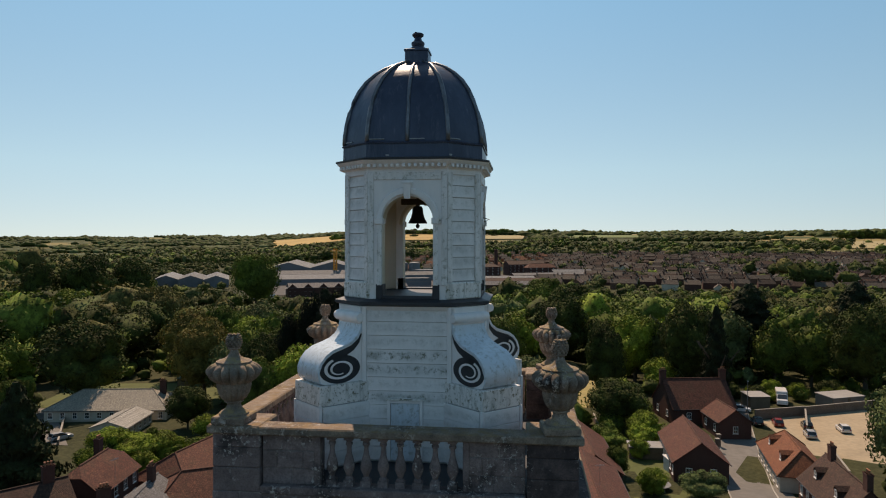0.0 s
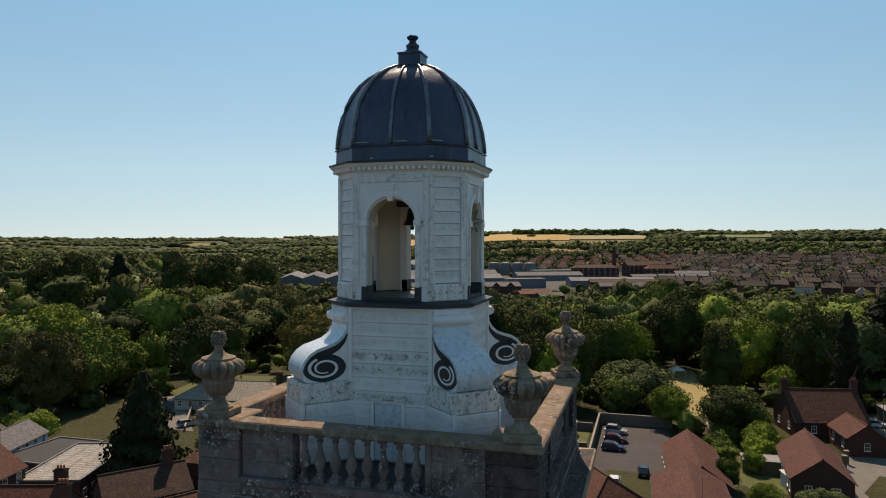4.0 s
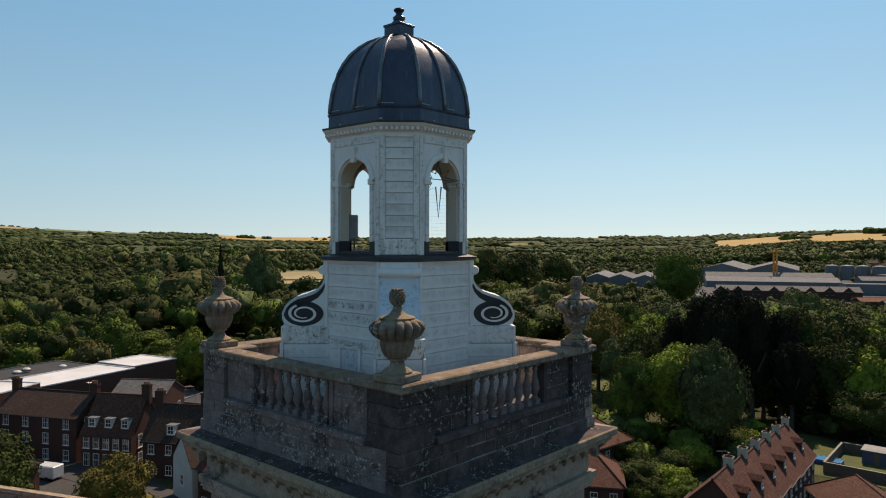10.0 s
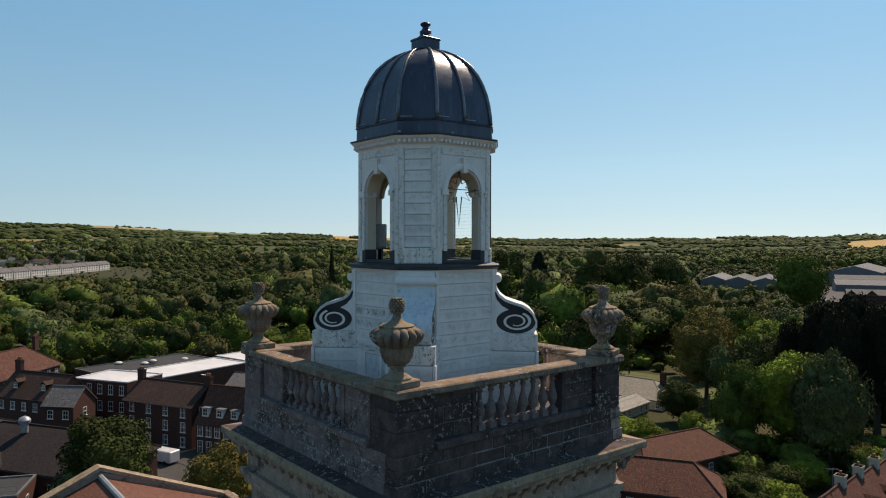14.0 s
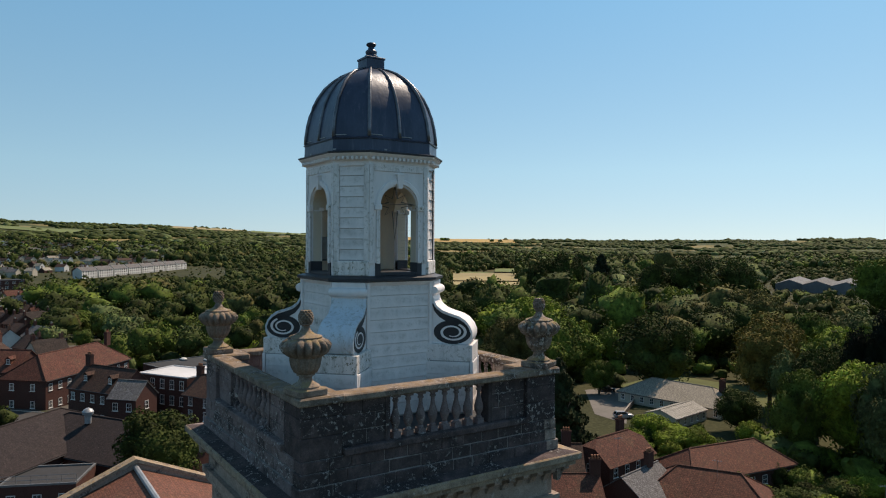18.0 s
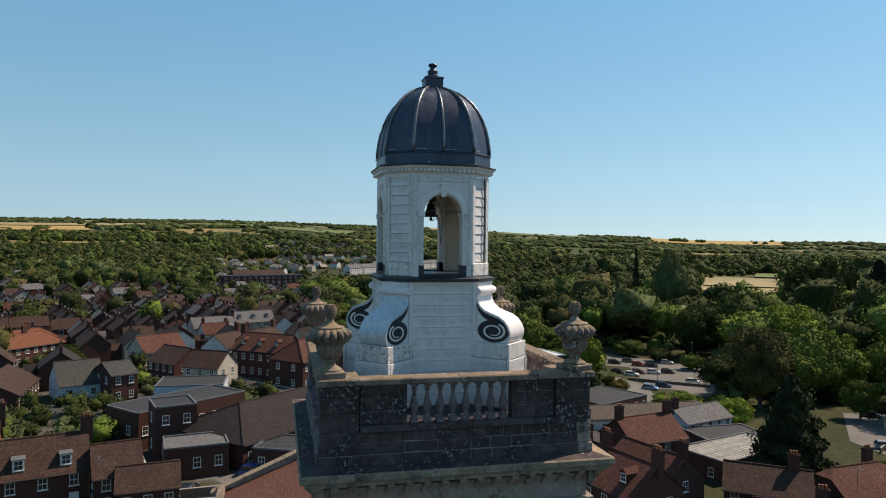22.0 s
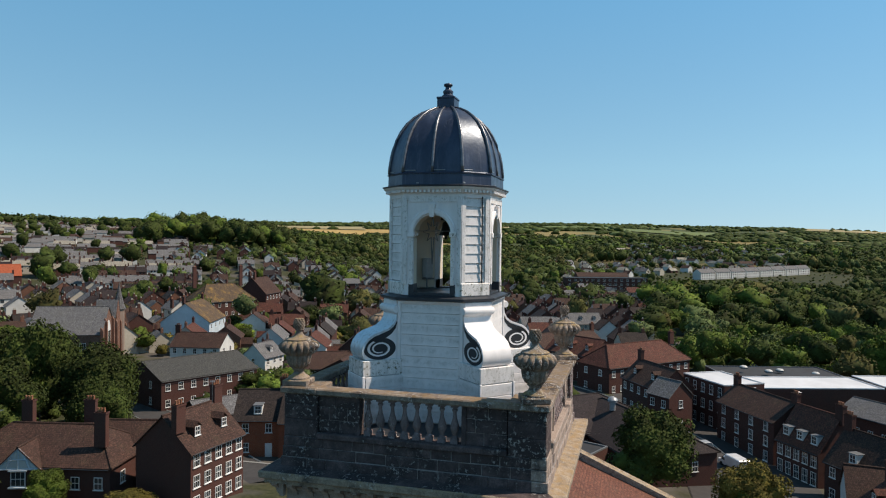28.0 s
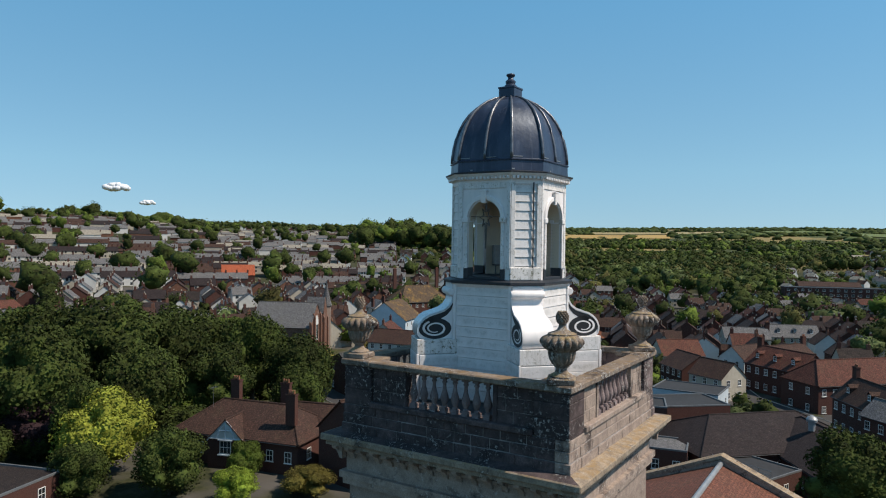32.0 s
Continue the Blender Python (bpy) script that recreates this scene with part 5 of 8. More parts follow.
    ("low slate-roofed wing of brick house", -74.2, -62.1, -82.8, -55.9, 6, 9, 4.3, "gable", "slate", "brick", {}),
    ("white house with grey mansard roof", -125.2, -81.4, -132.5, -80.5, 7.5, 6.8, 4.5, "gable", "slate", "white", dict(dorm=1)),
    ("pale blue rendered house with lichened roof", -160.2, -125.5, -178.0, -131.5, 12.4, 14.5, 6.8, "gable", "lich", "blue", dict(rows=2, bays=4, end_windows=False, chim=((-0.85, 0.6), (0.1, 0.5), (0.9, 0)), chim_high=1.6)),
    ("tall brick house with lichened hipped roof", -199.4, -145.0, -209.6, -140.2, 15.2, 13, 9.4, "hip", "lich", "brick", dict(rows=3, chim=((-0.95, 0), (0.8, 0)), chim_high=6.5)),
    ("tall brown brick gabled house with wide chimney", -223.4, -140.6, -236.7, -141.4, 16.6, 12, 10.5, "gable", "brown", "brick", dict(rows=3, end_windows=False, chim=((-0.85, 0.25), (-0.85, -0.1)), chim_high=2.6)),
    ("brick house with red hipped roof and chimney", -180.4, -73.6, -188.3, -67.8, 8, 9.1, 5, "hip", "orange", "brick", dict(chim=((0, 0),))),
    ("brown-roofed bungalow with gables", -121.1, -57.2, -138.2, -58.8, 6, 11.3, 3, "gable", "brown", "brick", dict(rows=1, name="bungalow")),
    ("brown-roofed brick bungalow with gables", -127.2, -69.7, -132.3, -60.2, 6, 10.2, 3, "hip", "brown", "brick", dict(rows=1, name="bungalow")),
    ("brown-roofed house with white gable", -134.0, -108.5, -136.3, -95.6, 8, 9.1, 5, "gable", "brown", "white", dict(chim=((-1, 0),))),
    ("white house with dark roof and rooflight", -129.9, -47.9, -133.4, -40.6, 7.5, 10.2, 3.6, "gable", "ribbed", "blue", dict(rows=1, bays=2)),
    ("brick house with ribbed grey roof", -127.5, -38.5, -130.3, -34.3, 7.5, 8.9, 5.6, "gable", "ribbed", "brick", {}),
    ("brick house with hipped brown tiled roof", -42.2, -62.8, -44.4, -52.9, 7.2, 9.6, 4, "hip", "brown", "brick", dict(chim=((-0.4, 0.1), (0.78, -0.62)), chim_high=2.6)),
    ("brick building with white verge and flat roof", -12.5, -70.5, -15.7, -60.8, 4.5, 10, 3, "flat", "dark", "brick", dict(rows=1)),
    ("white rendered house with red gable", -82.9, -221.7, -94.1, -222.5, 7.5, 9, 5.5, "gable", "rust", "white", {}),
    ("orange-roofed brick house with chimney", -201.0, -78.8, -207.1, -73.9, 7, 8.9, 4, "hip", "orange", "brick", dict(chim=((0, 0),))),
]
for label, *spot, kw in TOWN:
    a, b, c, d, top, wide, eave, kind, roof, wall = spot
    house(label, a, b, c, d, top, wide, eave, kind, roof, wall, **kw)

# terrace of cottages with dormers and paired chimneys
for i in range(6):
    f0, f1 = i / 6, (i + 1) / 6
    x0, y0, x1, y1 = -15.0, 62.0, -18.6, 100.5
    house("terraced brick cottage with mossy tiled roof and dormer", x0 + (x1 - x0) * f0, y0 + (y1 - y0) * f0, x0 + (x1 - x0) * f1, y0 + (y1 - y0) * f1, 8.8, 8, 4.8, "gable", "red", "brick",
          bays=2, dorm=1, dorm_sides=(-1,), chim=((0.95, 0),), chim_high=0.85, chim_wall="cream", group="terrace of cottages", name="cottage", end_windows=i in (0, 5))
# chapel with a gabled front, pinnacled bay and spired turret
chapel = house("red brick chapel with slate roof, gabled front and small spire", -124.1, -121.6, -117.0, -136.4, 14.3, 12, 8.2, "gable", "slate", "chapelb", rows=1, win=(1.4, 3.2), bars=2, name="chapel", category="chapel", end_windows=False)
ch = math.hypot(7.1, 14.8) / 2
for y, z in ((6.0, 9.6), (2.9, 11.6), (-2.9, 11.6), (-6.0, 10.4), (-9.6, 10.2), (-14.2, 9.0)):
    upart("buttress", Geo().loft([[(-ch - 0.7, y - 0.35, -1), (-ch + 0.1, y - 0.35, -1), (-ch + 0.1, y + 0.35, -1), (-ch - 0.7, y + 0.35, -1)], [(-ch - 0.6, y - 0.35, z - 0.9), (-ch + 0.1, y - 0.35, z - 0.9), (-ch + 0.1, y + 0.35, z - 0.9), (-ch - 0.6, y + 0.35, z - 0.9)], [(-ch - 0.1, y - 0.3, z), (-ch + 0.1, y - 0.3, z), (-ch + 0.1, y + 0.3, z), (-ch - 0.1, y + 0.3, z)]]), WALLS["chapelb"], chapel)
upart("bay_wall", Geo().loft([[(x, -9.4, -1), (x, -6.2, -1), (x, -6.2, 11.2), (x, -7.8, 15.2), (x, -9.4, 11.2)] for x in (-ch - 0.25, -ch + 5)]), WALLS["chapelb"], chapel)
g = Geo()
for sy in (-1, 1):
    slab(g, (-ch - 0.1, -7.8 + sy * 1.8, 10.8), (-ch + 5.1, -7.8 + sy * 1.8, 10.8), (-ch + 5.1, -7.8, 15.3), (-ch - 0.1, -7.8, 15.3), 0.14)
upart("bay_roof", g, ROOFS["slate"], chapel)
part("turret", Geo().lathe([(1.35, -1), (1.35, 12.2), (1.55, 12.3), (1.55, 12.6), (0.0, 12.6)], 8, m=pose(-ch + 0.5, -11.2, 0, 0, 0, 22.5)), WALLS["chapelb"], chapel)
part("spire", Geo().lathe([(1.75, 12.55), (1.2, 13.9), (0.5, 17.0), (0.05, 19.6), (0.0, 19.6)], 8, m=pose(-ch + 0.5, -11.2, 0, 0, 0, 22.5)), ROOFS["slate"], chapel)
upart("side_wall", Geo().box(-ch + 0.1, -14.3, -1, -ch + 6, -12.2, 8.2), WALLS["chapelb"], chapel)
part("window_arch", Geo().loft([[(x, y, z) for y, z in [(-1.5, 4.0), (1.5, 4.0)] + [(1.5 * math.cos(q), 8.6 + 2.2 * math.sin(q)) for q in [math.pi * i / 8 for i in range(9)]]] for x in (-ch - 0.08, -ch + 0.02)]), WALLS["white"], chapel)
for y in (-0.75, 0.75):
    part("pane", Geo().box(-ch - 0.11, y - 0.6, 4.2, -ch - 0.07, y + 0.6, 8.2), GLASS, chapel)

# half-timbered gable wing
wing = house("white half-timbered gable wing of brick house", -37.6, -57.2, -43.9, -59.5, 6.1, 4.8, 3.7, "gable", "brown", "brick", name="gable_wing", rows=0, end_windows=False)
hw = math.hypot(6.3, 2.3) / 2
part("gable_panel", Geo().loft([[(x, -2.1, 3.75), (x, 2.1, 3.75), (x, 0, 5.85)] for x in (-hw - 0.06, -hw - 0.01)]), WALLS["white"], wing)
TIMBER = plain("pale_blue_timber", (0.5, 0.57, 0.62), 0.6)
for a, b in (((-2.5, 3.42), (0, 5.98)), ((2.5, 3.42), (0, 5.98)), ((-2.3, 3.75), (2.3, 3.75)), ((0, 3.75), (0, 5.8)), ((-1.2, 3.75), (-0.6, 5.2)), ((1.2, 3.75), (0.6, 5.2)), ((-0.95, 4.75), (0.95, 4.75))):
    part("timber", Geo().tube([(-hw - 0.1, *a), (-hw - 0.1, *b)], 0.11, 4), TIMBER, wing)
window(wing, pose(-hw - 0.05, 0, 1.9, 0, 0, 270), 1.5, 1.6, 2)
part("bay_frame", Geo().block(-hw - 0.3, -0.95, 1.7, -hw - 0.02, 0.95, 1.86, 0.02).block(-hw - 0.3, -0.95, 3.54, -hw - 0.02, 0.95, 3.66, 0.02), TIMBER, wing)

# vent cowl on the dark hall
cowl = thing("roof_cowl", "galvanised round ventilator cowl on hall roof", "ventilator", (-87.5, 2.6, ground_z(-87, 2) + 7.4))
part("pipe", Geo().lathe([(0.45, -0.8), (0.45, 0.5), (0.5, 0.55)], 14), LEAD_PALE, cowl)
part("hood", Geo().lathe([(0.7, 0.45), (0.75, 0.8), (0.55, 1.1), (0.15, 1.3)], 14), LEAD_PALE, cowl, smooth=40)

# ---- trees ----
BARK = plain("bark", (0.09, 0.07, 0.05), 0.95, 0, 5)
# some blue of the hazy distance is mixed into these leaf colours
LEAVES = {
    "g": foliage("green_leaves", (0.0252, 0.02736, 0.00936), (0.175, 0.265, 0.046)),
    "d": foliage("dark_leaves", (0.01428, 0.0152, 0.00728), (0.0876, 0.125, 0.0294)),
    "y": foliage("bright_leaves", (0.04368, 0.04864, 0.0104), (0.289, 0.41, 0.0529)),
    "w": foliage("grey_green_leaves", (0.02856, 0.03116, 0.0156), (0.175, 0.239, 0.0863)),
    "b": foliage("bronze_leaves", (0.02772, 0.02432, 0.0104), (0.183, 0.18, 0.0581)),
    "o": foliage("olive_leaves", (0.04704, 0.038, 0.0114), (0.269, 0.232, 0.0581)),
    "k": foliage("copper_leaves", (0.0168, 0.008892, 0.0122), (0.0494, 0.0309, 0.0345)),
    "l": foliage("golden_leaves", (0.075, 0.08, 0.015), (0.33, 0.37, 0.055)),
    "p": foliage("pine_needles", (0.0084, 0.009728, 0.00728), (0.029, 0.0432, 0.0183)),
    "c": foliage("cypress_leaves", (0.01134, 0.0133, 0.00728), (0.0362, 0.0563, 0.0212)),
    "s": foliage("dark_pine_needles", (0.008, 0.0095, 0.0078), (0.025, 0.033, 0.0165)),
}
WORDS = {"g": ("broad green leafy tree with rounded crown", "tree"), "d": ("dense dark green leafy tree in full leaf", "tree"), "y": ("bright green leafy tree with full crown", "tree"), "w": ("pale grey-green willowy tree with loose crown", "tree"),
         "b": ("bronze-green leafy tree with full crown", "tree"), "o": ("olive-yellow leafy tree with bushy crown", "tree"), "k": ("dark copper-leaved tree with dense crown", "tree"), "l": ("golden-leaved tree with bushy crown", "tree"),
         "p": ("tall dark pine tree with ragged crown", "conifer"), "c": ("dense dark conical conifer", "conifer"), "s": ("very dark tall pine with ragged broad crown", "conifer")}


def quad_mesh(name, q, mat, extra=None):
    v = q.reshape(-1, 3)
    n = len(q)
    me = bpy.data.meshes.new(name)
    me.vertices.add(len(v))
    me.vertices.foreach_set("co", v.astype("f").ravel())
    me.loops.add(4 * n)
    me.loops.foreach_set("vertex_index", np.arange(4 * n, dtype="i"))
    me.polygons.add(n)
    me.polygons.foreach_set("loop_start", np.arange(0, 4 * n, 4, dtype="i"))
    me.polygons.foreach_set("loop_total", np.full(n, 4, "i"))
    me.update(calc_edges=True)
    me.materials.append(mat)
    return me


def sphere_mesh(level):
    bm = bmesh.new()
    bmesh.ops.create_icosphere(bm, subdivisions=level, radius=1)
    v = np.array([p.co[:] for p in bm.verts])
    f = np.array([[p.index for p in q.verts] for q in bm.faces])
    bm.free()
    return v, f


BALLS = {k: sphere_mesh(k) for k in (1, 2, 3, 4)}


class Crown:
    """A broad crown as the outline of many round boughs; radius 1, centre at 0."""

    def __init__(self, rng, boughs=17, small=0.24, big=0.42):
        d = rng.normal(size=(boughs, 3))
        d[:, 2] = np.abs(d[:, 2]) * np.where(rng.random(boughs) < 0.36, -0.75, 1.0)
        d /= np.linalg.norm(d, axis=1)[:, None]
        self.r = rng.uniform(small, big, boughs)
        self.c = d * (rng.uniform(0.82, 1.04, boughs) - self.r)[:, None]

    def reach(self, d):
        dc = d @ self.c.T
        disc = self.r ** 2 - (self.c ** 2).sum(1) + dc ** 2
        t = np.where(disc > 0, dc + np.sqrt(np.maximum(disc, 0)), 0.0)
        return np.maximum(t.max(1), 0.5 + 0.3 * np.maximum(-d[:, 2], 0)), t.argmax(1)

    def hull(self, level, scale=1.0):
        v, f = BALLS[level]
        t, _ = self.reach(v)
        return v * t[:, None] * scale, f

    def leaves(self, rng, n, size):
        d = rng.normal(size=(n, 3))
        d[:, 2] = np.where(d[:, 2] < -0.9, -d[:, 2], d[:, 2])
        d /= np.linalg.norm(d, axis=1)[:, None]
        t, k = self.reach(d)
        p = d * (t * (1.06 - 0.2 * rng.random(n) ** 1.6))[:, None]
        out = p - self.c[k]
        out = out / np.linalg.norm(out, axis=1)[:, None] + 0.42 * rng.normal(size=(n, 3))
        out /= np.linalg.norm(out, axis=1)[:, None]
        a = np.cross(out, rng.normal(size=(n, 3)))
        a /= np.linalg.norm(a, axis=1)[:, None]
        b = np.cross(out, a)
        s = size * rng.uniform(0.5, 1.4, (n, 1))
        return np.stack([p - a * s, p - b * s * 0.7 + out * s * 0.3, p + a * s, p + b * s * 0.7 - out * s * 0.2], 1)


def tri_mesh(name, v, f, mat):
    me = bpy.data.meshes.new(name)
    me.vertices.add(len(v))
    me.vertices.foreach_set("co", v.astype("f").ravel())
    me.loops.add(f.size)
    me.loops.foreach_set("vertex_index", f.astype("i").ravel())
    me.polygons.add(len(f))
    me.polygons.foreach_set("loop_start", np.arange(0, f.size, 3, dtype="i"))
    me.polygons.foreach_set("loop_total", np.full(len(f), 3, "i"))
    me.update(calc_edges=True)
    me.materials.append(mat)
    return me


rng = np.random.default_rng(7)
TREE_MESH = {}
for sp in LEAVES:
    for k in range(4):
        if sp in "pc":
            n = 5500 if k < 2 else 2400
            z = 1 - 2 * np.sqrt(rng.random(n))
            ang = rng.uniform(0, 2 * math.pi, n)

            def spread(z, ang, top=0.02 if sp == "c" else 0.04, p=0.75 if sp == "c" else 0.62):
                lobe = 0.8 + 0.12 * np.sin(ang * 5 + z * 9) + 0.17 * np.sin(z * 19 + ang * 2 + k)
                return (top + (1 - top) * np.clip((1 - z) / 2, 0, 1) ** p) * lobe * np.clip((z + 1.08) * 6, 0.3, 1)

            rad = spread(z, ang) * rng.uniform(0.86, 1.08, n)
            pt = np.stack([rad * np.cos(ang), rad * np.sin(ang), z], 1)
            out = np.stack([np.cos(ang), np.sin(ang), np.full(n, 0.35)], 1) + 0.45 * rng.normal(size=(n, 3))
            out /= np.linalg.norm(out, axis=1)[:, None]
            u = np.cross(out, rng.normal(size=(n, 3)))
            u /= np.linalg.norm(u, axis=1)[:, None]
            w = np.cross(out, u)
            size = (0.037 if k < 2 else 0.06) * rng.uniform(0.5, 1.4, (n, 1))
            crown = quad_mesh("crown", np.stack([pt - u * size, pt - w * size * 0.7 + out * size * 0.3, pt + u * size, pt + w * size * 0.7 - out * size * 0.2], 1), LEAVES[sp])
            rings = []
            for z in np.linspace(-0.98, 0.97, 16):
                rings.append([(float(spread(np.array(z), np.array(a))) * 0.9 * math.cos(a), float(spread(np.array(z), np.array(a))) * 0.9 * math.sin(a), float(z)) for a in [2 * math.pi * i / 24 for i in range(24)]])
            core = Geo().loft(rings).mesh("inner_foliage", LEAVES[sp])
        else:
            form = Crown(rng, 40, 0.13, 0.38)
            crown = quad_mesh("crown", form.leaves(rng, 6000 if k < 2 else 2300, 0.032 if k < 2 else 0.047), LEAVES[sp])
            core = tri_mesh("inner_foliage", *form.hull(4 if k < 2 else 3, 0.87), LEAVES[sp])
        trunk = Geo().tube([(0, 0, -0.1), (0.01, 0, 0.25), (0.0, 0.01, 0.6), (0.01, 0, 1.0)], [0.075, 0.055, 0.045, 0.03], 8)
        for i in range(5):
            a = i * 1.26
            trunk.tube([(0, 0, 0.45 + 0.07 * i), (0.25 * math.cos(a), 0.25 * math.sin(a), 0.75 + 0.05 * i), (0.5 * math.cos(a), 0.5 * math.sin(a), 1.0 + 0.05 * i)], [0.03, 0.02, 0.01], 5)
        TREE_MESH[sp, k] = (crown, core, recalc(trunk.mesh("trunk", BARK)))


def tree(sp, x, y, high, rad, k=0):
    z = ground_z(x, y)
    words, cat = WORDS[sp]
    if high < 6.5:
        words = words.replace("tree", "shrub") if cat == "tree" else words
    t = thing("shrub" if high < 6.5 and cat == "tree" else ("conifer" if cat == "conifer" else "tree"), words, "shrub" if high < 6.5 and cat == "tree" else cat, (x, y, z), (x * 37 + y * 91) % 360)
    crown, core, trunk = TREE_MESH[sp, k]
    low = high * (0.16 if sp == "s" else 0.07 if high > 8 else -0.05) if sp not in "pc" else high * (0.22 if sp == "p" else 0.0)
    half = (high - low) / 2
    m = Matrix.Translation((0, 0, low + half)) @ Matrix.Diagonal((rad, rad, half * 1.02, 1))
    part("crown", crown, None, t, m=m)
    part("inner_foliage", core, None, t, m=m)
    part("trunk", trunk, None, t, m=Matrix.Diagonal((high * 0.42, high * 0.42, high * 0.55, 1)))
    return t


TREES = [
    ("d", -43, -90, 19, 9.5), ("d", -40, -99, 18, 8), ("d", -65, -101, 19, 9), ("d", -71, -89, 18, 7), ("d", -28, -83, 17, 8),
    ("d", -39, -76, 14, 6.5), ("d", -52, -76, 13, 6), ("d", -70, -76, 15, 7), ("d", -37, -107, 17, 9), ("d", -28, -71, 11, 4.5),
    ("d", -60, -67, 11, 4.5), ("d", -54, -92, 17, 8), ("g", -80, -98, 15, 7.5), ("d", -86, -110, 14, 8), ("g", -50, -112, 16, 9),
    ("d", -18, -88, 14, 7), ("g", -60, -118, 15, 9), ("g", -96, -125, 13, 8), ("c", -64, 67, 17.5, 7.6), ("g", -150, 365, 34, 15),
    ("d", -100, 133, 20.5, 10.9), ("y", -171, 232, 21.8, 11), ("g", -180, 293, 24.3, 11), ("b", -133, 228, 23, 11), ("o", -74, 142, 19.2, 8.3),
    ("w", -82, 199, 19.2, 10.3), ("y", -57, 92, 6, 4.2), ("y", -68, 94, 6, 4.5), ("d", -65, 116, 9, 4.7), ("d", -58, 143, 16.6, 6.7),
    ("b", -209, 248, 19.2, 11), ("d", -120, 188, 19.2, 9.3), ("g", -89, 186, 19.2, 7.5), ("y", 32, 173, 17.9, 8), ("d", 43, 158, 23, 7.5),
    ("p", 66, 189, 25.6, 11), ("p", 102, 206, 25.6, 11), ("d", 84, 160, 23, 9.1), ("d", 21, 124, 10, 6.7),
    ("w", 28, 84, 4, 3.5), ("y", 21, 85, 4, 2.4), ("g", 17, 94, 5, 2.3), ("d", 22, 255, 21.8, 11), ("g", 14, 354, 20.5, 11),
    ("y", 25, 114, 6, 3.8), ("p", 45, 143, 23, 3.9), ("k", -234, 132, 19.2, 10.3), ("w", -237, 144, 9, 4.6),
    ("y", -162, 148, 21.8, 11), ("d", -195, 139, 19.2, 11), ("d", -134, 107, 11, 8.3), ("b", -122, 107, 19.2, 7.9), ("g", -239, 244, 21.8, 11),
    ("y", -178, 208, 21.8, 9.1), ("y", -106, 88, 6, 4.4), ("g", -203, 116, 6, 5.8), ("d", -231, 183, 21.8, 11), ("w", 3, 147, 10, 9.3),
    ("g", 6, 273, 23, 11), ("d", 14, 196, 21.8, 9.9), ("d", -13, 131, 10, 6.9), ("d", 21, 148, 17.9, 6), ("g", -4, 165, 17.9, 7.1),
    ("s", -38, 126, 25.6, 4.6), ("s", -43, 131, 26.5, 4.8), ("s", -33.5, 131, 26.2, 4.6), ("s", -38, 135, 27, 5), ("s", -29.5, 136, 23, 4.4), ("s", -47, 127, 22, 4.2), ("s", -26, 131, 18, 4), ("w", -56, 248, 21.8, 8.5), ("p", -49, 159, 25.6, 8.6), ("d", -32, 156, 21.8, 5.5),
    ("d", -20, 139, 17.9, 7.3), ("d", -20, 146, 21, 7), ("d", -11, 142, 19, 6.5), ("y", -42, 106, 4, 2.7), ("y", -31, 96, 4, 4), ("d", -31, 76, 5, 4.1), ("g", -29, 109, 4, 3.7),
    ("d", -52, 121, 17.9, 5.4), ("d", -70.7, 8.0, 11.6, 6.2), ("o", -61.8, 18.6, 8.6, 4.6), ("g", -60, 18, 7, 2.7), ("o", -90, 169, 19.2, 9.2), ("y", -76, 177, 16.6, 8.7),
    ("y", -63, 95, 5, 4.8), ("g", -107, 121, 9, 4.2), ("b", -145, 123, 16.6, 9.3), ("g", -263, 15, 11, 11), ("d", -222, -113, 8, 10.6),
    ("w", -297, -123, 9, 11), ("d", -105, -70, 6, 5), ("g", -92, -52, 6, 4.7), ("y", -98, -48, 4, 4.5), ("y", -170, -112, 6, 4.7),
    ("d", -108, -80, 6, 3.6), ("g", -113, -66, 5, 2.8), ("d", -163, -55, 7, 5.1), ("d", -306, 50, 12, 11), ("y", -228, 57, 11, 10.7),
    ("g", -198, 72, 10, 11), ("g", -350, 147, 16, 11), ("k", -308, 156, 16, 11), ("w", -161, 82, 3, 7.3), ("g", -199, 84, 11, 10.5),
    ("l", -27.5, -66, 10, 5.6), ("d", -28, -55, 7.6, 4.2), ("k", -28, -80, 8.5, 5.5), ("d", -22, -62, 6, 3.6), ("d", -33, -74, 9, 4.5), ("g", -36.5, -52.5, 4.6, 2.4), ("o", -37, -43, 3, 3.1),
    ("y", -30, -47, 4, 2.6),
    ("d", -235, 232, 36, 11), ("p", -225, 245, 35, 9), ("d", -191, 272, 35, 14), ("w", -278, 178, 37, 8.5), ("c", -373, 212, 38, 3.4), ("d", -207, 262, 31, 9),
    ("d", -243, 222, 33, 9), ("d", -180, 288, 33, 11),
]
for i, (sp, x, y, high, rad) in enumerate(TREES):
    tree(sp, x, y, high, rad, i % 2)

# woods further off, as stuff
TAKEN = [(x, y, r * 0.7) for _, x, y, _, r in TREES] + [((s[1] + s[3]) / 2, (s[2] + s[4]) / 2, 0.62 * max(math.hypot(s[1] - s[3], s[2] - s[4]), s[6]) + 4) for s in TOWN]
# some of these circles only keep the camera's view open
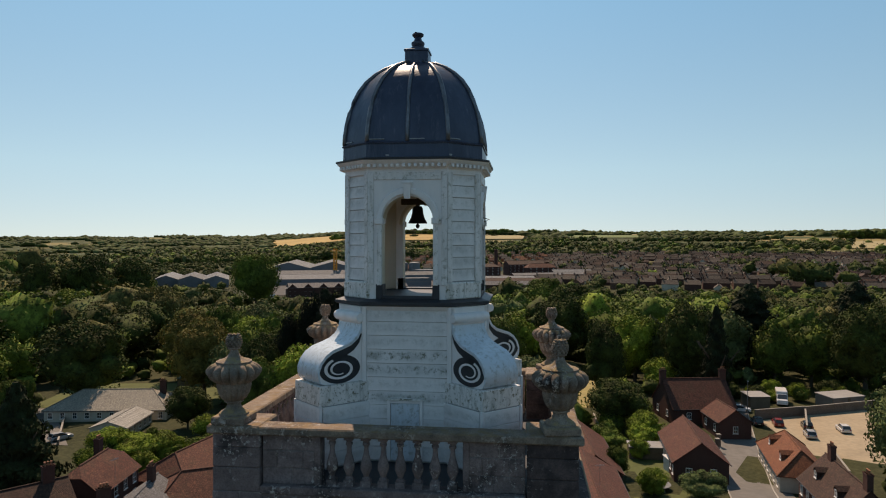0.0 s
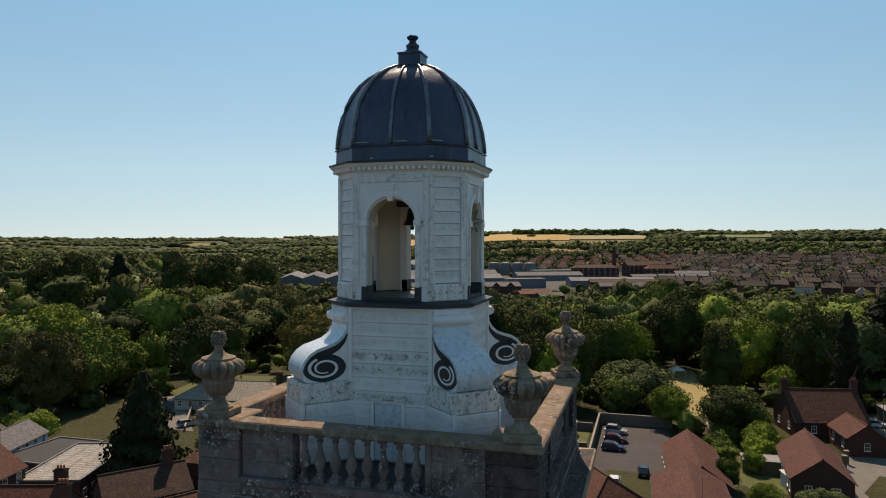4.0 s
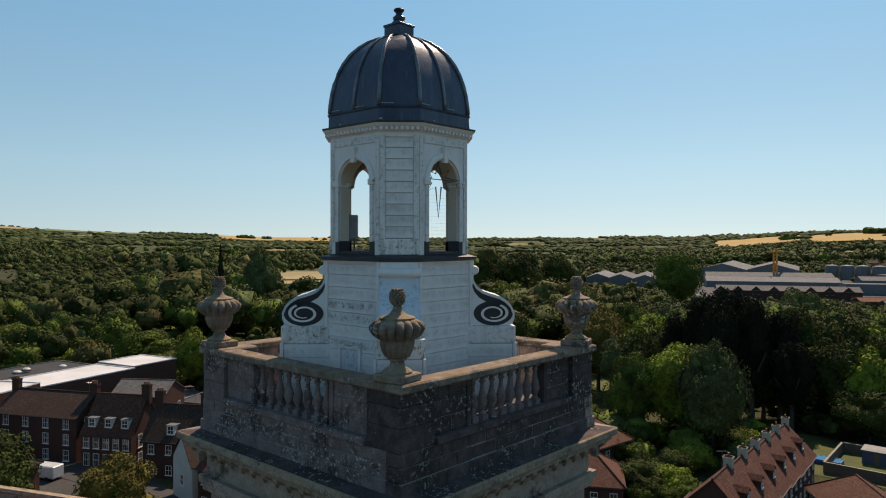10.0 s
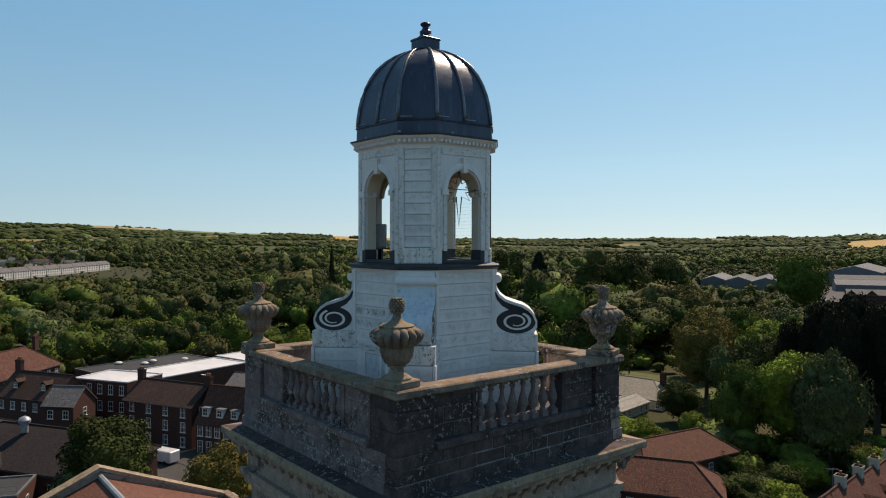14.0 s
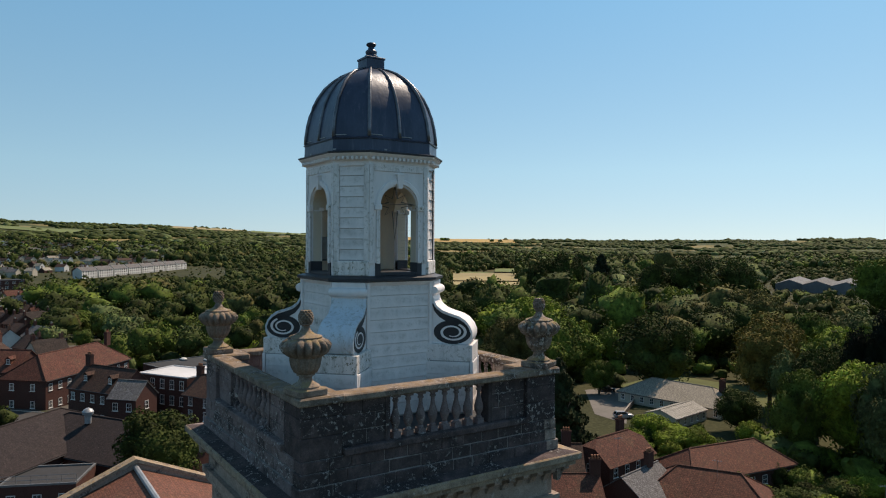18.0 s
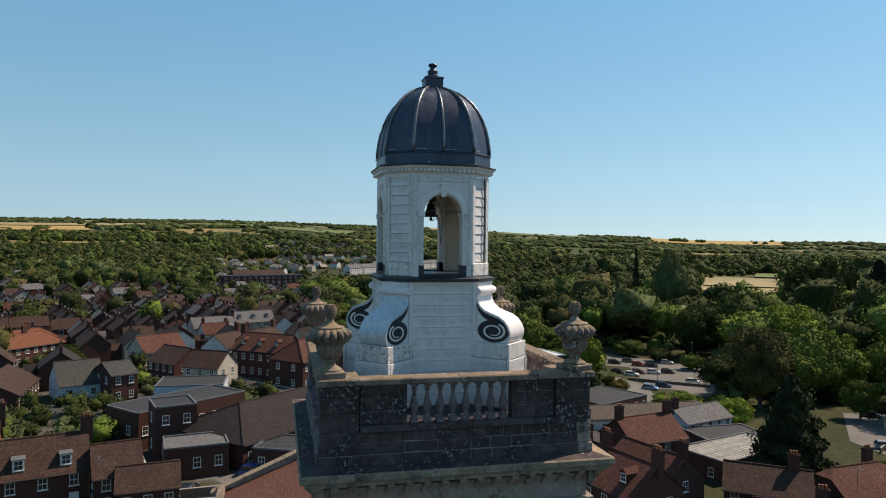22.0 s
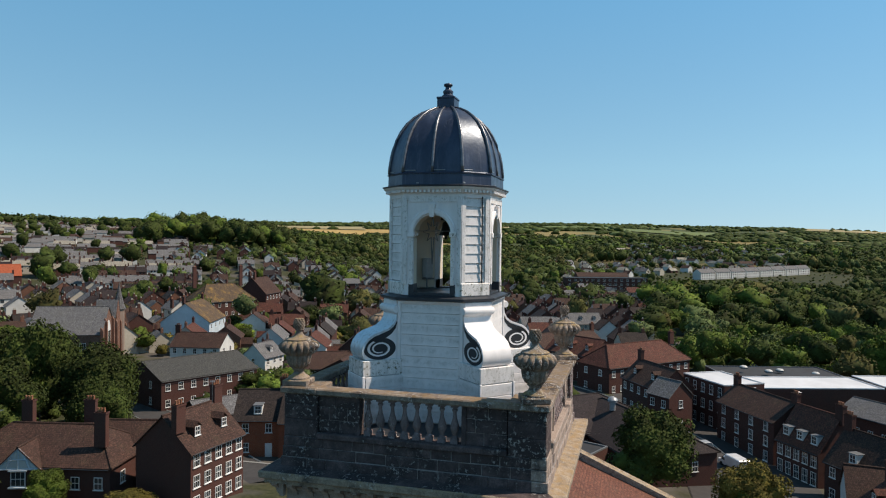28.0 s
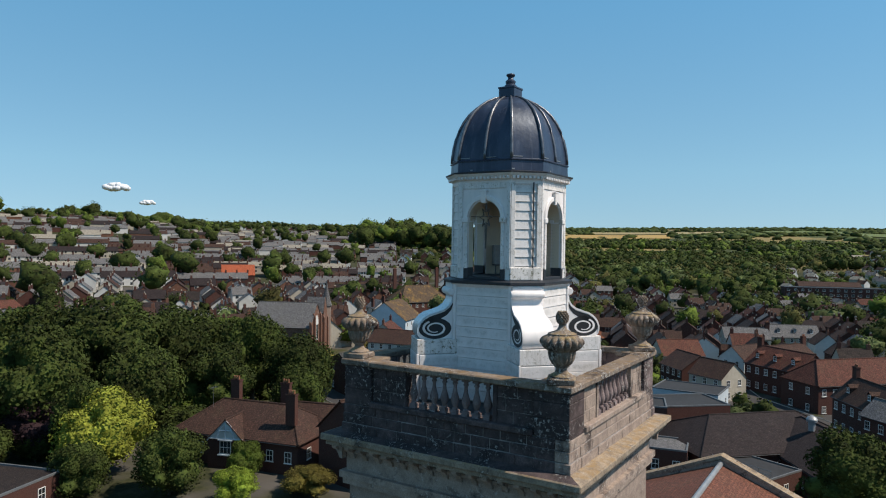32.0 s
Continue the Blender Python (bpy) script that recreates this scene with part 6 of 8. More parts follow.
TAKEN += [(-48, 122, 11), (-41, 124, 11), (-28, 124, 10), (-36, 121, 8), (-259, -306, 26), (-243, -287, 20), (-226, -266, 14), (-122, -121, 14), (94, 118, 22), (100, 104, 20), (88, 140, 14), (96, 130, 16), (78, 122, 16), (14, 150, 12), (16, 165, 12), (18, 178, 12), (17, 138, 9), (-205, 105, 24), (-182, 108, 32), (-155, 100, 26), (-135, 90, 14), (-100, 108, 12), (5, 108, 16), (0, 95, 14), (60, 150, 22), (78, 150, 16), (70, 130, 16), (55, 115, 12), (38, 115, 8), (36, 90, 8), (-17, 80, 22), (-20, 110, 12), (-90, 150, 20), (-110, 150, 14), (-85, 112, 30), (-70, 100, 18), (68, 122, 28), (84, 130, 14), (42, 120, 16), (22, 110, 14), (-10, 115, 16), (13, 170, 10), (16, 190, 10), (-68, 82, 16)]
# works, mills and yards across the valley
TAKEN += [(-264, 592, 46), (-280, 623, 46), (-168, 585, 62), (-188, 610, 62), (-212, 640, 62), (-137, 503, 56), (-70, 462, 20), (-57, 446, 16), (-85, 715, 36), (25, 672, 46), (-46, 706, 28), (2, 761, 34), (19, 740, 20), (-29, 750, 14), (-145, 770, 36), (-180, 640, 26), (-172, 432, 30), (-215, 480, 30)]
MEADOWS = [(-525, 400, 75), (-700, 520, 50), (-155, 540, 95), (-60, 640, 90), (-250, 560, 50), (-420, 130, 30), (-330, 290, 20), (-430, 330, 25)]

# crops and meadows: from bearing to bearing, from distance to distance, colour
FIELDS = [(104, 112, 2150, 2500, "gold"), (112, 119.5, 1950, 2350, "gold"), (100, 110, 2600, 2950, "straw"), (112, 121, 2450, 2900, "straw"), (6, 14, 1950, 2450, "gold"),
          (14.5, 20.5, 2100, 2900, "gold"), (0, 6, 2000, 2250, "straw"), (-9.5, -3.5, 2050, 2250, "green"), (-46, -24, 1500, 1800, "straw"), (65, 72, 3480, 3850, "green"),
          (72.5, 78, 3500, 3850, "straw"), (50, 55.5, 690, 860, "straw"), (46, 52, 900, 1010, "green"), (92, 98, 2700, 3100, "green"), (122, 128, 1500, 1800, "green"), (50.5, 60, 3250, 3900, "gold"), (84, 91, 2500, 2900, "green"), (121, 127, 2600, 3200, "straw")]
CROPS = {"gold": plain("ripe_wheat", (0.42, 0.28, 0.09), 0.95, 0, 0.05, 0.2), "straw": plain("stubble", (0.33, 0.27, 0.13), 0.95, 0, 0.05, 0.25), "green": plain("pasture", (0.13, 0.17, 0.05), 0.95, 0, 0.05, 0.25)}
for y0, y1, r0, r1, kind in FIELDS:
    f = Geo()
    nu, nv = 10, 8
    for j in range(nv + 1):
        for i in range(nu + 1):
            yaw, r = radians(y0 + (y1 - y0) * i / nu), r0 + (r1 - r0) * j / nv
            x, y = -math.sin(yaw) * r, math.cos(yaw) * r
            f.v.append((x, y, ground_z(x, y) + 1.2 + r * 0.0006))
    f.f = [(j * (nu + 1) + i, j * (nu + 1) + i + 1, (j + 1) * (nu + 1) + i + 1, (j + 1) * (nu + 1) + i) for j in range(nv) for i in range(nu)]
    tagged(part("field", f, CROPS[kind]), {"gold": "golden ripe wheat field on hillside", "straw": "pale stubble field on hillside", "green": "green pasture field on hillside"}[kind], "field", kind="structure")

for x, y, r, kind in ((-525, 400, 62, "straw"), (-700, 520, 40, "green"), (-420, 130, 22, "green"), (-330, 290, 16, "green"), (-430, 330, 20, "straw")):
    f = Geo()
    for k in range(5):
        for i in range(20):
            a = 2 * math.pi * i / 20
            q = r * k / 4 * (1 + 0.15 * math.sin(3 * a))
            px, py = x + q * math.cos(a) * 1.25, y + q * math.sin(a) * 0.8
            f.v.append((px, py, ground_z(px, py) + 0.5))
    f.f = [(k * 20 + i, k * 20 + (i + 1) % 20, k * 20 + 20 + (i + 1) % 20, k * 20 + 20 + i) for k in range(1, 4) for i in range(20)] + [tuple(range(20, 40))]
    tagged(part("meadow", f, CROPS[kind]), "open river meadow between trees", "meadow", kind="structure")


def wooded(x, y):
    """Whether a tree may stand here: not in the town, on a meadow, on another thing or in a clearing kept for the
    camera's view.
    """
    r = math.hypot(x, y)
    yaw = math.degrees(math.atan2(-x, y))
    if r < (105 if yaw < 42 else 160):
        return 0.0
    for a, b, c in TAKEN:
        if (x - a) ** 2 + (y - b) ** 2 < c * c:
            return 0.0
    for a, b, c in MEADOWS:
        if (x - a) ** 2 + (y - b) ** 2 < c * c:
            return 0.04
    if -100 < yaw < 4 and 540 < r < 1500:
        return 0.75 if noise.noise((x * 0.011, y * 0.011, 9)) > 0.18 else 0.17
    if 4 <= yaw < 34 and 430 < r < 800:
        return 0.5
    if 70 < yaw < 100 and r < 172 + max(0, yaw - 82) * 5:
        return 0.0
    if 78.5 < yaw < 91 and 950 < r < 1700:
        return 0.3
    if 95 < yaw < 109 and 480 < r < 1400:
        return 0.9
    if 78 < yaw < 100 and 430 < r < 1000:
        return 0.7 if yaw < 88 else 0.35
    if 88 < yaw < 128 and r < 560:
        return 0.2 if r > 180 else 0.08
    if yaw >= 128 or yaw < -100:
        return 0.15 if r < 1050 else 0.5
    for y0, y1, r0, r1, *_ in FIELDS:
        if y0 < yaw < y1 and r0 * 0.93 < r < r1:
            return 0.02
    if r > 1400:
        return 1.0 if noise.noise((x * 0.0032, y * 0.0032, 3)) > -0.08 else 0.03
    return 0.93 + 0.5 * noise.noise((x * 0.02, y * 0.02, 7))


def tallest(x, y):
    """Height limit for trees, fitted to the camera's view of the works, estate, terrace and meadow behind."""
    r, yaw = math.hypot(x, y), math.degrees(math.atan2(-x, y))
    if r > 1150:
        return 20.0
    if -13 < yaw < 4 and r < 168:
        return 8.5
    if 95 < yaw < 109 and r > 480:
        return 15.0
    if 74 < yaw < 88 and 430 < r < 900:
        return max(32 - 0.051 * r - ground_z(x, y), 2.5)
    if 49.5 < yaw < 55.5 and 380 < r < 600:
        return 41 - 0.0625 * r
    if 66 < yaw < 128 and r < 1000:
        return max(30 - 0.056 * r - ground_z(x, y), 9.0)
    if -60 < yaw < 4:
        return max(40 - 0.071 * r, 7.0) if r < 560 else (19.0 if noise.noise((x * 0.011, y * 0.011, 9)) > 0.3 else 9.0)
    if 4 <= yaw < 31:
        return max(40 - 0.088 * r, 8.0)
    return 25.0


def scatter(r0, r1, spacing, yaw0=-42, yaw1=172):
    """Places in a ring, on a jittered grid of the given spacing."""
    n = int(r1 / spacing) + 1
    gx, gy = np.meshgrid(np.arange(-n, n + 1) * spacing, np.arange(-n, n + 1) * spacing)
    p = np.stack([gx.ravel(), gy.ravel()], 1) + rng.uniform(-0.42, 0.42, (gx.size, 2)) * spacing
    r = np.hypot(p[:, 0], p[:, 1])
    yaw = np.degrees(np.arctan2(-p[:, 0], p[:, 1]))
    p = p[(r > r0) & (r <= r1) & (((yaw > yaw0) & (yaw < yaw1)) | (yaw + 360 < yaw1))]
    return [(x, y) for x, y in p if rng.random() < wooded(x, y)]


FORMS = [Crown(rng, 26, 0.18, 0.38) for _ in range(10)]


def plant(spots, level, leaves, size, kinds, words, lift=0.5):
    """Woods of crowns as joined stuff, one mesh for each kind of tree."""
    hulls = [f.hull(level, 0.88 if leaves else 1.0) for f in FORMS]
    tufts = [f.leaves(rng, leaves, size) for f in FORMS] if leaves else None
    out = {}
    for x, y, rad, high in spots:
        grove = noise.noise((x * 0.013, y * 0.013, 5)) + rng.uniform(-0.45, 0.45)
        sp = kinds[int(min(max((grove + 0.75) / 1.5, 0), 0.999) * len(kinds))]
        i, a = rng.integers(len(FORMS)), rng.uniform(0, 6.28)
        c, s = math.cos(a), math.sin(a)
        m = np.array([[c, -s, 0], [s, c, 0], [0, 0, 1]]).T
        half = max(rad * 0.85, high * 0.36) if lift == 0.5 else high * 0.52
        k, o = np.array([rad, rad, half]), np.array([x, y, ground_z(x, y) + (max(high - half, half * 0.6) if lift == 0.5 else high * lift)])
        vs, fs, qs, count = out.setdefault(sp, ([], [], [], [0]))
        v, f = hulls[i]
        vs.append((v @ m) * k * (1 + 0.16 * rng.normal(size=(len(v), 1)) * (level < 3)) + o)
        fs.append(f + count[0])
        count[0] += len(v)
        if leaves:
            qs.append((tufts[i] @ m) * k + o)
    for sp, (vs, fs, qs, _) in out.items():
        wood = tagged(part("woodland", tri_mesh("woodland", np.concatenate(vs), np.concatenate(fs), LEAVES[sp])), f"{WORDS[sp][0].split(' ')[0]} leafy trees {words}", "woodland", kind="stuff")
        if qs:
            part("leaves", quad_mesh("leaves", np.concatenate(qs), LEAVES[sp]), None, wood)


def grow(places, rad, high):
    out = []
    for x, y in places:
        r = rng.uniform(*rad)
        h = min(rng.uniform(*high) + r * 0.5, tallest(x, y) * rng.uniform(0.75, 1.0))
        if math.hypot(x, y) > 270:
            swell = 1 + 0.55 * noise.noise((x * 0.012, y * 0.012, 2)) + 0.35 * noise.noise((x * 0.05, y * 0.05, 4))
            r, h = r * max(swell, 0.55), h * max(swell, 0.5)
        if tallest(x, y) == 25.0 and rng.random() < 0.08:
            r, h = r * 1.35, h * 1.35
        out.append((x, y, min(r, h * 0.75) if math.hypot(x, y) < 1300 else r, h))
    return out


for i, (x, y) in enumerate(scatter(105, 200, 11.5, -42, 70)):
    grove = noise.noise((x * 0.013, y * 0.013, 5)) + rng.uniform(-0.45, 0.45)
    rad = rng.uniform(5, 8.5)
    rad = min(rad, tallest(x, y) * 0.55)
    tree("ddbdgygwgydg"[int(min(max((grove + 0.75) / 1.5, 0), 0.999) * 12)], x, y, min(rng.uniform(11, 17) + rad * 0.4, tallest(x, y)), rad, i % 2 + (2 if math.hypot(x, y) > 135 else 0))


def shrubs(x0, y0, x1, y1, count, kinds, high=(2.2, 4.5)):
    """Bushes grown together in a garden."""
    for i in range(count):
        x, y = rng.uniform(x0, x1), rng.uniform(y0, y1)
        if all((x - a) ** 2 + (y - b) ** 2 > (c * 0.55) ** 2 for a, b, c in TAKEN[len(TREES):len(TREES) + len(TOWN)]):
            h = rng.uniform(*high)
            tree(kinds[rng.integers(len(kinds))], x, y, h, h * rng.uniform(0.55, 0.85), 2 + i % 2)


plant([(x, y, rng.uniform(2.4, 4.5), rng.uniform(2.5, 6.0)) for x, y in scatter(105, 320, 7.0, -42, 84)], 2, 40, 0.13, "dgdgwd", "as undergrowth below the trees")
shrubs(-44, 68, -24, 120, 36, "gydgw")
shrubs(-30, 104, -20, 126, 10, "gyd")
shrubs(-70, 84, -50, 112, 18, "yggd")
shrubs(16, 95, 29, 132, 17, "ygwgo")
shrubs(50, 150, 84, 160, 18, "gyd")
shrubs(-130, 76, -112, 104, 12, "gyd")
shrubs(-164, 66, -140, 80, 12, "gwod", (2.5, 5))
shrubs(-205, 60, -182, 84, 16, "gdyg", (3, 7))
shrubs(-190, 120, -150, 134, 8, "gyd", (3, 6))
shrubs(-60, -92, -20, -66, 14, "dgdd", (3, 6))
plant(grow(scatter(150, 270, 11.5, 70, 172), (3.0, 7.0), (6, 12)), 2, 480, 0.065, "dbdgdgwg", "in gardens among the houses")
HILL_TREES = grow(scatter(270, 1050, 13.5, 128, 172), (4.0, 8.0), (7, 13))
plant(HILL_TREES, 2, 220, 0.065, "dddgd", "dotted among hillside houses")
plant(grow(scatter(200, 270, 11.5, -42, 70), (5.0, 9.5), (12, 17)), 2, 480, 0.054, "dbdgdgwgyg", "in dense woodland by the river")
plant(grow(scatter(270, 480, 14, -42, 128), (5, 12.0), (9, 17)), 2, 230, 0.07, "ddbdddgdwdgdg", "filling the valley")
plant(grow(scatter(480, 700, 15, -42, 128), (4.5, 11), (10, 18)), 2, 130, 0.085, "ddgbdddddwdgd", "covering the valley floor")
plant(grow(scatter(700, 1200, 16.5, -42, 128), (6, 13), (9, 17)), 1, 60, 0.125, "dddddbdddwdg", "across the far valley", 0.35)
plant(grow(scatter(1200, 1900, 21), (9, 16), (10, 16)), 1, 18, 0.2, "dddgdw", "on the lower hills", 0.2)
plant(grow(scatter(1900, 3900, 31), (14, 25), (9, 15)), 1, 0, 0, "dddw", "in distant woods and hedgerows", 0.15)

# clumps and single trees on the skyline
for yaw0, yaw1, r, high, count in ((10.4, 0.9, 2350, 24, 46), (15.9, 15.0, 2250, 24, 4), (13, 12.6, 2300, 16, 2), (-0.4, -2.6, 2300, 26, 9), (-7.7, -7.9, 2330, 20, 1), (-9.3, -9.4, 2330, 17, 1), (-11, -11.3, 2330, 17, 2),
                                   (-23, -30, 2000, 26, 30), (58.6, 57.3, 3500, 22, 10), (56.6, 56.0, 3500, 20, 5), (52.5, 52.3, 3400, 18, 2), (152, 143, 1120, 17, 40), (144.9, 144.2, 1090, 30, 3), (132, 127, 1500, 18, 24)):
    spots = []
    for i in range(count):
        a = radians(yaw0 + (yaw1 - yaw0) * (i + 0.5) / count)
        rr = r + rng.uniform(-12, 12)
        h = high * rng.uniform(0.7, 1.0)
        spots.append((-math.sin(a) * rr, math.cos(a) * rr, h * rng.uniform(0.5, 0.8), h))
    plant(spots, 3, 0, 0, "dgd", "standing along the skyline")

plant([(-math.sin(radians(a)) * r, math.cos(radians(a)) * r, rng.uniform(8, 13), rng.uniform(19, 27)) for a, r in zip(rng.uniform(118.5, 130.0, 90), rng.uniform(660, 800, 90))], 2, 200, 0.07, "dddgd", "in a dark wood beside the hillside houses")

# ---- roads, yards and car parks ----
ASPHALT = plain("asphalt", (0.055, 0.052, 0.052), 0.9, 0, 1.2, 0.3)
PALE_ASPHALT = plain("worn_asphalt", (0.155, 0.147, 0.137), 0.9, 0, 0.8, 0.25)
GRAVEL = plain("gravel_yard", (0.36, 0.29, 0.2), 0.95, 0, 1.0, 0.25)
LAWN = plain("lawn", (0.085, 0.105, 0.028), 0.95, 0, 0.7, 0.35)
KERB = plain("concrete_kerb", (0.38, 0.37, 0.34), 0.9, 0, 3)
GARDEN_WALL = brickwork("garden_wall_brick", (0.16, 0.11, 0.08), (0.09, 0.06, 0.05))
FENCE = plain("fence_timber", (0.16, 0.12, 0.08), 0.9, 0, 4)


def sheet(name, poly, mat, label, lift=0.06, category="pavement"):
    """A flat piece of ground laid over the land."""
    cx, cy = sum(p[0] for p in poly) / len(poly), sum(p[1] for p in poly) / len(poly)
    n, g = 8, Geo()
    ring = []
    for (x0, y0), (x1, y1) in zip(poly, poly[1:] + poly[:1]):
        ring += [(x0 + (x1 - x0) * i / 4, y0 + (y1 - y0) * i / 4) for i in range(4)]
    m = len(ring)
    for k in range(n + 1):
        for x, y in ring:
            px, py = cx + (x - cx) * k / n, cy + (y - cy) * k / n
            g.v.append((px, py, ground_z(px, py) + lift))
    for k in range(n):
        g.f += [(k * m + i, (k + 1) * m + i, (k + 1) * m + (i + 1) % m, k * m + (i + 1) % m) for i in range(m)]
    return tagged(part(name, g, mat), label, category, kind="structure")


def strip(name, pts, wide, mat, label, lift=0.07, category="road", kerbs=True):
    g, k1 = Geo(), []
    sides = {-1: [], 1: []}
    dense = []
    for (x0, y0), (x1, y1) in zip(pts, pts[1:]):
        n = max(2, int(math.hypot(x1 - x0, y1 - y0) / 4))
        dense += [(x0 + (x1 - x0) * i / n, y0 + (y1 - y0) * i / n) for i in range(n)]
    dense.append(pts[-1])
    for i, (x, y) in enumerate(dense):
        a, b = dense[max(i - 1, 0)], dense[min(i + 1, len(dense) - 1)]
        d = Vector((b[0] - a[0], b[1] - a[1])).normalized()
        z = ground_z(x, y) + lift
        for s in (-1, 1):
            q = (x - s * d.y * wide / 2, y + s * d.x * wide / 2)
            g.v.append((*q, z))
            sides[s].append((*q, z + 0.05))
    g.f = [(2 * i, 2 * i + 1, 2 * i + 3, 2 * i + 2) for i in range(len(dense) - 1)]
    road = tagged(part(name, g, mat), label, category, kind="structure")
    if kerbs:
        for s in (-1, 1):
            part("kerb", Geo().tube(sides[s], 0.12, 4), KERB, road)
    return road


sheet("car_park", [(-214, 92), (-206, 112), (-190, 124), (-170, 130), (-140, 107), (-125, 92), (-127, 74), (-135, 65), (-152, 61), (-186, 79)], PALE_ASPHALT, "worn grey asphalt car park with parked cars", 0.1)
sheet("car_park", [(-3, 88), (8.5, 88), (10, 127), (-2.8, 127)], ASPHALT, "dark asphalt car park with marked bays")
sheet("yard", [(52, 97), (68, 106), (86, 140), (76, 146), (51, 133)], GRAVEL, "pale gravel yard with parked cars", category="yard")
sheet("drive", [(-82, 103), (-92, 104), (-113, 122), (-112, 131), (-100, 131), (-97, 121)], PALE_ASPHALT, "grey asphalt drive beside bungalow", category="drive")
sheet("lawn", [(-70, 131), (-112, 132), (-118, 160), (-60, 162)], LAWN, "sunlit green lawn under trees", 0.05, "lawn")
sheet("lawn", [(14, 140), (24, 140), (18, 200), (9, 200)], plain("dry_grass", (0.3, 0.25, 0.1), 0.95, 0, 0.7, 0.3), "dry yellow grass track in garden", 0.05, "lawn")
sheet("lawn", [(17, 78), (29, 78), (29, 128), (18, 128)], LAWN, "overgrown green garden lawn", 0.05, "lawn")
sheet("lawn", [(-25, 106), (-5, 106), (-5, 130), (-27, 130)], LAWN, "patchy garden lawn with bare earth", 0.05, "lawn")
sheet("yard", [(-66, -15), (-66, 0), (-76, 2), (-80, -8), (-76, -15)], PALE_ASPHALT, "pale concrete service yard", 0.08, "yard")
sheet("car_park", [(-76, -34), (-97, -36), (-98, -22), (-78, -21)], ASPHALT, "small asphalt car park between buildings")
strip("lane", [(33, 72), (36, 90), (41.5, 115), (47, 138), (50, 150)], 6.5, PALE_ASPHALT, "narrow grey lane between houses")
strip("street", [(-52, -75), (-59, -48), (-61, -25), (-62, -8), (-63, 10), (-66, 22)], 6.5, ASPHALT, "grey asphalt street beside brick houses")
strip("street", [(-60, 23), (-76, 21), (-100, 15), (-122, 2), (-140, -14), (-180, -30), (-260, -42), (-400, -55)], 7, ASPHALT, "grey asphalt high street between shops")
strip("street", [(-55, -38), (-75, -60), (-100, -104), (-130, -150)], 6, ASPHALT, "grey asphalt side street")
sheet("street", [(-58, 14), (-62, 30), (-92, 31), (-128, 12), (-140, -8), (-112, -10), (-98, 12)], ASPHALT, "dark asphalt market street between shops", 0.05, "road")
sheet("yard", [(-96, -10), (-100, -38), (-124, -48), (-140, -20), (-118, 0)], ASPHALT, "dark asphalt yards behind shops", 0.045, "yard")
sheet("yard", [(-84, 44), (-66, 60), (-84, 84), (-110, 80), (-128, 60), (-112, 36)], ASPHALT, "dark asphalt service yards behind shops", 0.045, "yard")
sheet("works_yard", [(-250, 590), (-180, 470), (-80, 470), (-40, 600), (20, 660), (20, 760), (-190, 780)], ASPHALT, "grey asphalt yards between warehouses", 0.3, "yard")
sheet("lane_verge", [(37, 82), (41, 84), (42.5, 106), (46, 120), (42, 114), (38, 98)], PALE_ASPHALT, "worn asphalt beside cottages", 0.065)
sheet("church_yard", [(-3, -30), (-50, -26), (-60, 10), (-40, 30), (4, 30), (12, 0)], plain("paving", (0.16, 0.145, 0.125), 0.9, 0, 1.0, 0.25), "worn stone paving round church", 0.05)


def wall_run(pts, high, thick=0.25, mat=GARDEN_WALL, name="garden_wall", label="brown brick garden wall with coping"):
    t = thing(name, label, "wall")
    for (x0, y0), (x1, y1) in zip(pts, pts[1:]):
        L = math.hypot(x1 - x0, y1 - y0)
        z = min(ground_z(x0, y0), ground_z(x1, y1))
        m = pose((x0 + x1) / 2, (y0 + y1) / 2, z, 0, 0, math.degrees(math.atan2(y1 - y0, x1 - x0)))
        upart("wall", Geo().box(-L / 2, -thick / 2, -0.5, L / 2, thick / 2, high), mat, t, m=m)
        part("coping", Geo().block(-L / 2, -thick / 2 - 0.05, high, L / 2, thick / 2 + 0.05, high + 0.08, 0.02), CAP, t, m=m)
    return t


wall_run([(-3.6, 90), (-3.6, 128), (10.5, 128)], 2.2)
wall_run([(-4.5, 108), (-15, 108), (-15.5, 122), (-4.5, 122)], 1.7)
wall_run([(50.5, 134), (62, 138.5), (80, 147)], 2.0)
wall_run([(62, 138), (57, 124)], 1.6)
wall_run([(53, 97), (56, 112)], 1.4)
wall_run([(86, 140), (92, 120), (84, 104)], 2.0)
wall_run([(17, 78), (17, 130)], 1.4)
wall_run([(-146, 110), (-160, 93)], 0.8)
wall_run([(-84, 103), (-96, 122)], 1.2)
wall_run([(-65, -17), (-66, -6)], 1.6)
for x, y in ((40.2, 110), (41.2, 113)):
    pier = thing("gate_pier", "square brick gate pier with stone cap", "gate pier", (x - 3.6, y, ground_z(x, y)), 10)
    upart("shaft", Geo().box(-0.3, -0.3, -0.3, 0.3, 0.3, 2.2), GARDEN_WALL, pier)
    part("cap", Geo().block(-0.38, -0.38, 2.2, 0.38, 0.38, 2.35, 0.04), CAP, pier)

# ---- cars ----
TYRE = plain("tyre_rubber", (0.02, 0.02, 0.02), 0.9, 0, 20)
RIM = plain("alloy", (0.45, 0.45, 0.46), 0.35, 0.8, 20)
LAMP = plain("headlamp", (0.7, 0.72, 0.74), 0.15, 0.2, 20)
TAIL = plain("tail_lamp", (0.3, 0.02, 0.015), 0.2, 0, 20)
PLATE = plain("number_plate", (0.6, 0.58, 0.4), 0.5)
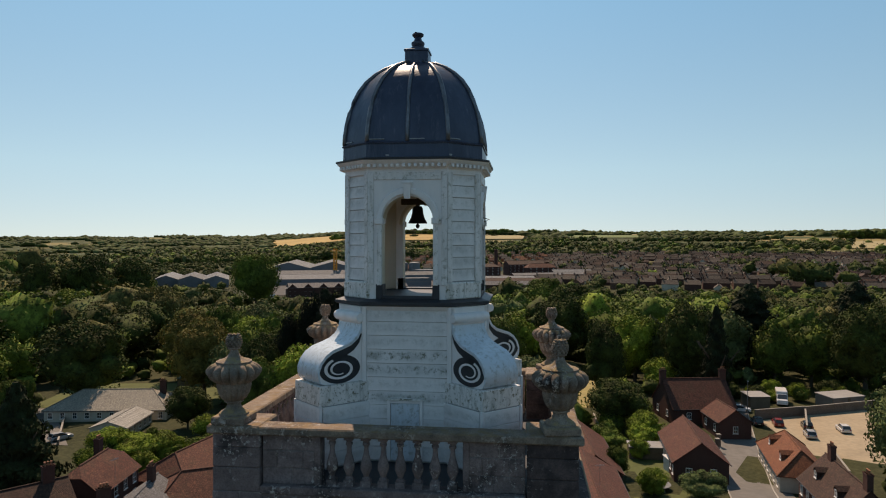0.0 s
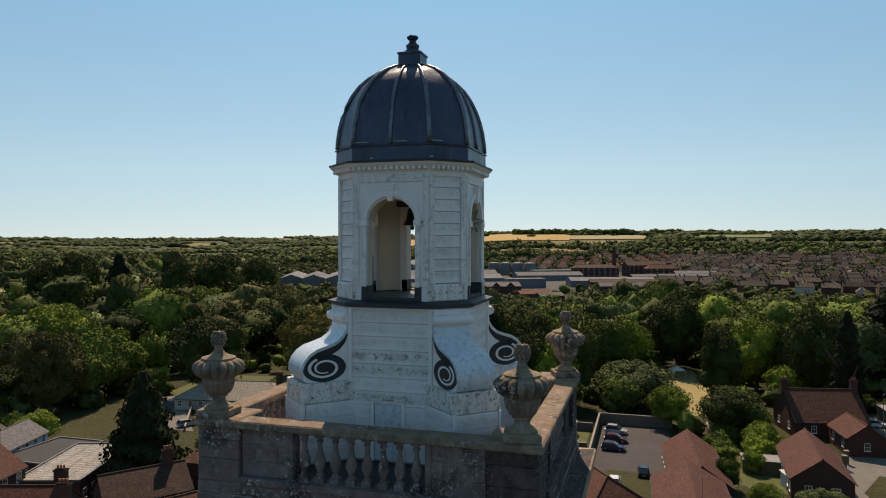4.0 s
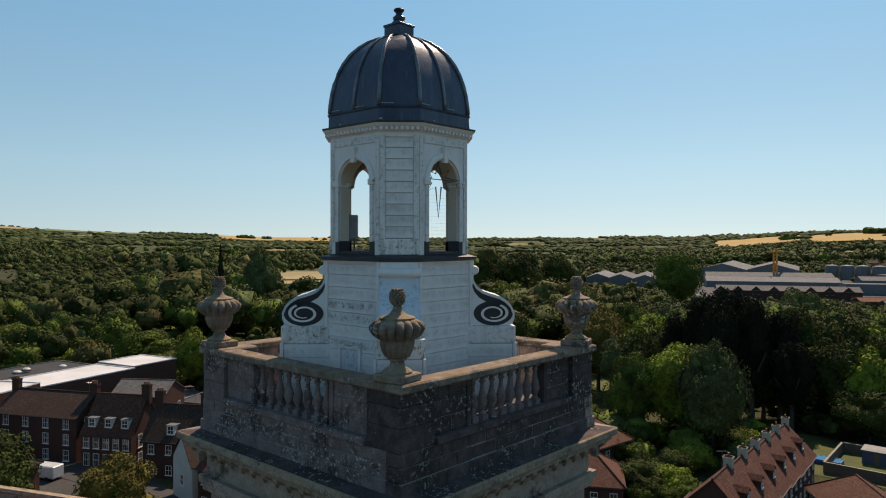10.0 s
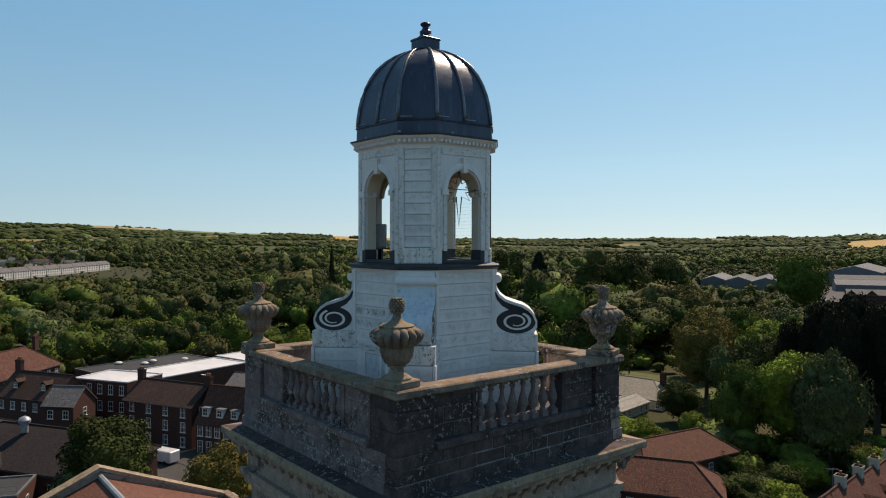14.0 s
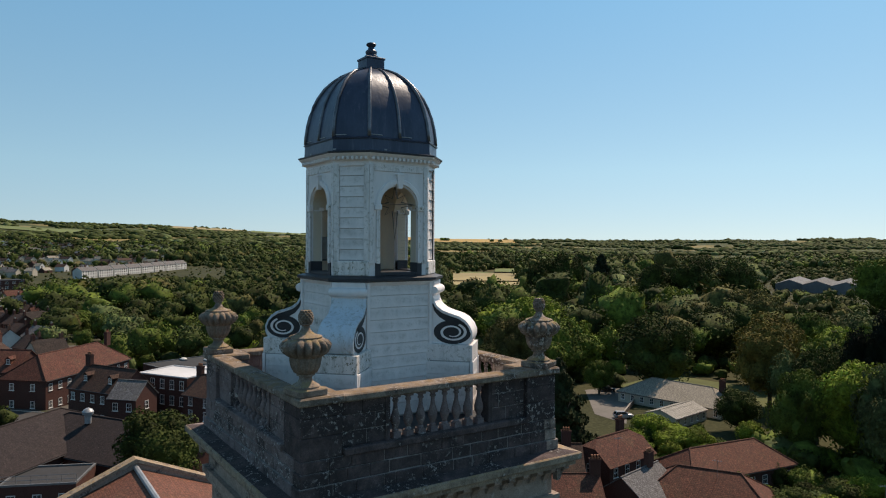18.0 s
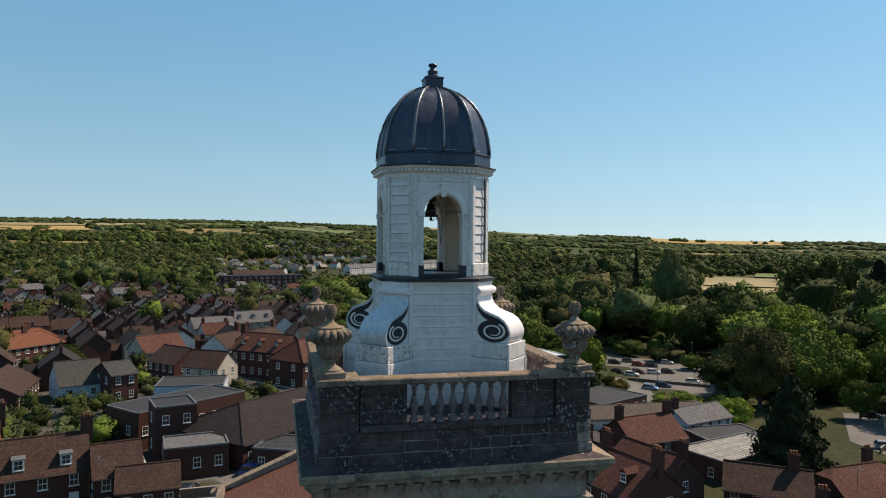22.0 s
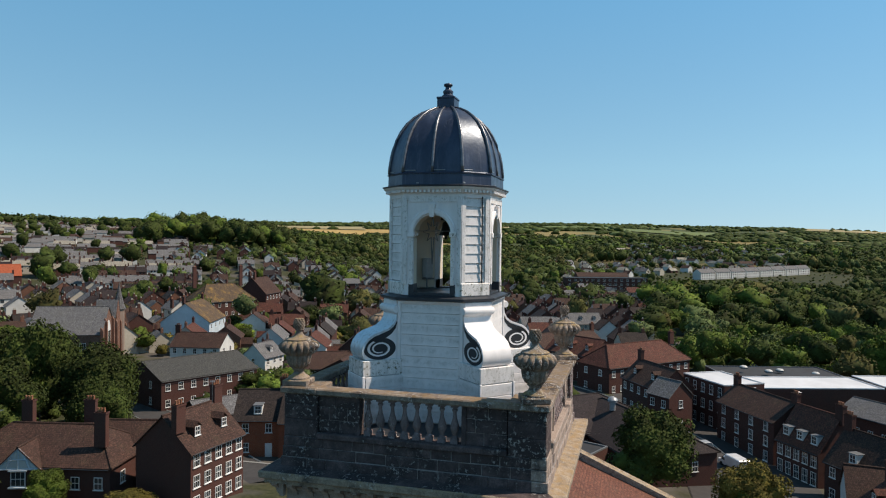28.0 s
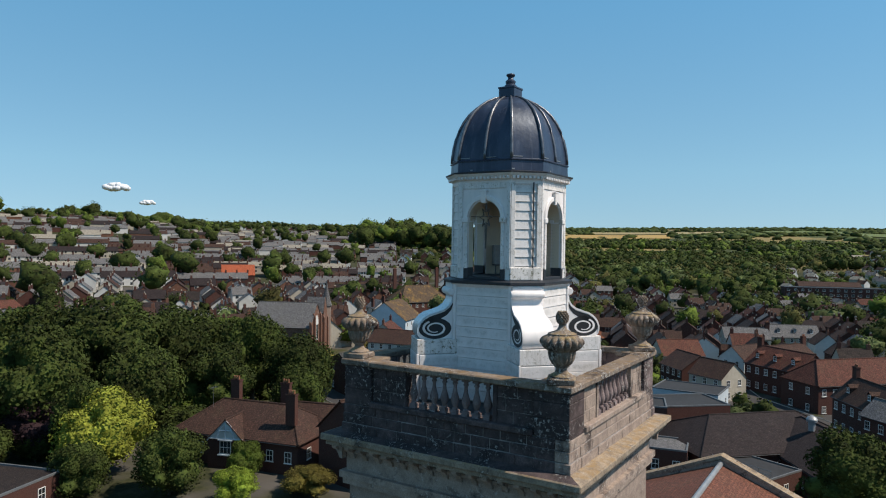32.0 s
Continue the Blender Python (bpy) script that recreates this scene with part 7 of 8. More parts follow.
CAR_PAINT = {n: plain("car_paint_" + n, c, 0.25, 0.2, 6, 0.05, 0, spec=0.7) for n, c in
             dict(white=(0.75, 0.75, 0.76), silver=(0.42, 0.43, 0.45), black=(0.015, 0.016, 0.018), red=(0.25, 0.02, 0.015), maroon=(0.09, 0.012, 0.015), navy=(0.02, 0.035, 0.09), blue=(0.03, 0.09, 0.35), sky=(0.12, 0.3, 0.45), grey=(0.09, 0.095, 0.1)).items()}
CARS = {}


def side_loft(profile, half, tuck):
    """A side profile drawn across the width, tucked in towards its edges."""
    rows = []
    cx = sum(p[0] for p in profile) / len(profile)
    for y, k in ((-half, tuck), (-half * 0.82, 1.0), (half * 0.82, 1.0), (half, tuck)):
        rows.append([(cx + (x - cx) * (1 - (1 - k) * 0.5), y, z if k == 1 else 0.25 + (z - 0.25) * (0.88 if z > 0.6 else 1)) for x, z in profile])
    return Geo().loft(rows)


def car(paint, x, y, turn, tall=1.0, lift=0.0):
    key = (paint, tall)
    z = ground_z(x, y) + 0.09 + lift
    words = {"navy": "navy blue", "sky": "light blue"}.get(paint, paint)
    if key in CARS:
        return copy_thing(CARS[key], pose(x, y, z, 0, 0, turn))
    t = thing("car", f"{words} hatchback car parked on tarmac" if tall == 1 else f"{words} estate car parked on tarmac", "car", (x, y, z), turn, "parked cars")
    body = [(-2.1, 0.35), (-2.12, 0.62), (-2.05, 0.86), (-1.3, 0.92), (1.0, 0.95), (1.75, 0.86), (2.08, 0.68), (2.12, 0.4), (2.0, 0.24), (-2.0, 0.24)]
    part("body", side_loft(body, 0.88, 0.96), CAR_PAINT[paint], t, smooth=35)
    cab = [(-2.0, 0.9), (-1.72, 1.36 * tall), (-1.3, 1.45 * tall), (0.15, 1.45 * tall), (1.05, 0.93)]
    part("glasshouse", side_loft(cab, 0.8, 0.93), GLASS, t, "dark car windows", smooth=30)
    top = [(-1.75, 1.36 * tall), (-1.3, 1.455 * tall), (0.18, 1.455 * tall), (0.3, 1.36 * tall), (0.0, 1.42 * tall), (-1.3, 1.42 * tall)]
    part("roof", Geo().block(-1.6, -0.62, 1.4 * tall, 0.15, 0.62, 1.47 * tall, 0.02), CAR_PAINT[paint], t)
    for s in (-1, 1):
        part("pillar", Geo().tube([(0.2, s * 0.68, 1.4 * tall), (1.05, s * 0.78, 0.92)], 0.035, 5), CAR_PAINT[paint], t)
        part("pillar", Geo().tube([(-1.6, s * 0.68, 1.4 * tall), (-1.95, s * 0.76, 0.9)], 0.05, 5), CAR_PAINT[paint], t)
        part("headlight", Geo().block(1.9, s * 0.62 - 0.16, 0.62, 2.1, s * 0.62 + 0.16, 0.76, 0.03), LAMP, t)
        part("tail_light", Geo().block(-2.13, s * 0.66 - 0.12, 0.66, -2.0, s * 0.66 + 0.12, 0.86, 0.02), TAIL, t)
        for wx in (-1.3, 1.32):
            w = part("wheel", Geo().lathe([(0.2, -0.1), (0.3, -0.1), (0.32, -0.06), (0.32, 0.06), (0.3, 0.1), (0.2, 0.1)], 16, m=pose(0, 0, 0, 90, 0, 0)), TYRE, t, m=pose(wx, s * 0.8, 0.32))
            part("rim", Geo().lathe([(0.02, -0.11), (0.19, -0.1), (0.2, 0.1), (0.02, 0.11)], 10, m=pose(0, 0, 0, 90, 0, 0)), RIM, w)
    part("number_plate", Geo().box(-2.14, -0.26, 0.5, -2.12, 0.26, 0.61), PLATE, t)
    CARS[key] = t
    return t


for row in (("red", -182.6, 108.7, 58), ("black", -180.5, 112.0, 58), ("silver", -185.3, 120.5, 58), ("maroon", -169.8, 101.4, 60), ("white", -166.6, 97.6, 60), ("black", -170.9, 95.2, 60),
            ("white", -168.9, 106.2, 60), ("black", -169.0, 111.0, 60), ("sky", -145.5, 91.6, 50), ("navy", -149.3, 97.8, 50), ("white", -152.5, 108.9, 58), ("black", -188, 103, 58), ("grey", -190, 109, 58),
            ("silver", 0.0, 121.2, -8, 1.12), ("maroon", 0.2, 115.4, -8), ("navy", 0.0, 110.0, -8), ("black", 5.2, 97.6, 92, 1.12), ("white", 1.0, 91, 92),
            ("silver", 56.5, 121.3, 80), ("white", 64.6, 126.3, 84), ("white", 49.5, 140.5, -10), ("black", 49.5, 129.5, 85, 1.12), ("red", 53.5, 129.5, 80), ("black", 58.5, 128, 78),
            ("blue", -73.4, -7.5, 75), ("grey", -70.6, -6.6, 75), ("silver", -81.4, -23.6, 20), ("grey", -91.5, -28.6, 110), ("silver", -88, -29.5, 110), ("black", -67.5, -15.3, 170), ("navy", -84, -29.5, 110),
            ("black", -108.5, 125.5, 40), ("silver", -86, 106.5, 60), ("silver", -98, 16.5, 205), ("blue", -230, -39, 190), ("red", -215, -37, 190), ("white", -300, -46, 190)):
    car(*row)


def box_van(label, x, y, turn, L, W, H, paint, name="van"):
    t = thing(name, label, "van", (x, y, ground_z(x, y) + 0.09), turn)
    part("body", Geo().block(-L / 2, -W / 2, 0.45, L / 2 - 1.3, W / 2, H, 0.12), CAR_PAINT[paint], t)
    part("cab", side_loft([(L / 2 - 1.4, 0.4), (L / 2 - 1.4, H * 0.82), (L / 2 - 0.9, H * 0.8), (L / 2 - 0.1, H * 0.5), (L / 2 + 0.5, H * 0.44), (L / 2 + 0.6, 0.4)], W / 2 * 0.96, 0.97), CAR_PAINT[paint], t)
    part("windscreen", Geo().add([(L / 2 - 0.84, -W * 0.4, H * 0.8), (L / 2 - 0.84, W * 0.4, H * 0.8), (L / 2 - 0.08, W * 0.44, H * 0.52), (L / 2 - 0.08, -W * 0.44, H * 0.52)], [(0, 1, 2, 3)]), GLASS, t)
    for s in (-1, 1):
        part("side_window", Geo().box(L / 2 - 1.25, s * W * 0.488 - 0.012, H * 0.5, L / 2 - 0.5, s * W * 0.488 + 0.012, H * 0.7), GLASS, t)
        part("headlight", Geo().block(L / 2 + 0.45, s * W * 0.36 - 0.15, 0.75, L / 2 + 0.62, s * W * 0.36 + 0.15, 0.95, 0.03), LAMP, t)
        for wx in (-L / 2 + 1.1, L / 2 - 0.4):
            part("wheel", Geo().lathe([(0.2, -0.12), (0.34, -0.12), (0.36, 0), (0.34, 0.12), (0.2, 0.12)], 14, m=pose(0, 0, 0, 90, 0, 0)), TYRE, t, m=pose(wx, s * W * 0.46, 0.36))
    return t


box_van("white motorhome parked beside garden", 61.5, 150.5, -105, 6.5, 2.3, 3.0, "white", "motorhome")
box_van("white panel van parked on street", -88.9, 20.2, 205, 4.9, 1.9, 2.1, "white")

# ---- small garden things ----


def hut(label, x, y, turn, L, W, H, wall, roof, name="shed"):
    t = thing(name, label, "shed", (x, y, ground_z(x, y)), turn)
    part("wall", Geo().block(-L / 2, -W / 2, -0.3, L / 2, W / 2, H, 0.03), wall, t)
    g = Geo()
    slab(g, (-L / 2 - 0.15, -W / 2 - 0.15, H + 0.05), (L / 2 + 0.15, -W / 2 - 0.15, H + 0.05), (L / 2 + 0.15, W / 2 + 0.15, H + 0.35), (-L / 2 - 0.15, W / 2 + 0.15, H + 0.35), 0.08)
    part("roof", g, roof, t)
    part("door", Geo().block(-0.4, -W / 2 - 0.04, 0, 0.4, -W / 2, H - 0.25, 0.01), FENCE, t)
    return t


BLUE_TIMBER = plain("blue_timber", (0.06, 0.09, 0.16), 0.7, 0, 4)
GREY_ROOF = plain("grey_felt", (0.3, 0.3, 0.3), 0.8, 0, 3)
hut("blue timber shed with grey felt roof", -9.5, 118.5, 0, 4.2, 2.6, 2.2, BLUE_TIMBER, GREY_ROOF)
hut("brown timber shed with pale roof", 23.5, 105, 0, 6.0, 2.6, 2.1, FENCE, GREY_ROOF)
hut("small white garden shed", 26.6, 98.5, 20, 2.2, 2.0, 2.0, WALLS["white"], FRAME_WHITE)
hut("grey timber garage with flat roof", 54.5, 146.5, 10, 4.5, 4.5, 2.6, FENCE, GREY_ROOF)
hut("low grey garage with felt roof", 74, 150, 24, 9, 5, 2.4, GARDEN_WALL, GREY_ROOF, "garage")
hut("green-roofed garden hut with red door", -87.5, 158, 20, 2.8, 2.4, 2.2, FENCE, plain("green_felt", (0.06, 0.12, 0.08), 0.8), "hut")
pool = thing("paddling_pool", "bright blue rectangular framed paddling pool", "pool", (-15.8, 113.5, ground_z(-15, 113)), 0)
part("liner", Geo().block(-2.2, -1.3, 0, 2.2, 1.3, 0.75, 0.08), plain("blue_liner", (0.03, 0.13, 0.45), 0.4), pool)
part("water", Geo().box(-2.0, -1.1, 0.752, 2.0, 1.1, 0.76), plain("pool_water", (0.06, 0.3, 0.55), 0.1), pool)
part("rail", Geo().tube([(-2.2, -1.3, 0.78), (2.2, -1.3, 0.78), (2.2, 1.3, 0.78), (-2.2, 1.3, 0.78), (-2.2, -1.3, 0.78)], 0.06, 6), LAMP, pool)
tramp = thing("trampoline", "round black garden trampoline with steel legs", "trampoline", (22, 88, ground_z(22, 88)))
part("bed", Geo().lathe([(0.01, 0.8), (1.9, 0.8), (1.9, 0.83), (0.01, 0.83)], 24), BLACK, tramp)
part("rim_pad", Geo().lathe([(1.85, 0.78), (2.2, 0.79), (2.2, 0.86), (1.85, 0.87)], 24), LEADING, tramp)
for i in range(6):
    part("leg", Geo().tube([(2.0 * math.cos(i * 1.047), 2.0 * math.sin(i * 1.047), -0.1), (2.0 * math.cos(i * 1.047), 2.0 * math.sin(i * 1.047), 0.8)], 0.04, 6), LAMP, tramp)
gaz = thing("gazebo", "white canvas garden gazebo with four poles", "gazebo", (13.5, 184, ground_z(13.5, 184)), 15)
part("canopy", Geo().loft([[(-1.9, -1.9, 2.2), (1.9, -1.9, 2.2), (1.9, 1.9, 2.2), (-1.9, 1.9, 2.2)], [(-0.7, -0.7, 2.9), (0.7, -0.7, 2.9), (0.7, 0.7, 2.9), (-0.7, 0.7, 2.9)], [(-0.05, -0.05, 3.4), (0.05, -0.05, 3.4), (0.05, 0.05, 3.4), (-0.05, 0.05, 3.4)]]), WALLS["white"], gaz)
for x in (-1.8, 1.8):
    for y in (-1.8, 1.8):
        part("pole", Geo().tube([(x, y, -0.1), (x, y, 2.2)], 0.04, 6), LAMP, gaz)
table = thing("picnic_table", "weathered timber picnic table on lawn", "table", (-99, 140, ground_z(-99, 140)), 30)
part("tabletop", Geo().block(-0.9, -0.4, 0.7, 0.9, 0.4, 0.76, 0.01), FENCE, table)
for s in (-1, 1):
    part("bench", Geo().block(-0.9, s * 0.75 - 0.13, 0.42, 0.9, s * 0.75 + 0.13, 0.47, 0.01), FENCE, table)
    part("leg_frame", Geo().box(s * 0.6 - 0.04, -0.85, 0.34, s * 0.6 + 0.04, 0.85, 0.42).box(s * 0.6 - 0.04, -0.25, 0, s * 0.6 + 0.04, -0.15, 0.7).box(s * 0.6 - 0.04, 0.15, 0, s * 0.6 + 0.04, 0.25, 0.7), FENCE, table)
for x, y in ((-158, 101), (-149, 112), (-178, 125), (49, 134)):
    post = thing("lamp_post", "slim grey steel lamp post in car park", "lamp post", (x, y, ground_z(x, y)))
    part("column", Geo().tube([(0, 0, -0.2), (0, 0, 4), (0, 0, 8)], [0.09, 0.07, 0.05], 8), LEADING, post)
    part("lantern", Geo().block(-0.1, -0.35, 7.95, 0.1, 0.15, 8.08, 0.03), LAMP, post)
for x, y, c in ((-77.6, -3.6, "blue"), (-77.9, -2.6, "maroon"), (-77.4, -4.6, "navy"), (-75.6, 0.2, "blue")):
    b = thing("wheelie_bin", f"{'blue' if c != 'maroon' else 'purple'} plastic wheelie bin beside hall", "bin", (x, y, ground_z(x, y) + 0.08))
    part("bin_body", Geo().loft([[(-h, -h, z), (h, -h, z), (h, h, z), (-h, h, z)] for h, z in ((0.26, 0.05), (0.34, 1.15))]), CAR_PAINT[c], b)
    part("lid", Geo().block(-0.37, -0.38, 1.15, 0.37, 0.38, 1.24, 0.02), CAR_PAINT[c], b)

# ---- mill, sheds and flats further off ----
SHED_WALL = plain("grey_cladding", (0.13, 0.145, 0.165), 0.6, 0.1, 0.6, 0.15)
WALLS["clad"] = SHED_WALL
ROOFS["sheet"] = tiled("pale_sheet_roof", (0.29, 0.31, 0.33), (0.2, 0.215, 0.23), mossy=0.15, high=6.0, wide=1.2)
ROOFS["sheetd"] = tiled("grey_sheet_roof", (0.24, 0.25, 0.26), (0.16, 0.17, 0.18), mossy=0.15, high=6.0, wide=1.2)
big = dict(rows=0, category="warehouse", name="warehouse", sink=3)
for row in (("grey clad shed with gabled front", -304.0, 548.0, -336.0, 620.0, 10, 21, 6.5, "gable", "sheet", "clad"), ("grey clad shed with pale gabled roof", -282.0, 549.0, -314.0, 621.0, 10, 21, 6.5, "gable", "sheetd", "clad"),
            ("grey gabled shed at end of row", -260.0, 551.0, -292.0, 623.0, 10, 21, 6.5, "gable", "sheet", "clad"),
            ("long warehouse span with pale sheet roof", -222, 588, -130, 634, 9, 28, 5.5, "gable", "sheet", "clad"), ("long warehouse span with rooflight strips", -232, 614, -140, 660, 11.5, 28, 7.5, "gable", "sheetd", "clad"),
            ("high warehouse with gabled end", -232, 655, -262, 770, 18, 44, 12, "gable", "sheet", "clad"), ("high grey warehouse with gabled end", -192, 672, -222, 786, 18, 44, 12, "gable", "sheetd", "clad"),
            ("brick-fronted works with slate roof", -166, 464, -88, 503, 9.5, 15, 6.5, "gable", "slate", "brick"),
            ("low red-roofed brick workshop", -80, 455, -60, 470, 6, 10, 4, "gable", "orange", "brick"), ("low slate-roofed brick workshop building", -64, 440, -50, 452, 6, 9, 4, "gable", "slate", "brick"),
            ("flat grey works building", -110, 700, -60, 730, 9, 20, 9, "flat", "sheet", "clad"), ("long low building with solar roof", -10, 655, 60, 690, 7, 12, 5, "gable", "slate", "brick")):
    house(*row, **big)
for row in (("long pale-roofed shed at works", -60, 590, 10, 612, 8, 24, 5.5, "gable", "sheet", "clad"), ("dark brick works range", -40, 560, 20, 575, 8, 12, 6, "gable", "brown", "brick"), ("low grey shed behind works", -120, 660, -60, 690, 9, 22, 6, "gable", "sheetd", "clad"),
            ("pale-roofed workshop beside mill", 30, 700, 70, 712, 8, 16, 5, "gable", "sheet", "brick"), ("grey flat works block", -110, 560, -80, 575, 8, 18, 8, "flat", "sheetd", "clad"), ("red brick stores with slate roof", -30, 520, 10, 532, 8, 11, 5.5, "gable", "slate", "brick")):
    house(*row, **big)
for k in range(8):
    x, y = -160.5 + k * 9.8, 458.5 + k * 4.9
    house("brick gabled bay of the works", x, y, x - 4.0, y + 8.0, 9.3, 7.5, 6.0, "gable", "slate", "brick", rows=2, bays=1, sides=(), name="gabled_bay", category="building")
house("tall red brick mill with grey roof", -62, 700, -30, 712, 15, 14, 12, "hip", "brown", "brick", rows=4, bays=8, name="mill", category="mill", sides=(-1,), end_windows=False)
house("tall red brick mill with gabled roof", -18, 752, 22, 770, 16, 16, 12, "gable", "brown", "brick", rows=4, bays=9, name="mill", category="mill", sides=(-1,), end_windows=False)
house("red brick mill wing", 8, 735, 30, 745, 13, 12, 9, "hip", "rust", "brick", rows=3, bays=5, name="mill", category="mill", sides=(-1,), end_windows=False)
stack = thing("mill_chimney", "tall round red brick mill chimney", "chimney", (-29, 750, ground_z(-29, 750)))
upart("shaft", Geo().lathe([(2.3, -1), (1.9, 20), (1.7, 27), (2.0, 27.5), (2.0, 28.5), (1.6, 29)], 20), WALLS["brick"], stack)
silo = thing("silo", "grey steel storage silo at works", "silo", (-165, 772, ground_z(-165, 772)), 0, "steel silos")
part("tank", Geo().lathe([(6.5, -1), (6.5, 13), (5.5, 14.2), (0.5, 15)], 24), plain("silo_steel", (0.16, 0.165, 0.17), 0.7, 0.1, 1), silo, smooth=40)
part("ladder", Geo().box(-0.4, -6.7, 0, 0.4, -6.5, 14), LEADING, silo)
for i in range(1, 4):
    copy_thing(silo, pose(-165 + i * 14, 772 - i, ground_z(-150, 772)))
crane = thing("tower_crane", "orange lattice crane mast above warehouse roofs", "crane", (-180, 640, ground_z(-180, 640)))
ORANGE = plain("orange_steel", (0.7, 0.3, 0.03), 0.5)
for sx in (-1, 1):
    for sy in (-1, 1):
        part("mast_leg", Geo().box(sx * 1.3 - 0.35, sy * 1.3 - 0.35, 0, sx * 1.3 + 0.35, sy * 1.3 + 0.35, 32), ORANGE, crane)
for i in range(12):
    part("brace", Geo().tube([(-1.3, -1.3, i * 2.5), (1.3, -1.3, i * 2.5 + 2.5)], 0.28, 4).tube([(1.3, 1.3, i * 2.5), (-1.3, 1.3, i * 2.5 + 2.5)], 0.28, 4), ORANGE, crane)
part("jib", Geo().box(-1, -14, 29, 1, 22, 30.4), ORANGE, crane)
trailer = thing("lorry_trailer", "white lorry trailer parked by works", "trailer", (-172, 432, ground_z(-172, 432)), 40)
part("box_body", Geo().block(-8, -1.3, 1.1, 8, 1.3, 4.0, 0.05), CAR_PAINT["white"], trailer)
part("axles", Geo().box(3, -1.2, 0, 6, 1.2, 1.1).box(-6, -1.0, 0, -5.6, 1.0, 1.1), TYRE, trailer)
house("brick block of flats with balconies", -507, -46, -526, 12, 9.5, 13, 9.4, "flat", "felt", "brick", rows=3, bays=14, sides=(-1, 1), end_windows=False, name="flats", category="flats", win=(1.8, 1.6))
house("brick block of flats with pitched roof", -535, -40, -548, -2, 12, 12, 9, "gable", "brown", "brick", rows=3, bays=8, sides=(-1, 1), end_windows=False, name="flats", category="flats", win=(1.6, 1.5))
for i in range(8):
    x, y = -690 - i * 21, 62 + i * 16.5
    t = house("white rendered terrace with slate roof", x, y, x - 19, y + 15, 10.5, 9, 7.0, "gable", "slate", "white", rows=0, name="terrace", category="terrace", group="white terrace", chim=((0, 0),))
    g = Geo()
    for k in range(6):
        for z in (0.6, 3.2, 5.3):
            for s in (-4.5, 4.5):
                g.box((k - 2.5) * 3.9 - 0.7, s - 0.04, z, (k - 2.5) * 3.9 + 0.7, s + 0.04, z + 1.3)
    tagged(part("pane_row", g, GLASS, t), kind="stuff")

# ---- many more houses ----
random.seed(11)
rng = np.random.default_rng(21)
# some circles only keep open the camera's view of red roof and terrace
FILLED = [(a, b, 0.5 * c + 5) for a, b, c in TAKEN] + [(x, y, r * 0.8) for x, y, r, _ in HILL_TREES] + [(-259, -306, 14), (-243, -289, 11), (-236, -279, 8), (-122, -121, 15), (-507, -20, 40), (-540, -20, 35), (-590, 60, 55), (-640, 100, 55), (-690, 130, 50), (-740, 160, 50), (-800, 170, 50)]


def free(x, y, r):
    return all((x - a) ** 2 + (y - b) ** 2 > (r + c) ** 2 for a, b, c in FILLED)


TEMPLATES = {}


def plain_house(roof, wall, L, W, H, E, near):
    """A house that is copied about; near ones have windows."""
    key = (roof, wall, L, W, H, E, near)
    if key not in TEMPLATES:
        colour = {"red": "red-tiled", "brown": "brown-tiled", "rust": "rust-tiled", "slate": "slate-roofed", "dark": "dark-roofed", "orange": "orange-tiled", "grey": "grey-roofed", "plum": "plum-brown tiled"}[roof]
        stuff = {"brick": "red brick", "white": "white rendered", "cream": "cream rendered", "brownb": "brown brick"}[wall]
        t = house(f"{colour} {stuff} house in the town", -L / 2, 0, L / 2, 0, H, W, E, "gable", roof, wall, rows=0)
        for o in list(t.children_recursive):
            if o.name.startswith(("gutter", "ridge")):
                bpy.data.objects.remove(o)
        c = upart("chimney", Geo().box(-L / 2, -0.3, H - 1, -L / 2 + 0.9, 0.3, H + 1.3).lathe([(0.13, H + 1.3), (0.13, H + 1.7)], 6, m=pose(-L / 2 + 0.3, 0, 0)).lathe([(0.13, H + 1.3), (0.13, H + 1.7)], 6, m=pose(-L / 2 + 0.62, 0, 0)), WALLS["brick"], t)
        back = Geo()
        for s in (-1, 1):
            slab(back, (L * 0.08 if s < 0 else L * 0.42, W / 2 - 1.6, E * 0.62), (L * 0.08 if s < 0 else L * 0.42, W / 2 + 3.2, E * 0.62), (L * 0.25, W / 2 + 3.2, E * 0.62 + 1.7), (L * 0.25, W / 2 - 1.6, E * 0.62 + 1.7), 0.12)
        upart("back_wing", Geo().loft([[(L * 0.1, y, -1.5), (L * 0.4, y, -1.5), (L * 0.4, y, E * 0.64), (L * 0.25, y, E * 0.62 + 1.6), (L * 0.1, y, E * 0.64)] for y in (W / 2 - 0.5, W / 2 + 3)]), WALLS[wall], t)
        upart("wing_roof", back, ROOFS[roof], t)
        upart("chimney", Geo().box(L / 2 - 1.0, -0.3, H - 1, L / 2 - 0.1, 0.3, H + 1.1).lathe([(0.13, H + 1.1), (0.13, H + 1.55)], 6, m=pose(L / 2 - 0.4, 0, 0)), WALLS["brownb"], t)
        if near:
            for s in (-1, 1):
                for x in ((-L * 0.28, L * 0.28) if L < 12 else (-L * 0.35, 0, L * 0.35)):
                    for z in (0.9, 3.5):
                        if z + 1.3 < E + 0.3:
                            window(t, pose(x, s * (W / 2 + 0.01), z, 0, 0, 0 if s < 0 else 180), 1.1, 1.25, 1)
        TEMPLATES[key] = t
        return t, True
    return TEMPLATES[key], False


def put_house(x, y, turn, roof, wall, L, W, H, E, near):
    t, first = plain_house(roof, wall, L, W, H, E, near)
    m = pose(x, y, ground_z(x, y) - 0.1, 0, 0, turn)
    if first:
        t.matrix_basis = m
    else:
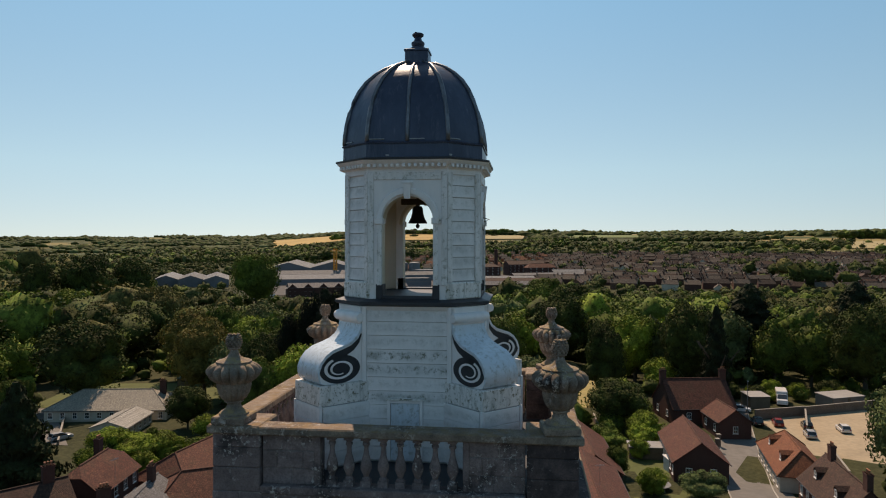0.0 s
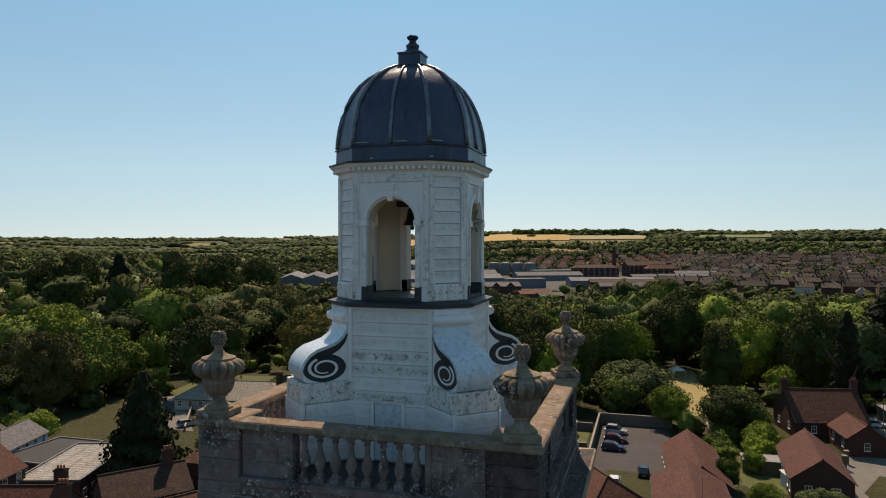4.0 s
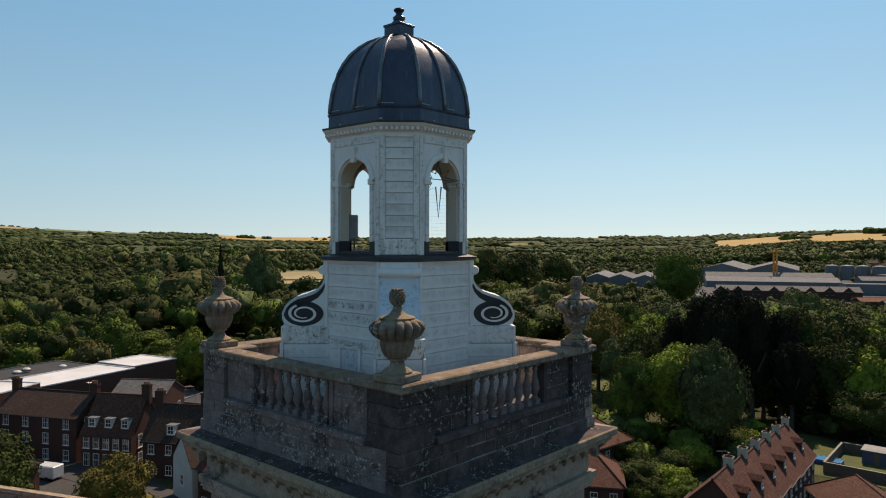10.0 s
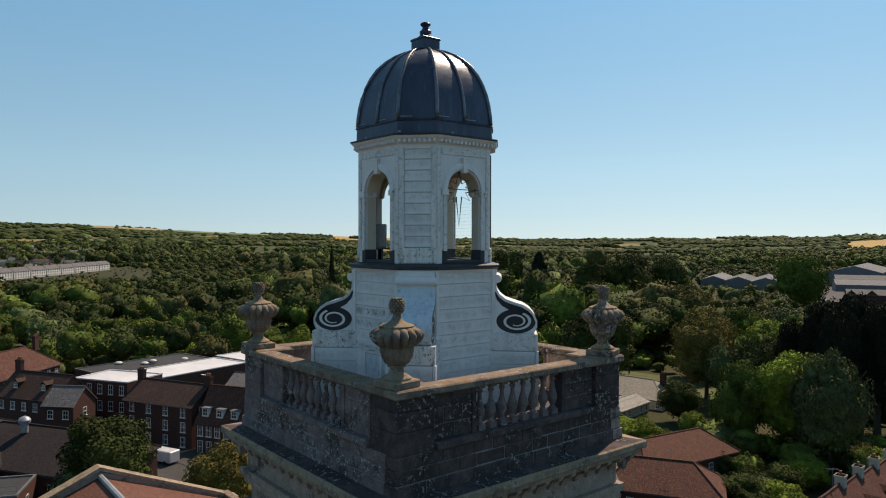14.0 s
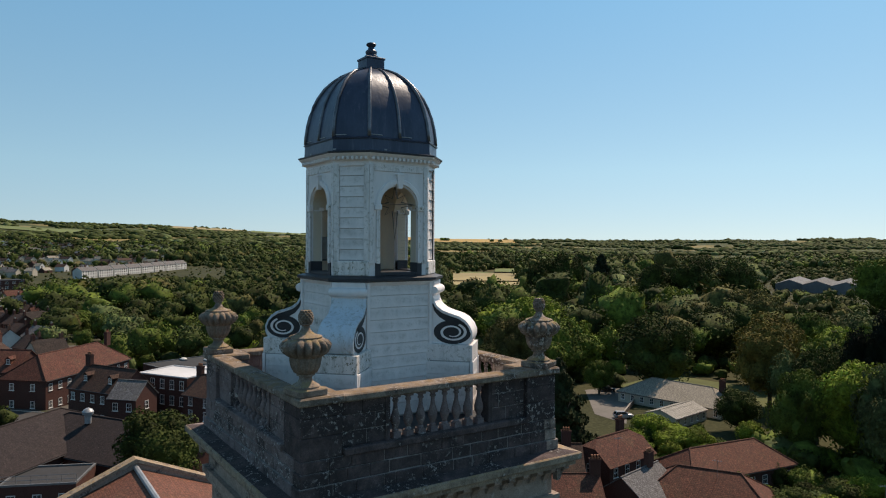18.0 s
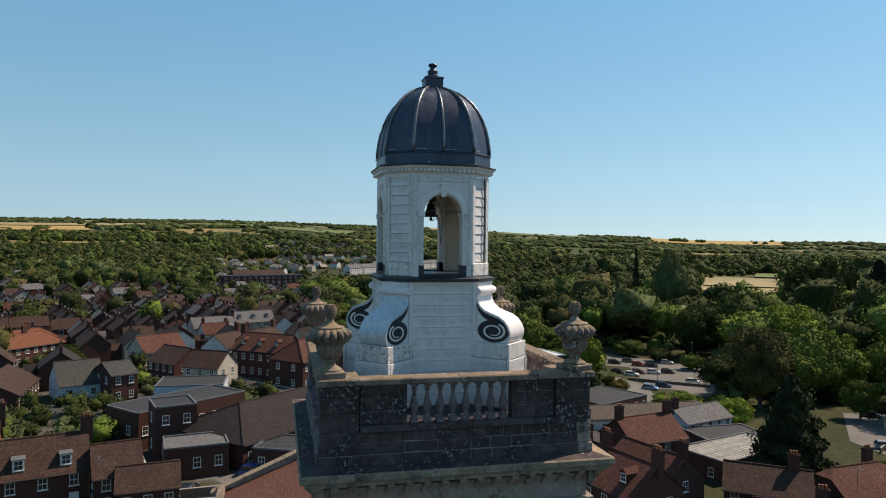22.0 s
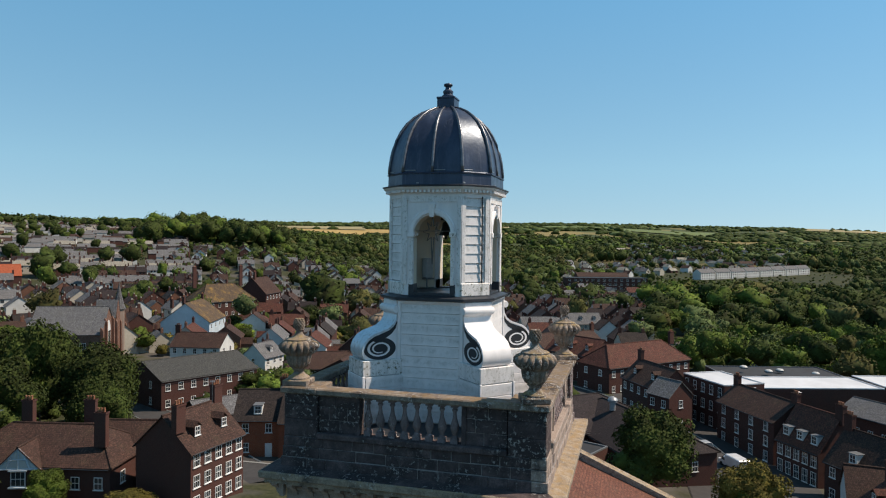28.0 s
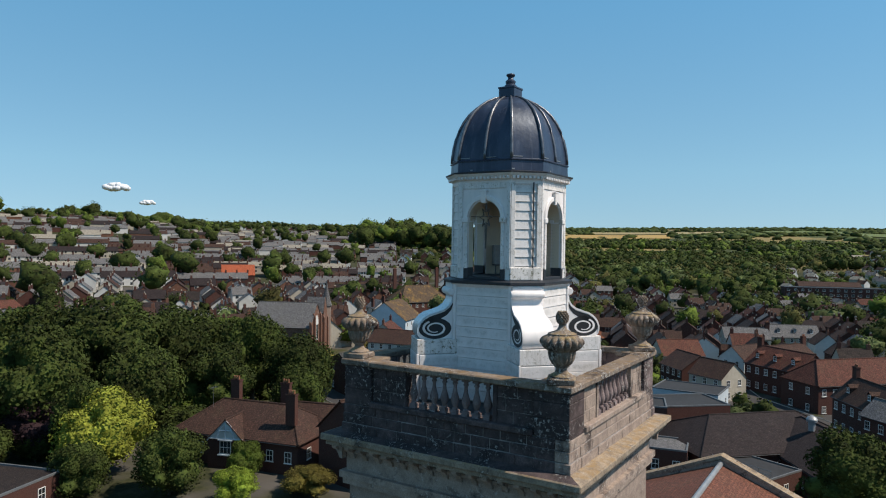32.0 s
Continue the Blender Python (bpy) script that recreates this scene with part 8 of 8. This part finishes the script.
        t = copy_thing(t, m)
    FILLED.append((x, y, max(L, W) * 0.5))
    return t


FAR_WALLS, FAR_ROOFS = {}, {}


def far_house(x, y, turn, roof, wall, L, W, H, E):
    """A house too far off to pick apart: its walls and roof join those of its kind."""
    m = pose(x, y, ground_z(x, y) - 0.1, 0, 0, turn)
    h, w = L / 2, W / 2
    FAR_WALLS.setdefault(wall, Geo()).loft([[(q, -w, -3), (q, w, -3), (q, w, E), (q, 0, H - 0.1), (q, -w, E)] for q in (-h, h)], m=m)
    g = FAR_ROOFS.setdefault(roof, Geo())
    one = Geo()
    for s in (-1, 1):
        slab(one, (-h - 0.2, s * (w + 0.3), E - 0.2), (h + 0.2, s * (w + 0.3), E - 0.2), (h + 0.2, 0, H), (-h - 0.2, 0, H), 0.12)
    g.add(one.v, one.f, m)
    k = FAR_WALLS.setdefault("brick", Geo())
    k.box(-h + 0.1, -0.35, H - 0.9, -h + 1.0, 0.35, H + 1.2, m=m).box(h - 1.0, -0.35, H - 0.9, h - 0.1, 0.35, H + 1.2, m=m)
    t = FAR_WALLS.setdefault("cream", Geo())
    for q in (-h + 0.35, -h + 0.75, h - 0.35, h - 0.75):
        t.box(q - 0.12, -0.12, H + 1.2, q + 0.12, 0.12, H + 1.7, m=m)
    if E > 4 and math.hypot(x, y) < 520:
        t = FAR_WALLS.setdefault("white", Geo())
        for s in (-1, 1):
            for q in (-h * 0.55, h * 0.55):
                for z in (0.8, 3.3):
                    t.box(q - 0.72, s * w - 0.025, z - 0.05, q + 0.72, s * w + 0.025, z + 1.45, m=m)
        p = FAR_WALLS.setdefault("glass", Geo())
        for s in (-1, 1):
            for q in (-h * 0.55, h * 0.55):
                for z in (0.9, 3.4):
                    p.box(q - 0.6, s * w - 0.04, z, q + 0.6, s * w + 0.04, z + 1.25, m=m)
    FILLED.append((x, y, max(L, W) * 0.5))


def street_fill(yaw0, yaw1, r0, r1, step, angle, roofs, walls, near_r, keep=1.0, rowgap=1.0, size=(8, 11)):
    n = int(r1 / step) + 2
    c, s = math.cos(radians(angle)), math.sin(radians(angle))
    for j in range(-n, n + 1):
        for i in range(-n, n + 1):
            u, v = i * step + random.uniform(-1, 1), j * step * rowgap + random.uniform(-2, 2)
            x, y = u * c - v * s, u * s + v * c
            r, yaw = math.hypot(x, y), math.degrees(math.atan2(-x, y))
            if not (r0 < r < r1 and yaw0 < yaw < yaw1) or random.random() > keep:
                continue
            L = random.choice(size)
            W = random.choice((7, 8))
            if not free(x, y, L * 0.42):
                continue
            two = random.random() < 0.85
            make = (x, y, angle + random.choice((0, 0, 0, 90, 180)) + random.uniform(-5, 5), random.choice(roofs), random.choice(walls), L, W, 8.2 if two else 5.6, 5.2 if two else 2.8)
            if r < 225:
                put_house(*make, r < near_r)
            else:
                far_house(*make)


street_fill(88, 128, 120, 330, 11.8, 20, ("red", "brown", "brown", "brown", "plum", "dark", "slate"), ("brick", "brick", "brick", "brick", "brownb", "cream", "white"), 175, 0.92)
street_fill(84, 95, 330, 480, 17, 32, ("brown", "slate", "red", "dark", "plum"), ("brick", "brick", "cream"), 0, 0.66)
street_fill(95, 108, 330, 470, 17, 32, ("brown", "slate", "red", "dark", "plum"), ("brick", "brick", "cream"), 0, 0.7)
street_fill(108, 128, 330, 620, 17, 32, ("brown", "slate", "plum", "dark", "slate"), ("brick", "brick", "cream", "white"), 0, 0.66)
street_fill(128, 166, 165, 330, 12.4, 55, ("slate", "brown", "slate", "dark", "plum"), ("brick", "brick", "brownb", "cream", "white"), 195, 0.92)
street_fill(78, 98, 570, 900, 27, 50, ("brown", "grey", "slate"), ("brick", "white", "cream"), 0, 0.6)
street_fill(78.5, 91, 960, 1680, 29, 25, ("brown", "grey", "slate", "brown"), ("white", "brick", "cream"), 0, 0.75, 1.6, (14, 20))
street_fill(-46, -2, 540, 1250, 17.5, -12, ("brownt", "dark", "brown", "brownt", "dark", "brownt", "brown"), ("brick", "brownb", "brick", "cream"), 0, 0.8, 1.2, (12, 20))
street_fill(-2, 10, 820, 1350, 22, 5, ("brown", "rust", "orange", "brownt"), ("brick", "orangeb", "cream"), 0, 0.7, 1.2, (10, 14))
street_fill(128, 168, 1000, 1150, 40, 55, ("brown", "grey"), ("brick", "white"), 0, 0.5)

# terraced rows up the hillside
STACK = with_uv(recalc(Geo().box(-0.4, -0.5, -0.8, 0.4, 0.5, 1.1).box(-0.46, -0.56, 1.1, 0.46, 0.56, 1.25).box(-0.12, -0.4, 1.25, 0.12, -0.16, 1.6).box(-0.12, 0.16, 1.25, 0.12, 0.4, 1.6).mesh("chimney", WALLS["brick"])))
for r in range(330, 1040, 17):
    yaw = 126.0
    while yaw < 166:
        n = random.choice((4, 5, 6, 7))
        L = n * 5.6
        dy = math.degrees(L / r)
        a = radians(yaw + dy / 2)
        x, y = -math.sin(a) * (r + random.uniform(-5, 5)), math.cos(a) * (r + random.uniform(-5, 5))
        yaw += dy + math.degrees(random.choice((3, 6, 12)) / r)
        if random.random() < 0.1 or not free(x, y, 3):
            continue
        roof = random.choice(("slate", "slate", "slate", "slate", "grey", "plum", "brown"))
        wall = random.choice(("brick", "cream", "white", "brownb", "white"))
        if r > 500:
            far_house(x, y, math.degrees(a) + random.uniform(-8, 8), roof, wall, L * 0.7, 8, 7.0, 4.2)
            continue
        z = ground_z(x, y)
        colour = {"slate": "grey slate", "grey": "grey tiled", "dark": "dark slate", "brown": "brown tiled", "plum": "plum-brown tiled"}[roof]
        t = thing("terrace", f"{colour} roofed terrace of houses on hillside", "terrace", (x, y, z), math.degrees(a) + random.uniform(-6, 6))
        w, E, H = 4.0, 4.4, 7.2
        upart("wall", Geo().loft([[(q, -w, -4), (q, w, -4), (q, w, E), (q, 0, H - 0.1), (q, -w, E)] for q in (-L / 2, L / 2)]), WALLS[wall], t)
        g = Geo()
        for s in (-1, 1):
            slab(g, (-L / 2 - 0.2, s * 4.3, E - 0.2), (L / 2 + 0.2, s * 4.3, E - 0.2), (L / 2 + 0.2, 0, H), (-L / 2 - 0.2, 0, H), 0.12)
        upart("roof", g, ROOFS[roof], t)
        for k in range(0, n + 1, 1):
            part("chimney", STACK, None, t, m=pose(-L / 2 + k * 5.6, 0, H))
        g = Geo()
        for k in range(n):
            for z0 in (0.5, 2.9):
                for side in (-1, 1):
                    q = -L / 2 + (k + 0.5) * 5.6
                    g.box(q - 1.3, side * w - 0.03, z0, q - 0.2, side * w + 0.03, z0 + 1.3).box(q + 0.5, side * w - 0.03, z0, q + 1.5, side * w + 0.03, z0 + 1.3)
        tagged(part("pane_row", g, GLASS, t), kind="stuff")
        FILLED.append((x, y, 5))
# garden bushes between the houses, clear of the streets
ROADS = [((-52, -75), (-59, -48)), ((-59, -48), (-62, -8)), ((-62, -8), (-66, 22)), ((-60, 23), (-100, 15)), ((-100, 15), (-140, -14)), ((-140, -14), (-180, -30)), ((-180, -30), (-260, -42)), ((-55, -38), (-75, -60)), ((-75, -60), (-100, -104)), ((-100, -104), (-130, -150))]


def off_road(x, y, gap):
    for (ax, ay), (bx, by) in ROADS:
        q = min(max(((x - ax) * (bx - ax) + (y - ay) * (by - ay)) / ((bx - ax) ** 2 + (by - ay) ** 2), 0), 1)
        if math.hypot(ax + q * (bx - ax) - x, ay + q * (by - ay) - y) < gap:
            return False
    return True


PLOTS = [((s[1] + s[3]) / 2, (s[2] + s[4]) / 2, 0.5 * max(math.hypot(s[1] - s[3], s[2] - s[4]), s[6]) + 1) for s in TOWN] + FILLED[len(TREES) + len(TOWN):]
bushes = []
for _ in range(2600):
    yaw, r = radians(rng.uniform(93, 166)), rng.uniform(88, 275)
    x, y, w = -math.sin(yaw) * r, math.cos(yaw) * r, rng.uniform(1.3, 3.2)
    if (y < -6 or r > 150) and noise.noise((x * 0.03, y * 0.03, 11)) > -0.25 and off_road(x, y, 5.5) and all((x - a) ** 2 + (y - b) ** 2 > (w * 0.7 + c) ** 2 for a, b, c in PLOTS):
        bushes.append((x, y, w, w * rng.uniform(1.2, 2.0)))
        PLOTS.append((x, y, w * 0.5))
plant(bushes, 2, 150, 0.1, "ddgdwdgdo", "as hedges and bushes in back gardens")
for kind, g in FAR_WALLS.items():
    tagged(upart("far_houses", g, GLASS if kind == "glass" else WALLS[kind], None), "windows of distant town houses" if kind == "glass" else f"{'red brick' if kind == 'brick' else kind} walls of distant town houses", "houses", kind="stuff")
for kind, g in FAR_ROOFS.items():
    tagged(upart("far_roofs", g, ROOFS[kind], None), f"{kind} tiled roofs of distant town houses", "houses", kind="stuff")
# one bright red roof among the slates
house("house with bright orange-red new roof", -252, -312, -266, -300.5, 9.3, 14, 3.8, "gable", "newred", "brick", rows=0)

# ---- small things on roofs ----
METAL = plain("galvanised_tube", (0.3, 0.31, 0.32), 0.4, 0.7, 10)
DISH = plain("white_dish", (0.6, 0.6, 0.58), 0.5, 0, 6)


def aerial(x, y, z, turn):
    t = thing("tv_aerial", "thin grey metal television aerial on chimney", "aerial", (x, y, z), turn)
    part("mast", Geo().tube([(0, 0, -1.0), (0, 0, 1.6)], 0.025, 5), METAL, t)
    part("boom", Geo().tube([(-0.6, 0, 1.5), (0.6, 0, 1.5)], 0.02, 5), METAL, t)
    for i in range(7):
        part("element", Geo().tube([(-0.55 + i * 0.18, -0.3, 1.5), (-0.55 + i * 0.18, 0.3, 1.5)], 0.012, 4), METAL, t)


for x, y, up, turn in ((-36, 68, 6.4, 30), (-47, 62, 7.3, 80), (-40.5, -63, 7.3, 10), (-60.5, -36, 9.6, 40), (-87, 41, 8.3, 60), (-103, 31.5, 9.0, 20), (12, 70, 6.2, 15), (-15.5, 66, 9.2, 50), (-47, -40, 11, 30)):
    aerial(x, y, ground_z(x, y) + up, turn)
for x, y, up in ((-34.0, 72.5, 4.6), (-62, -24, 6.2), (-44, -55, 5.5)):
    t = thing("satellite_dish", "round white satellite dish on house wall", "dish", (x, y, ground_z(x, y) + up), 200)
    part("dish", Geo().lathe([(0.02, 0.0), (0.25, 0.04), (0.42, 0.13), (0.44, 0.14), (0.25, 0.06), (0.02, 0.02)], 18, m=pose(0, 0, 0, 65, 0, 0)), DISH, t, smooth=40)
    part("arm", Geo().tube([(0, 0, 0), (0, -0.25, 0.35)], 0.02, 5), METAL, t)
    part("bracket", Geo().tube([(0, 0.05, 0), (0, 0.5, -0.3)], 0.03, 5), METAL, t)
for x, y in ((-152, 30), (-154, 38), (-156, 46), (-150, 35)):
    t = thing("rooflight", "low white domed rooflight on flat roof", "rooflight", (x, y, ground_z(x, y) + 6.4), 15)
    part("kerb", Geo().block(-0.7, -0.7, -0.1, 0.7, 0.7, 0.25, 0.03), LEADING, t)
    part("dome", Geo().lathe([(0.85, 0.25), (0.78, 0.42), (0.5, 0.58), (0.02, 0.64)], 12), DISH, t, smooth=50)
# guard rail round the low flat roof of the hall
rail = thing("guard_rail", "thin galvanised guard rail on flat hall roof", "railing", (-75.6, -2.8, ground_z(-75.6, -2.8) + 3.52), 66)
for i in range(6):
    part("post", Geo().tube([(-4 + i * 1.6, -3.2, -0.02), (-4 + i * 1.6, -3.2, 1.05)], 0.03, 5), METAL, rail)
for z in (0.55, 1.05):
    part("rail", Geo().tube([(-4, -3.2, z), (4, -3.2, z)], 0.03, 5), METAL, rail)

# ---- small clouds low in the sky ----
CLOUD = Shade("cloud_white", 1.0, spec=0.0)
CLOUD = CLOUD.color(CLOUD.mix(CLOUD.noise(0.02, 4), (0.6, 0.63, 0.68), (0.74, 0.76, 0.8))).done()
for x, y, z, wide in ((-2080, -3276, 286, 150), (-2206, -3192, 214, 90)):
    puff = Geo()
    v, f = BALLS[2]
    for i in range(50):
        u = rng.uniform(-1, 1)
        r = rng.uniform(0.07, 0.13) * wide
        puff.add((v * np.array([r * 1.2, r, r * 0.8]) + np.array([u * wide * 0.34, rng.uniform(-0.1, 0.1) * wide, rng.uniform(-0.03, 0.15) * (1 - u * u) * wide])).tolist(), [tuple(q) for q in f.tolist()])
    tagged(part("cloud", puff, CLOUD, None, m=pose(x, y, z, 0, 0, math.degrees(math.atan2(y, x)) + 90), smooth=True), "small white fair-weather cloud low in blue sky", "cloud", kind="stuff")
